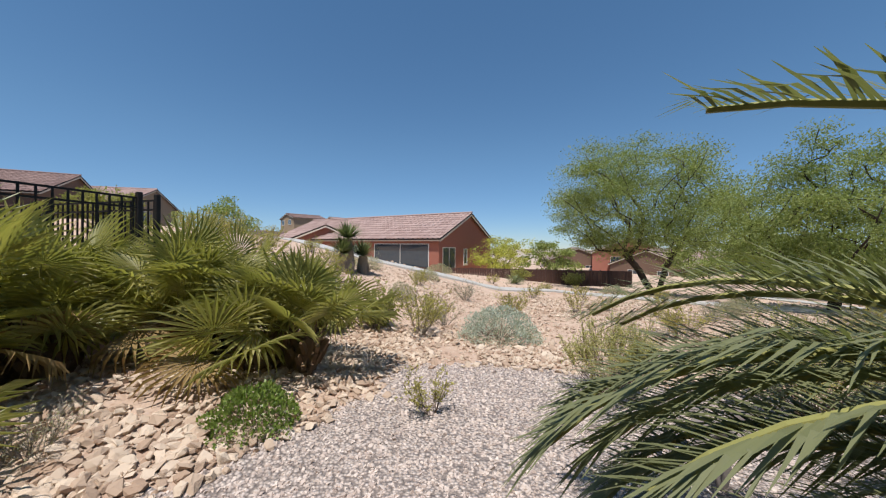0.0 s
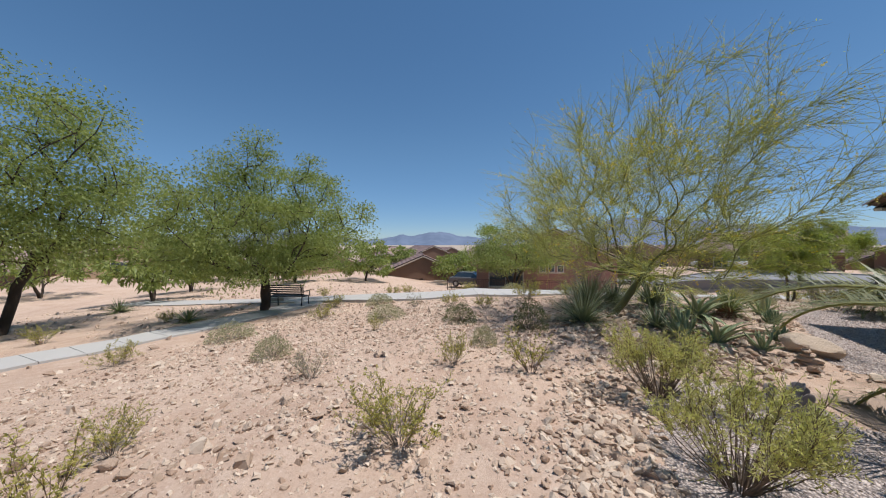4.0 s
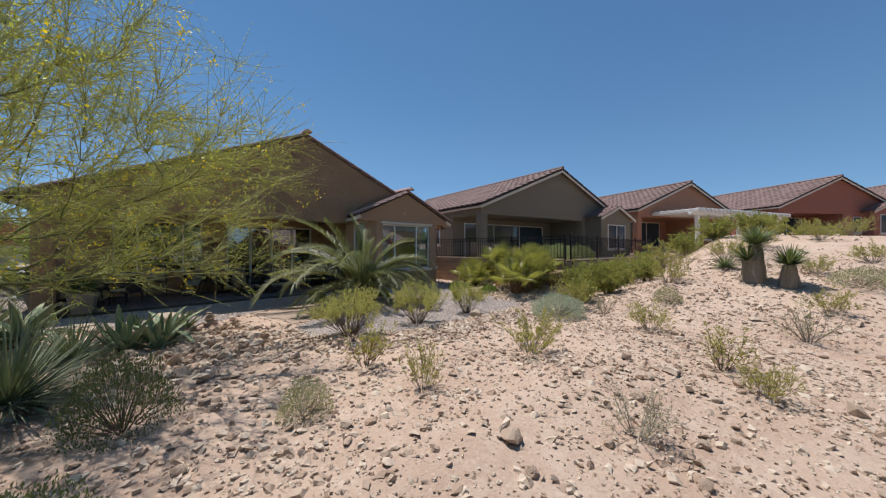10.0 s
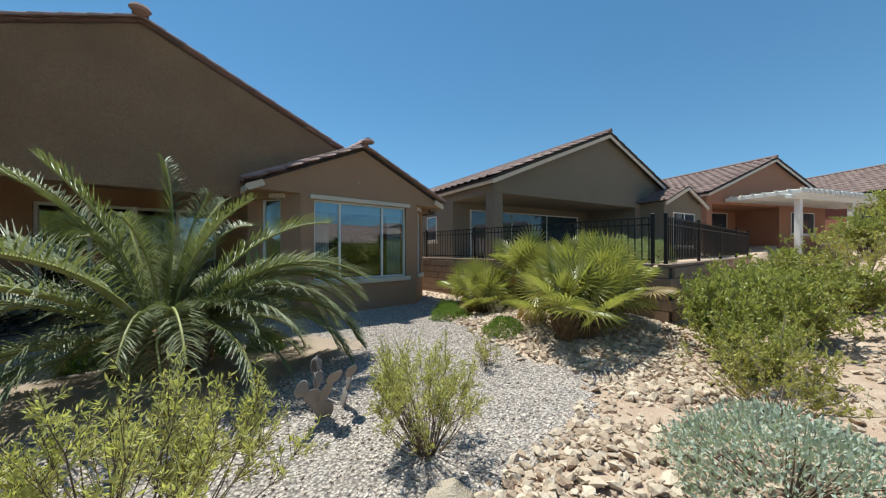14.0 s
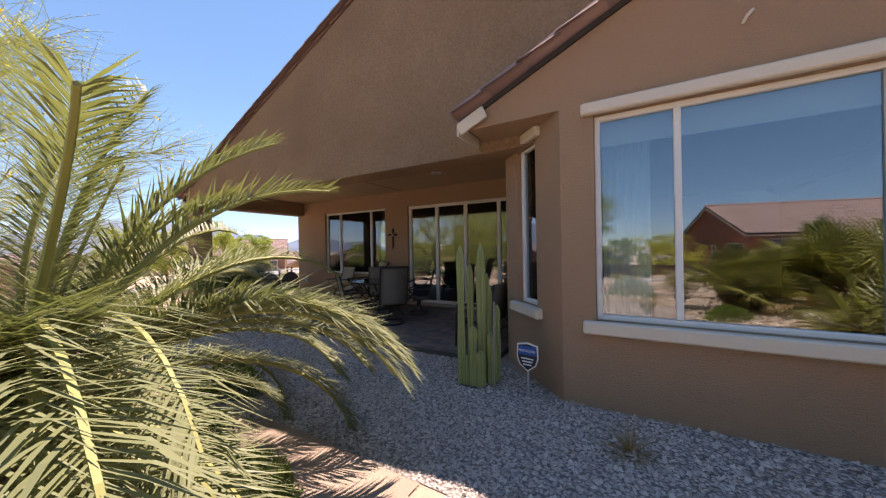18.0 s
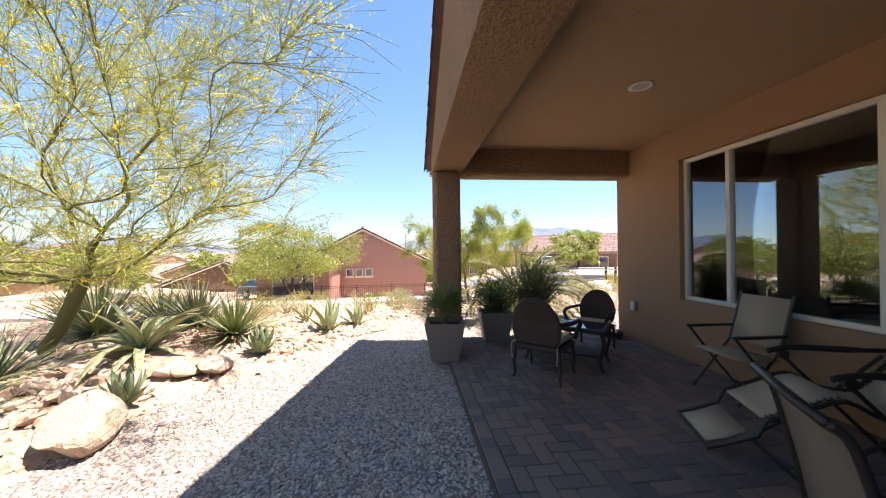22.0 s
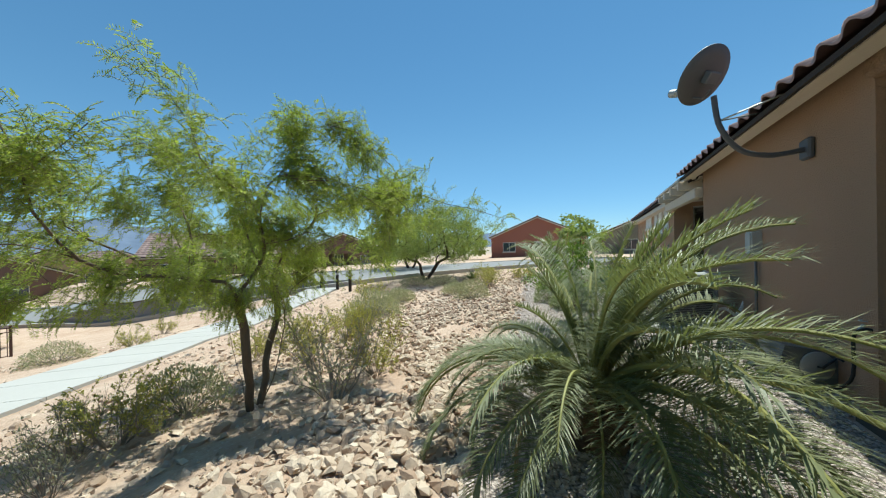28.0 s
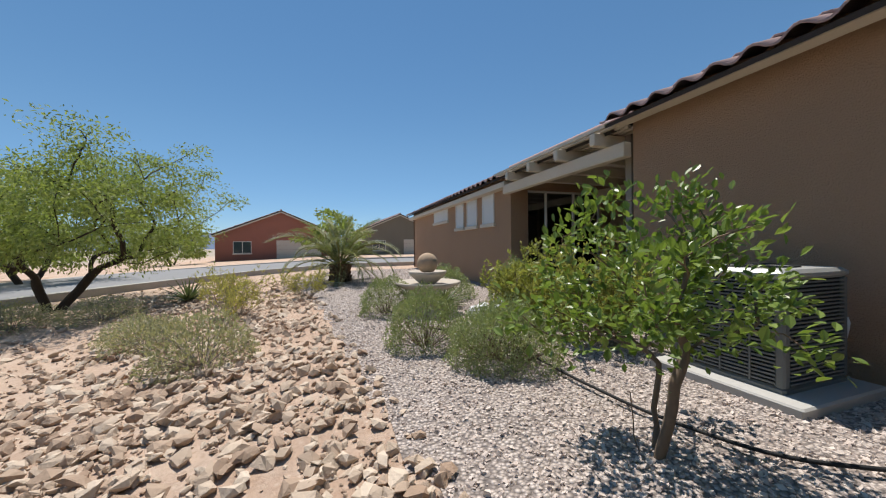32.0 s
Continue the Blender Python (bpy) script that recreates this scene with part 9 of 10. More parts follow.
dish = thing("satellite_dish", "grey satellite dish on a curved wall mast", "satellite dish", pose(-8.59, 4.3, 2.16))
DISH = surface("grey_dish_paint", (0.12, 0.115, 0.115), (0.08, 0.078, 0.078), 0.6, 4, 60, 0.3, 0.05, 100, 0.001)
part("wall_bracket", Geo().box((-0.05, -0.09, -0.1), (0, 0.09, 0.1), bevel=0.015), DISH, dish)
part("mast", Geo().tube(smooth_line([(-0.03, 0, 0), (-0.3, -0.03, -0.03), (-0.55, -0.07, 0.05), (-0.72, -0.11, 0.3), (-0.77, -0.12, 0.62)], 6), 0.026, 10), DISH, dish, smooth=True)
for e in ((0.13, 0.18), (-0.02, -0.3)):
    part("strut", Geo().tube([(-0.73, -0.11, 0.36), (-0.3 + e[0] * 0.2, e[1], 0.47)], 0.008, 6), PALE_METAL, dish)
nrm = Vector((-0.5, 0.62, 0.6)).normalized()
cen = Vector((-0.81, -0.09, 0.84))
g = Geo()
prof = [(0.0001, 0.0), (0.1, 0.006), (0.19, 0.022), (0.275, 0.05)]
prof = prof + [(0.275, 0.062), (0.19, 0.034), (0.1, 0.018), (0.0001, 0.012)]
g.lathe(prof, 36)
q = nrm.to_track_quat("Z", "Y").to_matrix().to_4x4()
q.translation = cen
part("reflector", g.moved(q @ Matrix.Diagonal((1.0, 1.08, 1, 1))), DISH, dish, "dull grey oval dish", True)
part("back_mount", Geo().box((-0.07, -0.06, -0.08), (0.07, 0.06, 0.0), bevel=0.01).moved(q), GREY_METAL, dish)
low = cen + nrm * 0.05 + Vector((0, 0, -0.24))
tipp = cen + nrm * 0.42 + Vector((-0.08, 0, -0.26))
part("feed_arm", Geo().tube([cen - nrm * 0.04 + Vector((0, 0, -0.12)), low, tipp], 0.012, 6), DISH, dish)
part("feed_horn", Geo().lathe([(0.02, 0.0), (0.045, 0.02), (0.045, 0.1), (0.03, 0.12)], 12).moved(Matrix.Translation(tipp) @ (-nrm + Vector((0, 0, 0.3))).to_track_quat("Z", "Y").to_matrix().to_4x4()), PALE_METAL, dish, "grey feed horn")

# fountain with a stone ball
FOUNT = surface("cast_stone", (0.5, 0.44, 0.37), (0.38, 0.32, 0.26), 0.9, 4, 50, 0.4, 0.4, 60, 0.006)
BALL = surface("sandstone_ball", (0.5, 0.36, 0.24), (0.36, 0.25, 0.17), 0.9, 6, 50, 0.5, 0.4, 60, 0.006)
ft = thing("fountain", "cast stone garden fountain with a sandstone ball", "fountain", pose(-11.0, 9.5, -0.04))
part("pedestal", Geo().lathe([(0.3, 0.0), (0.3, 0.05), (0.2, 0.09), (0.16, 0.2), (0.2, 0.33), (0.26, 0.38)], 24), FOUNT, ft, smooth=True)
part("basin", Geo().lathe([(0.2, 0.36), (0.4, 0.42), (0.5, 0.47), (0.51, 0.5), (0.46, 0.5), (0.3, 0.46), (0.05, 0.45)], 32), FOUNT, ft, smooth=True)
part("bowl", Geo().lathe([(0.1, 0.45), (0.16, 0.5), (0.28, 0.61), (0.3, 0.66), (0.26, 0.66), (0.16, 0.62), (0.03, 0.61)], 28), FOUNT, ft, smooth=True)
part("ball", Geo().lathe([(0.16 * math.sin(math.pi * k / 16) + 0.0005, 0.78 - 0.16 * math.cos(math.pi * k / 16)) for k in range(17)], 28), BALL, ft, "sandstone ball", True)
QUARTZ = surface("white_quartz", (0.78, 0.77, 0.75), (0.62, 0.6, 0.57), 0.6, 6, 40, 0.4, 0.5, 40, 0.01)
qr = random.Random(9)
QM = [rock_form(70 + k) for k in range(3)]
for me in QM:
    me.materials.append(QUARTZ)
for k in range(9):
    x, y, s = -10.25 + qr.uniform(-0.3, 0.3), 8.95 + qr.uniform(-0.25, 0.25), qr.uniform(0.16, 0.32)
    ob = part("quartz_rock", QM[k % 3], None)
    ob.matrix_world = pose(x, y, soil_z(x, y) + s * 0.25 + (0.14 if k > 5 else 0), qr.uniform(0, 90), qr.uniform(0, 40), qr.uniform(0, 360)) @ Matrix.Scale(s, 4)
    tagged(ob, "white quartz rock piled beside the fountain", "rock", "white quartz rocks")

# ---- neighbour's block wall and fence ----
bw = thing("wall_neighbour", "tan split-face block wall below an iron fence", "wall", kind="structure")
WX, WY = 4.6, -5.3
part("wall_core", Geo().box((WX + 0.01, WY + 0.01, -0.3), (WX + 0.17, 9.5, 1.07)).box((WX + 0.17, WY + 0.01, -0.3), (14.4, WY + 0.17, 1.07)), JOINT, bw)
blk = Geo().box((0, 0, 0), (0.39, 0.06, 0.19), bevel=0.01).mesh("block", BLOCK)
for row in range(6):
    for k in range(24):
        part("block", blk, None, bw).matrix_local = pose(WX, 4.3 - k * 0.4 - (0.2 if row % 2 and k < 23 else 0), -0.13 + row * 0.2, 0, 0, -90) @ pose(0, -0.045, 0)
    for k in range(23):
        part("block", blk, None, bw).matrix_local = pose(WX - 0.045 + k * 0.4 + (0.2 if row % 2 else 0), WY - 0.045, -0.13 + row * 0.2)
cap = Geo().box((0, -0.02, 0), (0.395, 0.2, 0.06), bevel=0.01).mesh("cap_block", BLOCK)
for k in range(24):
    part("cap_block", cap, None, bw).matrix_local = pose(WX - 0.05 + k * 0.4, WY - 0.02, 1.073)
for k in range(36):
    part("cap_block", cap, None, bw).matrix_local = pose(WX - 0.02, 9.4 - k * 0.4, 1.074, 0, 0, -90)


def iron_fence(name, label, a, b, za, zb, h, bay, gap, mat, thick=0.018):
    """A picket fence from a to b, following the ground between za and zb."""
    a, b = Vector((*a, za)), Vector((*b, zb))
    n = max(1, round((b - a).length / bay))
    root = thing(name, label, "fence")
    pk = Geo().box((-thick / 2, -thick / 2, 0.06), (thick / 2, thick / 2, h - 0.04)).mesh("picket", mat)
    po = Geo().box((-0.03, -0.03, 0), (0.03, 0.03, h + 0.05), bevel=0.006).mesh("post", mat)
    d = (b - a).normalized()
    rz = math.degrees(math.atan2(d.y, d.x))
    for k in range(n + 1):
        part("post", po, None, root).matrix_local = Matrix.Translation(a.lerp(b, k / n)) @ pose(0, 0, 0, 0, 0, rz)
    m = max(2, int((b - a).length / gap))
    for k in range(m):
        part("picket", pk, None, root).matrix_local = Matrix.Translation(a.lerp(b, (k + 0.5) / m)) @ pose(0, 0, 0, 0, 0, rz)
    for z in (0.08, h - 0.16, h - 0.03):
        part("rail", Geo().tube([a + Vector((0, 0, z)), b + Vector((0, 0, z))], 0.017, 4), mat, root)
    return root


iron_fence("iron_fence", "black iron picket fence on top of the block wall", (WX + 0.09, WY + 0.08), (14.3, WY + 0.08), 1.13, 1.13, 0.92, 2.4, 0.115, IRON)
iron_fence("iron_fence", "black iron picket fence along the side wall", (WX + 0.09, WY + 0.3), (WX + 0.09, 9.2), 1.13, 1.13, 0.92, 2.4, 0.125, IRON)
iron_fence("iron_fence", "brown iron fence before the dusty pink house", (-27.0, -13.0), (-27.5, 3.5), -2.05, -2.0, 1.0, 2.4, 0.14, IRON_BROWN)
iron_fence("slat_fence", "brown slat fence below the brick-red house", (-7.5, -30.5), (18.5, -22.0), -1.55, -1.2, 1.3, 2.4, 0.13, IRON_BROWN, 0.1)
for k, (x, y, h, w) in enumerate(((5.9, -3.4, 0.85, 1.3), (6.9, -3.5, 0.9, 1.3), (7.9, -3.4, 0.9, 1.4), (9.2, -3.6, 0.9, 1.4))):
    stock_copy("round", x, y, 0.9, h, w, "clipped green hedge shrub behind the iron fence", 0, k * 50)

# ---- street things ----
CAR_WHITE = surface("white_car_paint", (0.78, 0.78, 0.77), (0.7, 0.7, 0.69), 0.25, 2, 10, 0.1, 0.0, spec=0.6)
CAR_GREY = surface("grey_car_paint", (0.12, 0.13, 0.14), (0.1, 0.1, 0.11), 0.25, 2, 10, 0.1, 0.0, spec=0.6)
LAMP_GLASS = surface("lamp_glass", (0.5, 0.5, 0.5), None, 0.1, bump=0.0)


def car(label, x, y, z, rz, paint):
    c = thing("car", label, "car", pose(x, y, z, 0, 0, rz), "parked cars")
    side = [(-2.2, 0.35), (-2.25, 0.7), (-2.1, 0.95), (-1.2, 1.02), (-0.7, 1.0), (0.9, 0.98), (1.9, 0.88), (2.2, 0.68), (2.25, 0.35)]
    g, n = Geo(), len(side)
    for w, inset in ((-0.86, 0.03), (-0.8, 0.0), (0.8, 0.0), (0.86, 0.03)):
        s = 0.94 if inset else 1.0
        g.v += [(px * s, w, 0.35 + (pz - 0.35) * (0.92 if inset else 1.0)) for px, pz in side]
    g.f = [tuple(range(n)), tuple(reversed(range(3 * n, 4 * n)))] + [(r * n + i, (r + 1) * n + i, (r + 1) * n + (i + 1) % n, r * n + (i + 1) % n) for r in range(3) for i in range(n)]
    part("body", g, paint, c)
    cab = [(-1.75, 0.98), (-1.25, 1.42), (0.25, 1.46), (1.05, 0.98)]
    g = Geo()
    for w, s in ((-0.78, 1.0), (-0.62, 0.99), (0.62, 0.99), (0.78, 1.0)):
        g.v += [(px, w if pz < 1.2 or abs(w) < 0.7 else w * 0.82, pz) for px, pz in cab]
    g.f = [(0, 1, 2, 3), (15, 14, 13, 12)] + [(r * 4 + i, (r + 1) * 4 + i, (r + 1) * 4 + (i + 1) % 4, r * 4 + (i + 1) % 4) for r in range(3) for i in range(4)]
    part("cabin", g, GLASS_FAR, c, "dark car windows")
    part("roof_panel", Geo().box((-1.3, -0.62, 1.42), (0.3, 0.62, 1.475), bevel=0.02), paint, c)
    for wx in (-1.4, 1.4):
        for s in (-1, 1):
            w = part("wheel", Geo().lathe([(0.2, -0.1), (0.32, -0.09), (0.33, 0.0), (0.32, 0.09), (0.2, 0.1)], 22).moved(Matrix.Translation((wx, s * 0.78, 0.33)) @ Matrix.Rotation(radians(90), 4, "X")), RUBBER, c, "black tyre")
            part("rim", Geo().lathe([(0.02, -0.115), (0.19, -0.105), (0.19, 0.105), (0.02, 0.115)], 14).moved(Matrix.Translation((wx, s * 0.78, 0.33)) @ Matrix.Rotation(radians(90), 4, "X")), PALE_METAL, w)
    for s in (-1, 1):
        part("headlight", Geo().box((2.12, s * 0.6 - 0.16, 0.62), (2.24, s * 0.6 + 0.16, 0.76), bevel=0.03), LAMP_GLASS, c)
        part("tail_light", Geo().box((-2.25, s * 0.65 - 0.12, 0.7), (-2.16, s * 0.65 + 0.12, 0.86), bevel=0.02), STUCCO_RED, c, "red tail light")
    return c


car("white parked car on the street", -46.6, 18.5, soil_z(-46.6, 18.5) + 0.1, 150, CAR_WHITE)
car("white parked car in a driveway", -58.0, 21.0, soil_z(-58, 21) + 0.02, 62, CAR_WHITE)
car("dark grey parked car beside the dusty pink house", -33.0, -11.8, -2.42, 80, CAR_GREY)
for x, y in ((-22.8, 12.0), (-21.7, 11.9), (-20.5, 11.4)):
    b = thing("bollard", "dark metal bollard at the end of the path", "bollard", pose(x, y, soil_z(x, y)), "path bollards")
    part("post", Geo().lathe([(0.07, -0.1), (0.07, 0.85), (0.05, 0.92), (0.01, 0.94)], 14), IRON, b, smooth=True)
    part("band", Geo().lathe([(0.074, 0.7), (0.076, 0.72), (0.076, 0.78), (0.074, 0.8)], 14), PALE_METAL, b, "pale reflective band")


def street_lamp(x, y, z, h, rz):
    s = thing("street_lamp", "tall curved grey street lamp", "street lamp", pose(x, y, z, 0, 0, rz), "street lamps")
    part("pole", Geo().tube(smooth_line([(0, 0, 0), (0, 0, h * 0.6), (0, 0, h - 0.8), (0.35, 0, h - 0.15), (1.1, 0, h)], 5), 0.07, 8), GREY_METAL, s, smooth=True)
    part("lamp_head", Geo().box((1.0, -0.13, h - 0.06), (1.6, 0.13, h + 0.07), bevel=0.03), GREY_METAL, s)
    part("base", Geo().lathe([(0.2, -0.2), (0.2, 0.2), (0.1, 0.3)], 12), CONCRETE, s)


street_lamp(-66.6, -0.6, -4.0, 8.7, 170)
bench = thing("bench", "dark metal slatted bench beside the walkway", "bench", pose(-10.9, -15.7, soil_z(-10.9, -15.7), 0, 0, 95))
for k in range(6):
    part("seat_slat", Geo().box((-0.75, -0.22 + k * 0.075, 0.43), (0.75, -0.165 + k * 0.075, 0.455)), IRON, bench)
for k in range(5):
    part("back_slat", Geo().box((-0.75, -0.27 - k * 0.012, 0.52 + k * 0.08), (0.75, -0.25 - k * 0.012, 0.57 + k * 0.08)), IRON, bench)
for s in (-1, 1):
    part("leg_frame", Geo().tube([(s * 0.65, 0.22, 0), (s * 0.65, 0.22, 0.42), (s * 0.65, -0.24, 0.42), (s * 0.65, -0.31, 0.92)], 0.022, 6).tube([(s * 0.65, -0.24, 0.42), (s * 0.65, -0.28, 0)], 0.022, 6), IRON, bench)
    part("armrest", Geo().tube([(s * 0.7, -0.27, 0.64), (s * 0.7, 0.2, 0.64), (s * 0.7, 0.22, 0.42)], 0.02, 6), IRON, bench)
drain = thing("drain_box", "low concrete drain box beside the walkway", "drain", pose(-12.9, -17.6, soil_z(-12.9, -17.6)))
part("wall", Geo().box((-0.6, -0.5, -0.2), (0.6, 0.5, 0.25), bevel=0.02), CONCRETE_DULL, drain)
part("grate", Geo().box((-0.45, -0.36, 0.25), (0.45, 0.36, 0.27)), IRON, drain)


# ---- gravel, stones and boulders ----
GRAVEL = surface("grey_pink_gravel", (0.55, 0.45, 0.39), (0.41, 0.33, 0.285), 0.95, 9, 90, 0.35, 0.3, 150, 0.003, pieces=("island", (0.4, 0.32, 0.28), (0.7, 0.6, 0.53), 0.8), spec=0.12)
STONE = surface("tan_stone", (0.54, 0.405, 0.29), (0.4, 0.28, 0.195), 0.95, 5, 60, 0.45, 0.6, 60, 0.01, pieces=("island", (0.33, 0.225, 0.16), (0.66, 0.545, 0.43), 0.85), spec=0.15)
STONE_ONE = surface("tan_rock", (0.53, 0.4, 0.29), (0.38, 0.26, 0.18), 0.95, 4, 50, 0.5, 0.7, 45, 0.012, pieces=("object", (0.44, 0.31, 0.23), (0.6, 0.47, 0.37), 0.6), spec=0.15)
WHITE_ROCK = surface("pale_boulder", (0.6, 0.5, 0.4), (0.42, 0.3, 0.2), 0.95, 3, 40, 0.5, 0.8, 25, 0.02, spec=0.15)
SAND_BED = surface("compacted_granite", (0.5, 0.385, 0.3), (0.33, 0.24, 0.185), 0.97, 1.7, 110, 0.6, 0.8, 150, 0.012, spec=0.1)

GRAVEL_EDGE = [(3.5, 0.86), (3.3, -0.2), (2.6, -0.9), (1.75, -2.6), (1.35, -3.9), (1.0, -4.8), (1.3, -5.5), (0.25, -5.9), (-0.8, -5.95), (-1.7, -5.85), (-2.6, -5.95), (-3.9, -5.65), (-4.9, -5.0), (-4.6, -3.9), (-3.2, -3.6), (-2.2, -3.7), (-1.1, -3.3), (-0.35, -2.5), (-0.6, -1.5), (-1.6, -1.45), (-3.2, -1.8), (-4.3, -1.5), (-5.0, -1.75), (-5.8, -2.4), (-6.9, -2.15), (-7.7, -1.45), (-8.6, -0.98), (-9.6, -0.45), (-10.6, -0.3), (-11.1, 0.6), (-11.3, 1.8), (-11.2, 2.7), (-11.5, 4.2), (-11.75, 5.1), (-12.0, 6.3), (-12.6, 10.4), (-13.6, 15.2), (-12.5, 19), (-8.5, 20), (-8.5, 11.3), (-5.6, 11.3), (-5.6, 7.95), (-8.55, 7.95), (-8.55, 3.4), (-8.83, 3.4), (-8.83, 0.6), (-1.0, 0.6), (-0.3, 0.0), (2.7, 0.0)]
SAND_PATCH = [(-0.2, -2.85), (-0.12, -2.45), (-0.2, -2.1), (-0.45, -1.8), (-0.85, -1.58), (-1.4, -1.47), (-2.1, -1.55), (-3.2, -1.85), (-4.2, -1.6), (-4.9, -1.85), (-4.6, -3.8), (-3.2, -3.5), (-2.2, -3.6), (-1.1, -3.2)]


def inside(px, py, poly):
    res = np.zeros(px.shape, bool)
    n = len(poly)
    for i in range(n):
        (x0, y0), (x1, y1) = poly[i], poly[(i + 1) % n]
        cond = (y0 > py) != (y1 > py)
        if y0 != y1:
            res ^= cond & (px < (x1 - x0) * (py - y0) / (y1 - y0) + x0)
    return res


def edge_distance(px, py, poly):
    return polyline_distance(px, py, poly + [poly[0]])


def soil_many(xs, ys):
    return np.array([soil_z(float(a), float(b)) for a, b in zip(xs, ys)])


def pebbles(name, xs, ys, size, material, rng, flat=0.6, sink=0.25, cube=True):
    """Many small angular stones as one mesh; each keeps its own edges."""
    n = len(xs)
    if cube:
        unit = np.array([(-1, -1, -1), (1, -1, -1), (1, 1, -1), (-1, 1, -1), (-1, -1, 1), (1, -1, 1), (1, 1, 1), (-1, 1, 1)], float) * 0.62
        faces = np.array([(4, 5, 6, 7), (0, 1, 5, 4), (1, 2, 6, 5), (2, 3, 7, 6), (3, 0, 4, 7)])
    else:
        t = (1 + 5 ** 0.5) / 2
        unit = np.array([(-1, t, 0), (1, t, 0), (-1, -t, 0), (1, -t, 0), (0, -1, t), (0, 1, t), (0, -1, -t), (0, 1, -t), (t, 0, -1), (t, 0, 1), (-t, 0, -1), (-t, 0, 1)]) / 1.9
        faces = np.array([(0, 11, 5), (0, 5, 1), (0, 1, 7), (0, 7, 10), (0, 10, 11), (1, 5, 9), (5, 11, 4), (11, 10, 2), (10, 7, 6), (7, 1, 8), (3, 9, 4), (3, 4, 2), (3, 2, 6), (3, 6, 8), (3, 8, 9), (4, 9, 5), (2, 4, 11), (6, 2, 10), (8, 6, 7), (9, 8, 1)])
    k = len(unit)
    v = unit[None] * rng.uniform(0.7, 1.3, (n, 1, 3)) + rng.normal(0, 0.27 if cube else 0.22, (n, k, 3))
    v[:, :, 2] *= flat
    if cube:
        v[:, 4:, :2] = v[:, 4:, :2] * rng.uniform(0.35, 0.85, (n, 1, 1)) + rng.normal(0, 0.14, (n, 1, 2))
    a = rng.uniform(0, 2 * math.pi, n)
    tilt = rng.normal(0, 0.25, (n, 2))
    c, s = np.cos(a)[:, None], np.sin(a)[:, None]
    x, y = v[:, :, 0] * c - v[:, :, 1] * s, v[:, :, 0] * s + v[:, :, 1] * c
    z = v[:, :, 2] + x * tilt[:, :1] + y * tilt[:, 1:]
    half = np.asarray(size)[:, None] / 2
    base = soil_many(xs, ys)
    V = np.stack([x * half + xs[:, None], y * half + ys[:, None], z * half + base[:, None] + half * flat * (1 - 2 * sink)], -1).reshape(-1, 3)
    F = (faces[None] + (np.arange(n) * k)[:, None, None]).reshape(-1, faces.shape[1])
    return array_mesh(name, V, F, material)


rng_g = np.random.RandomState(77)
gx, gy = rng_g.uniform(-13.8, 3.6, 440000), rng_g.uniform(-6.1, 20, 440000)
ok = inside(gx, gy, GRAVEL_EDGE)
near_way = polyline_distance(gx, gy, [(0, -5.2), (0.3, -3.5), (-0.6, -1.6), (-2.5, -0.4), (-5.5, -0.6), (-8.5, -0.7), (-10.2, 0.8), (-10.7, 3.5), (-11.0, 7)])
keep = ok & (rng_g.uniform(0, 1, len(gx)) < np.clip(1.35 - near_way * 0.32, 0.05, 1.0))
gx, gy = gx[keep], gy[keep]
size = rng_g.uniform(0.021, 0.044, len(gx)) * (1 + 0.5 * np.clip((near_way[keep] - 2) / 4, 0, 1))
tagged(part("gravel", pebbles("gravel", gx, gy, size, GRAVEL, rng_g, 0.62, 0.2), None), "grey-pink crushed gravel around the house", "gravel", kind="stuff")


def patch(name, poly, lift, material, label):
    """A thin sheet that follows the ground inside an outline."""
    cell = 0.12
    x0, x1 = min(p[0] for p in poly), max(p[0] for p in poly)
    y0, y1 = min(p[1] for p in poly), max(p[1] for p in poly)
    xs, ys = np.arange(x0, x1, cell), np.arange(y0, y1, cell)
    X, Y = np.meshgrid(xs, ys)
    inn = inside(X + cell / 2, Y + cell / 2, poly)
    ids, V, F = {}, [], []
    for j, i in zip(*np.nonzero(inn)):
        quad = []
        for a, b in ((i, j), (i + 1, j), (i + 1, j + 1), (i, j + 1)):
            if (a, b) not in ids:
                ids[a, b] = len(V)
                px, py = x0 + a * cell, y0 + b * cell
                V.append((px, py, soil_z(px, py) + lift))
            quad.append(ids[a, b])
        F.append(quad)
    return tagged(part(name, array_mesh(name, V, F, material, True), None), label, "ground", kind="structure")


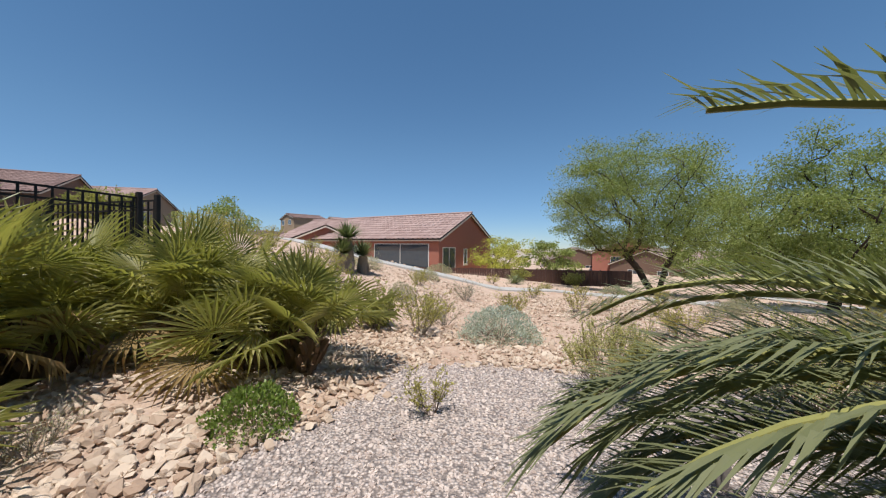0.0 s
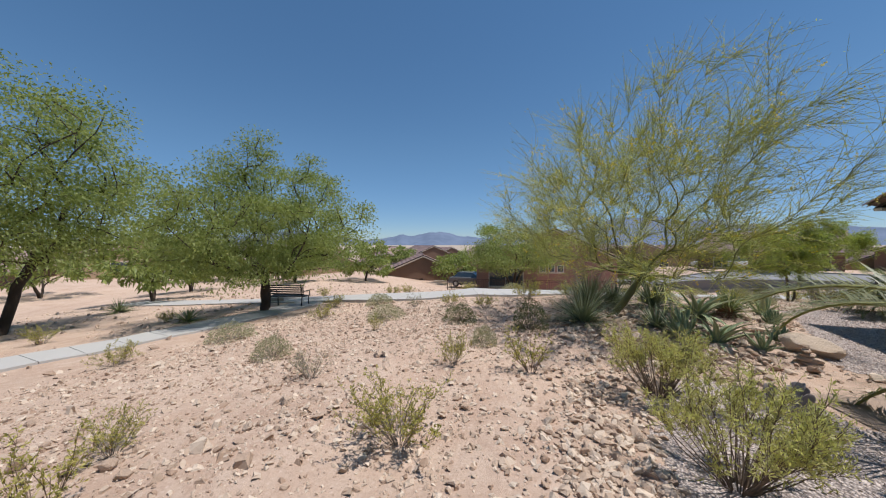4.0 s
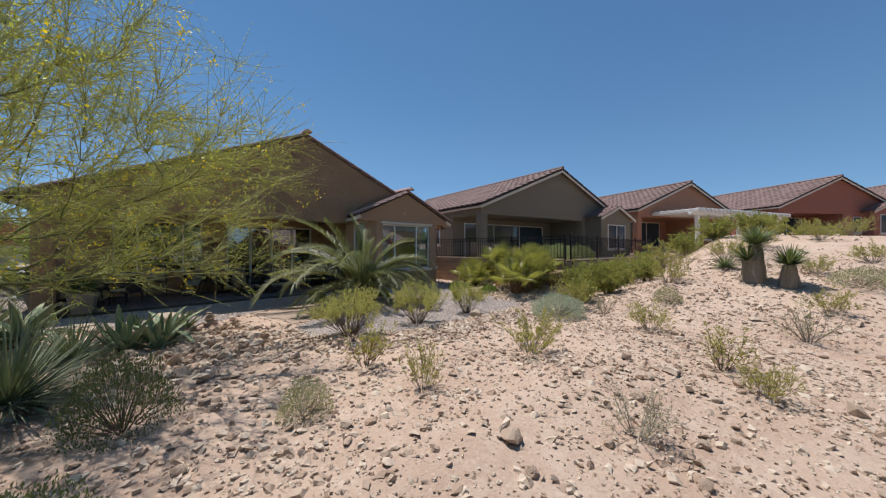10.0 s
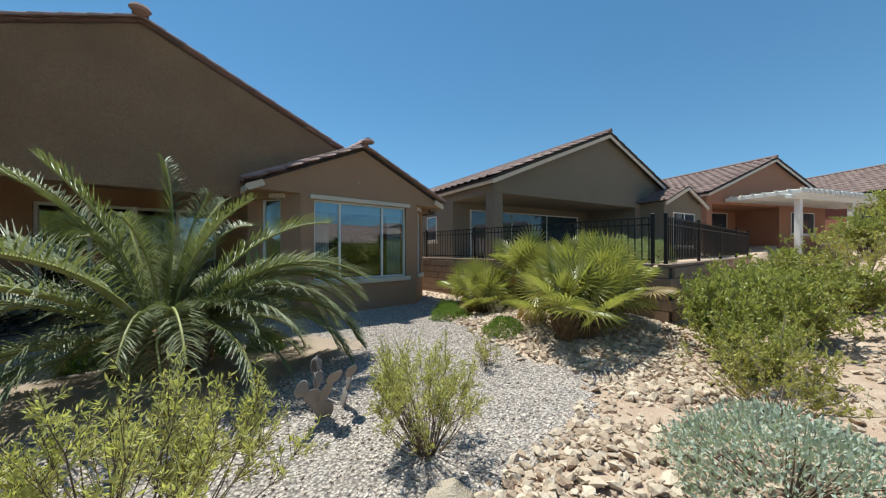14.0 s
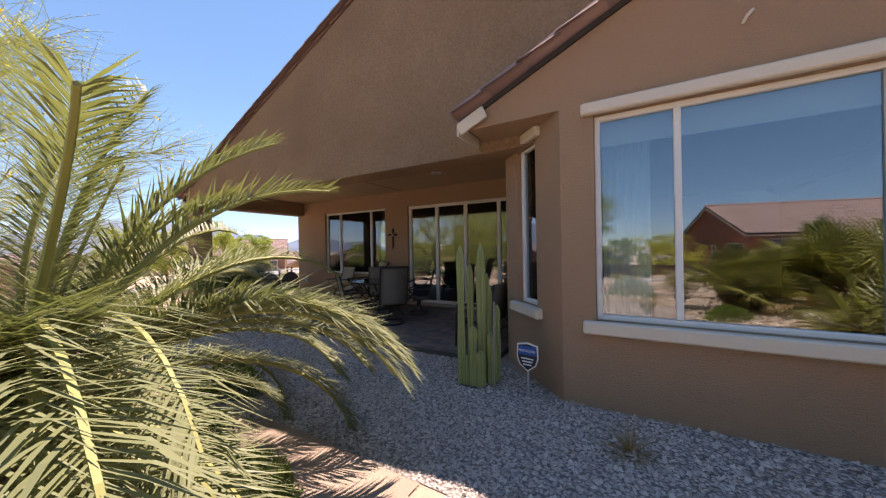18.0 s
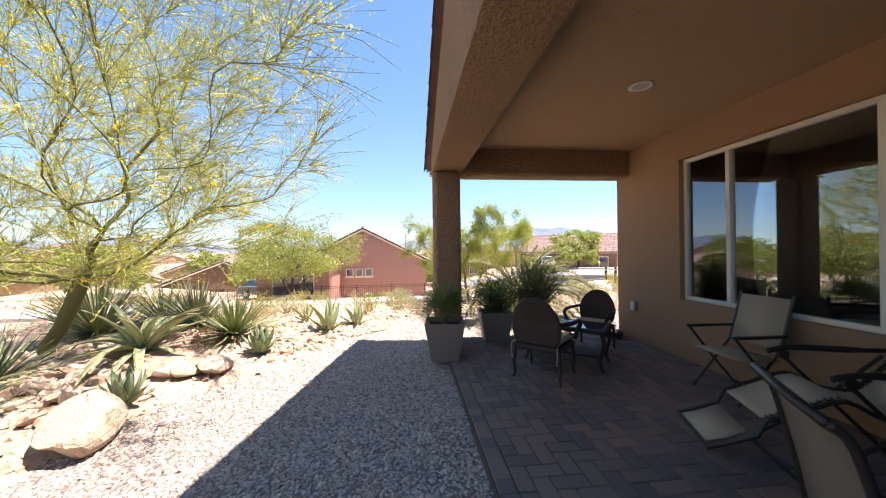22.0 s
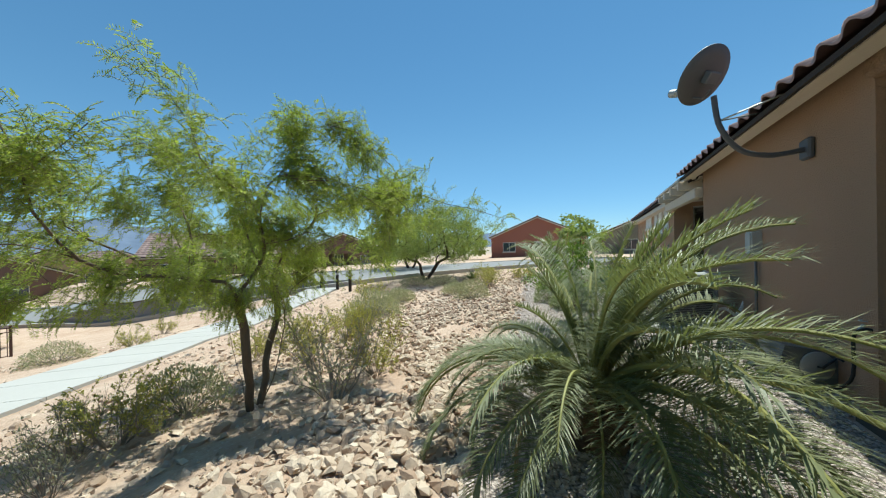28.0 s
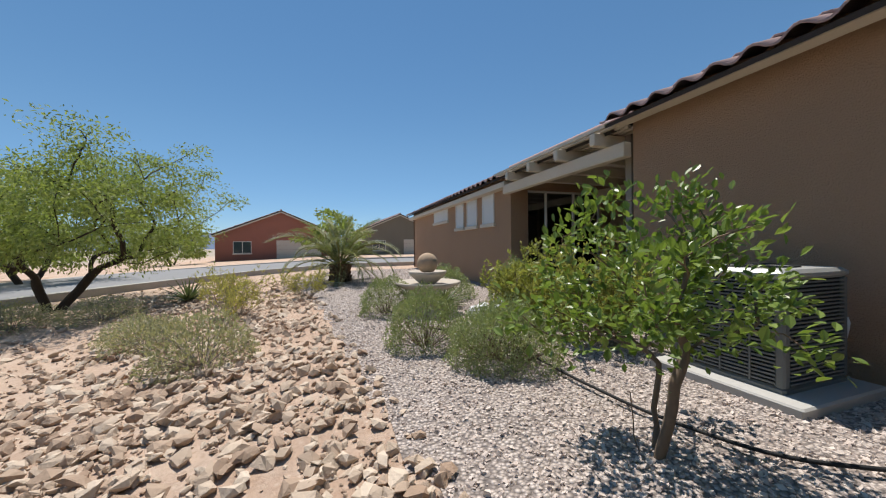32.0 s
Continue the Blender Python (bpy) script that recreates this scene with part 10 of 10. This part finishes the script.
def gravel_bed_mat():
    """Small packed stones too fine to build one by one."""
    m, nt, bsdf = node_mat("gravel_bed")
    tc = nt.nodes.new("ShaderNodeTexCoord")
    vo = nt.nodes.new("ShaderNodeTexVoronoi")
    vo.inputs["Scale"].default_value = 40.0
    nt.links.new(tc.outputs["Object"], vo.inputs["Vector"])
    sep = nt.nodes.new("ShaderNodeSeparateColor")
    nt.links.new(vo.outputs["Color"], sep.inputs["Color"])
    col = blend(nt, "MIX", sep.outputs[0], (0.38, 0.31, 0.27), (0.66, 0.565, 0.505))
    # shade between the stones is painted as a darker colour at cell edges
    gap = nt.nodes.new("ShaderNodeMapRange")
    gap.inputs[1].default_value, gap.inputs[2].default_value = 0.35, 0.7
    nt.links.new(vo.outputs["Distance"], gap.inputs[0])
    col = blend(nt, "MIX", gap.outputs[0], col, (0.22, 0.18, 0.16))
    nt.links.new(col, bsdf.inputs["Base Color"])
    bsdf.inputs["Roughness"].default_value = 0.95
    inv = nt.nodes.new("ShaderNodeMath")
    inv.operation = "SUBTRACT"
    inv.inputs[0].default_value = 1.0
    nt.links.new(vo.outputs["Distance"], inv.inputs[1])
    relief(nt, bsdf, inv.outputs[0], 1.0, 0.03)
    return m


GRAVEL_FINE = gravel_bed_mat()
patch("ground_gravel_bed", GRAVEL_EDGE, 0.006, GRAVEL_FINE, "grey-pink gravel bed around the house")
patch("ground_sand_patch", SAND_PATCH, 0.012, SAND_BED, "compacted tan sand around the date palm")
rng_p = np.random.RandomState(77)
x, y = rng_p.uniform(-5.0, -0.0, 9000), rng_p.uniform(-3.9, -1.35, 9000)
keep = inside(x, y, SAND_PATCH) | (edge_distance(x, y, SAND_PATCH) < 0.05)
x, y = x[keep], y[keep]
sz = 0.006 + 0.014 * rng_p.uniform(0, 1, len(x)) ** 2.5
tagged(part("loose_grit", pebbles("loose_grit", x, y, sz, STONE, rng_p, 0.6, 0.2), None), "loose grit on the compacted sand round the date palm", "grit", kind="stuff")


# loose stones of the desert slope
def stone_field(n, x0, x1, y0, y1, seed, lo, hi, power, more=0.2):
    rng = np.random.RandomState(seed)
    x, y = rng.uniform(x0, x1, n), rng.uniform(y0, y1, n)
    clump = np.array([noise.noise((a * 0.55, b * 0.55, 9)) + 0.6 * noise.noise((a * 1.7, b * 1.7, 2)) for a, b in zip(x, y)])
    keep = (rng.uniform(-0.75, 0.75, n) < clump + more)
    keep &= ~inside(x, y, GRAVEL_EDGE) & ~inside(x, y, SAND_PATCH)
    keep &= ~((x > -8.9) & (x < 3.7) & (y > 0.4) & (y < 21))
    keep &= (polyline_distance(x, y, MAIN_PATH) > 1.0) & (polyline_distance(x, y, SIDE_PATH) > 0.75) & (polyline_distance(x, y, ROAD_LINE) > 4.2)
    keep &= ~((x > 4.4) & (y > -5.45))
    x, y = x[keep], y[keep]
    return x, y, lo + (hi - lo) * rng.uniform(0, 1, len(x)) ** power, rng


x, y, sz, rng_s = stone_field(70000, -16, 8, -14, 5, 5, 0.02, 0.115, 2.3)
tagged(part("small_stones", pebbles("small_stones", x, y, sz, STONE, rng_s, 0.5, 0.28), None), "small tan and red stones scattered on the soil", "stones", kind="stuff")
x, y, sz, rng_s = stone_field(7000, -12, 7, -13.8, -5.8, 25, 0.025, 0.1, 2.3, 0.35)
tagged(part("small_stones", pebbles("small_stones", x, y, sz, STONE, rng_s, 0.52, 0.22, False), None), "fist-sized tan stones lying on the slope", "stones", kind="stuff")
x, y, sz, rng_s = stone_field(9000, -24, -11, -2, 18, 6, 0.03, 0.13, 2.2)
tagged(part("small_stones", pebbles("small_stones", x, y, sz, STONE, rng_s, 0.55, 0.25), None), "tan stones scattered along the side slope", "stones", kind="stuff")
x, y, sz, rng_s = stone_field(30000, -9.5, 2.5, -14.5, -7.5, 15, 0.012, 0.05, 2.0)
tagged(part("small_stones", pebbles("small_stones", x, y, sz, STONE, rng_s, 0.55, 0.2), None), "fine tan stones strewn over the slope", "stones", kind="stuff")
x, y, sz, rng_s = stone_field(6000, -30, 26, -32, -9, 8, 0.05, 0.2, 2.5)
tagged(part("small_stones", pebbles("small_stones", x, y, sz, STONE, rng_s, 0.7, 0.2), None), "stones on the far slope", "stones", kind="stuff")


def stones_near(label, n, seed, spots, lo, hi, power=2.4):
    """A band of broken stone along given lines."""
    rng = np.random.RandomState(seed)
    xs, ys = [], []
    for (ax, ay, bx, by, w), k in zip(spots, np.random.RandomState(seed + 1).multinomial(n, [1 / len(spots)] * len(spots))):
        u = rng.uniform(0, 1, k)
        xs.append(ax + (bx - ax) * u + rng.normal(0, w / 2, k))
        ys.append(ay + (by - ay) * u + rng.normal(0, w / 2, k))
    x, y = np.concatenate(xs), np.concatenate(ys)
    keep = ~inside(x, y, GRAVEL_EDGE) | (edge_distance(x, y, GRAVEL_EDGE) < 0.12)
    keep &= ~((x > -8.9) & (x < 3.7) & (y > 0.4) & (y < 21))
    tuft = np.array([noise.noise((a * 0.9, b * 0.9, seed)) + 0.5 * noise.noise((a * 2.6, b * 2.6, seed)) for a, b in zip(x, y)])
    keep &= rng.uniform(-0.5, 0.35, len(x)) < tuft
    x, y = x[keep], y[keep]
    sz = lo + (hi - lo) * rng.uniform(0, 1, len(x)) ** power
    tagged(part("broken_stones", pebbles("broken_stones", x, y, sz, STONE, rng, 0.66, 0.15, False), None), label, "stones", kind="stuff")


stones_near("tan broken stones mounded round the fan palms", 15000, 3, [(1.6, -3.4, 2.2, -5.2, 0.8), (2.2, -2.0, 3.0, -4.0, 1.1), (3.2, -5.2, 5.0, -4.6, 1.2), (3.6, -1.2, 4.6, -3.0, 1.0), (1.6, -5.4, 3.2, -5.6, 0.8)], 0.025, 0.105, 1.7)
stones_near("tan broken stones bordering the gravel", 11000, 13, [(1.3, -5.8, -0.8, -6.3, 0.6), (-0.8, -6.3, -2.7, -6.3, 0.5), (-2.7, -6.2, -4.4, -5.9, 0.6), (0.3, -6.5, 2.0, -6.2, 0.9), (-4.6, -5.4, -6.4, -4.4, 0.9)], 0.02, 0.105, 2.8)
stones_near("heap of tan broken stones round the agaves", 9000, 23, [(-9.2, -1.4, -10.1, -1.1, 0.55), (-8.7, -1.7, -9.8, -2.0, 0.6), (-10.0, -0.7, -10.6, -0.9, 0.5), (-9.4, -0.8, -10.2, -0.5, 0.3)], 0.022, 0.105)
stones_near("rough red-tan stones along the side slope", 26000, 33, [(-11.4, 1.0, -12.3, 3.0, 0.9), (-12.2, 2.6, -12.6, 5.0, 1.0), (-12.6, 4.6, -13.2, 7.4, 1.5), (-13.0, 7.0, -14.0, 10.5, 1.8), (-14.6, 4.0, -15.0, 8.0, 2.2), (-10.9, -0.6, -11.9, 0.8, 0.7), (-13.6, 10.0, -15.2, 14.0, 2.2)], 0.02, 0.12, 2.7)
stones_near("stones round the base of the palo verde", 3500, 43, [(-7.2, -3.6, -9.2, -4.6, 1.2), (-6.0, -3.6, -7.6, -5.6, 1.2)], 0.05, 0.2)


# single rocks that stand out
ROCKS = [rock_form(k) for k in range(10)]
for me in ROCKS:
    me.materials.append(STONE_ONE)
rr = random.Random(4)
placed = 0
while placed < 260:
    zone = rr.random()
    if zone < 0.5:
        px, py = rr.uniform(-10.5, 3.5), rr.uniform(-12.5, -6.0)
    elif zone < 0.75:
        px, py = rr.uniform(-15.0, -11.6), rr.uniform(0.5, 10.5)
    else:
        px, py = rr.choice(((rr.uniform(1.5, 3.6), rr.uniform(-5.6, -3.2)), (rr.uniform(-10.3, -8.6), rr.uniform(-2.2, -0.6)), (rr.uniform(-3.5, 1.5), rr.uniform(-6.6, -5.9))))
    if bool(inside(np.array([px]), np.array([py]), GRAVEL_EDGE)[0]):
        continue
    s = rr.uniform(0.06, 0.13) if rr.random() < 0.92 else rr.uniform(0.13, 0.22)
    ob = part("rock", ROCKS[rr.randrange(10)], None)
    ob.matrix_world = pose(px, py, soil_z(px, py) + s * 0.16, rr.uniform(-15, 15), rr.uniform(-15, 15), rr.uniform(0, 360)) @ Matrix.Diagonal((s * rr.uniform(0.8, 1.3), s, s * rr.uniform(0.55, 0.8), 1))
    tagged(ob, "angular tan rock lying on the stony soil", "rock", "loose rocks")
    placed += 1
big = [rock_form(40 + k, 3) for k in range(4)]
for me in big:
    me.materials.append(WHITE_ROCK)
for (px, py, sx, sy, sz2, rz), k, lab in zip(((-6.5, -2.35, 0.85, 0.5, 0.42, 30), (-7.75, -2.1, 0.72, 0.4, 0.16, 12), (-7.55, -2.3, 0.3, 0.25, 0.14, 80), (-1.35, -5.9, 0.35, 0.28, 0.22, 10)), (0, 1, 2, 3), ("large pale weathered boulder beside the gravel", "flat pale slab of stone on the sand", "small pale stone beside the slab", "pale rock at the edge of the gravel")):
    ob = part("boulder", big[k], None)
    ob.matrix_world = pose(px, py, soil_z(px, py) + sz2 * 0.3, 0, 0, rz) @ Matrix.Diagonal((sx, sy, sz2, 1))
    tagged(ob, lab, "boulder")
cairn = thing("stone_stack", "small cairn of flat stacked stones", "cairn", pose(-5.9, -2.75, soil_z(-5.9, -2.75)))
for k, (w, h) in enumerate(((0.42, 0.09), (0.34, 0.075), (0.27, 0.07), (0.2, 0.06), (0.13, 0.05))):
    ob = part("stone", ROCKS[k], None, cairn)
    ob.matrix_local = pose(0.02 * (k % 2), -0.015 * k, 0.035 + k * 0.062, 0, 0, 50 * k) @ Matrix.Diagonal((w, w * 0.8, h * 1.15, 1))
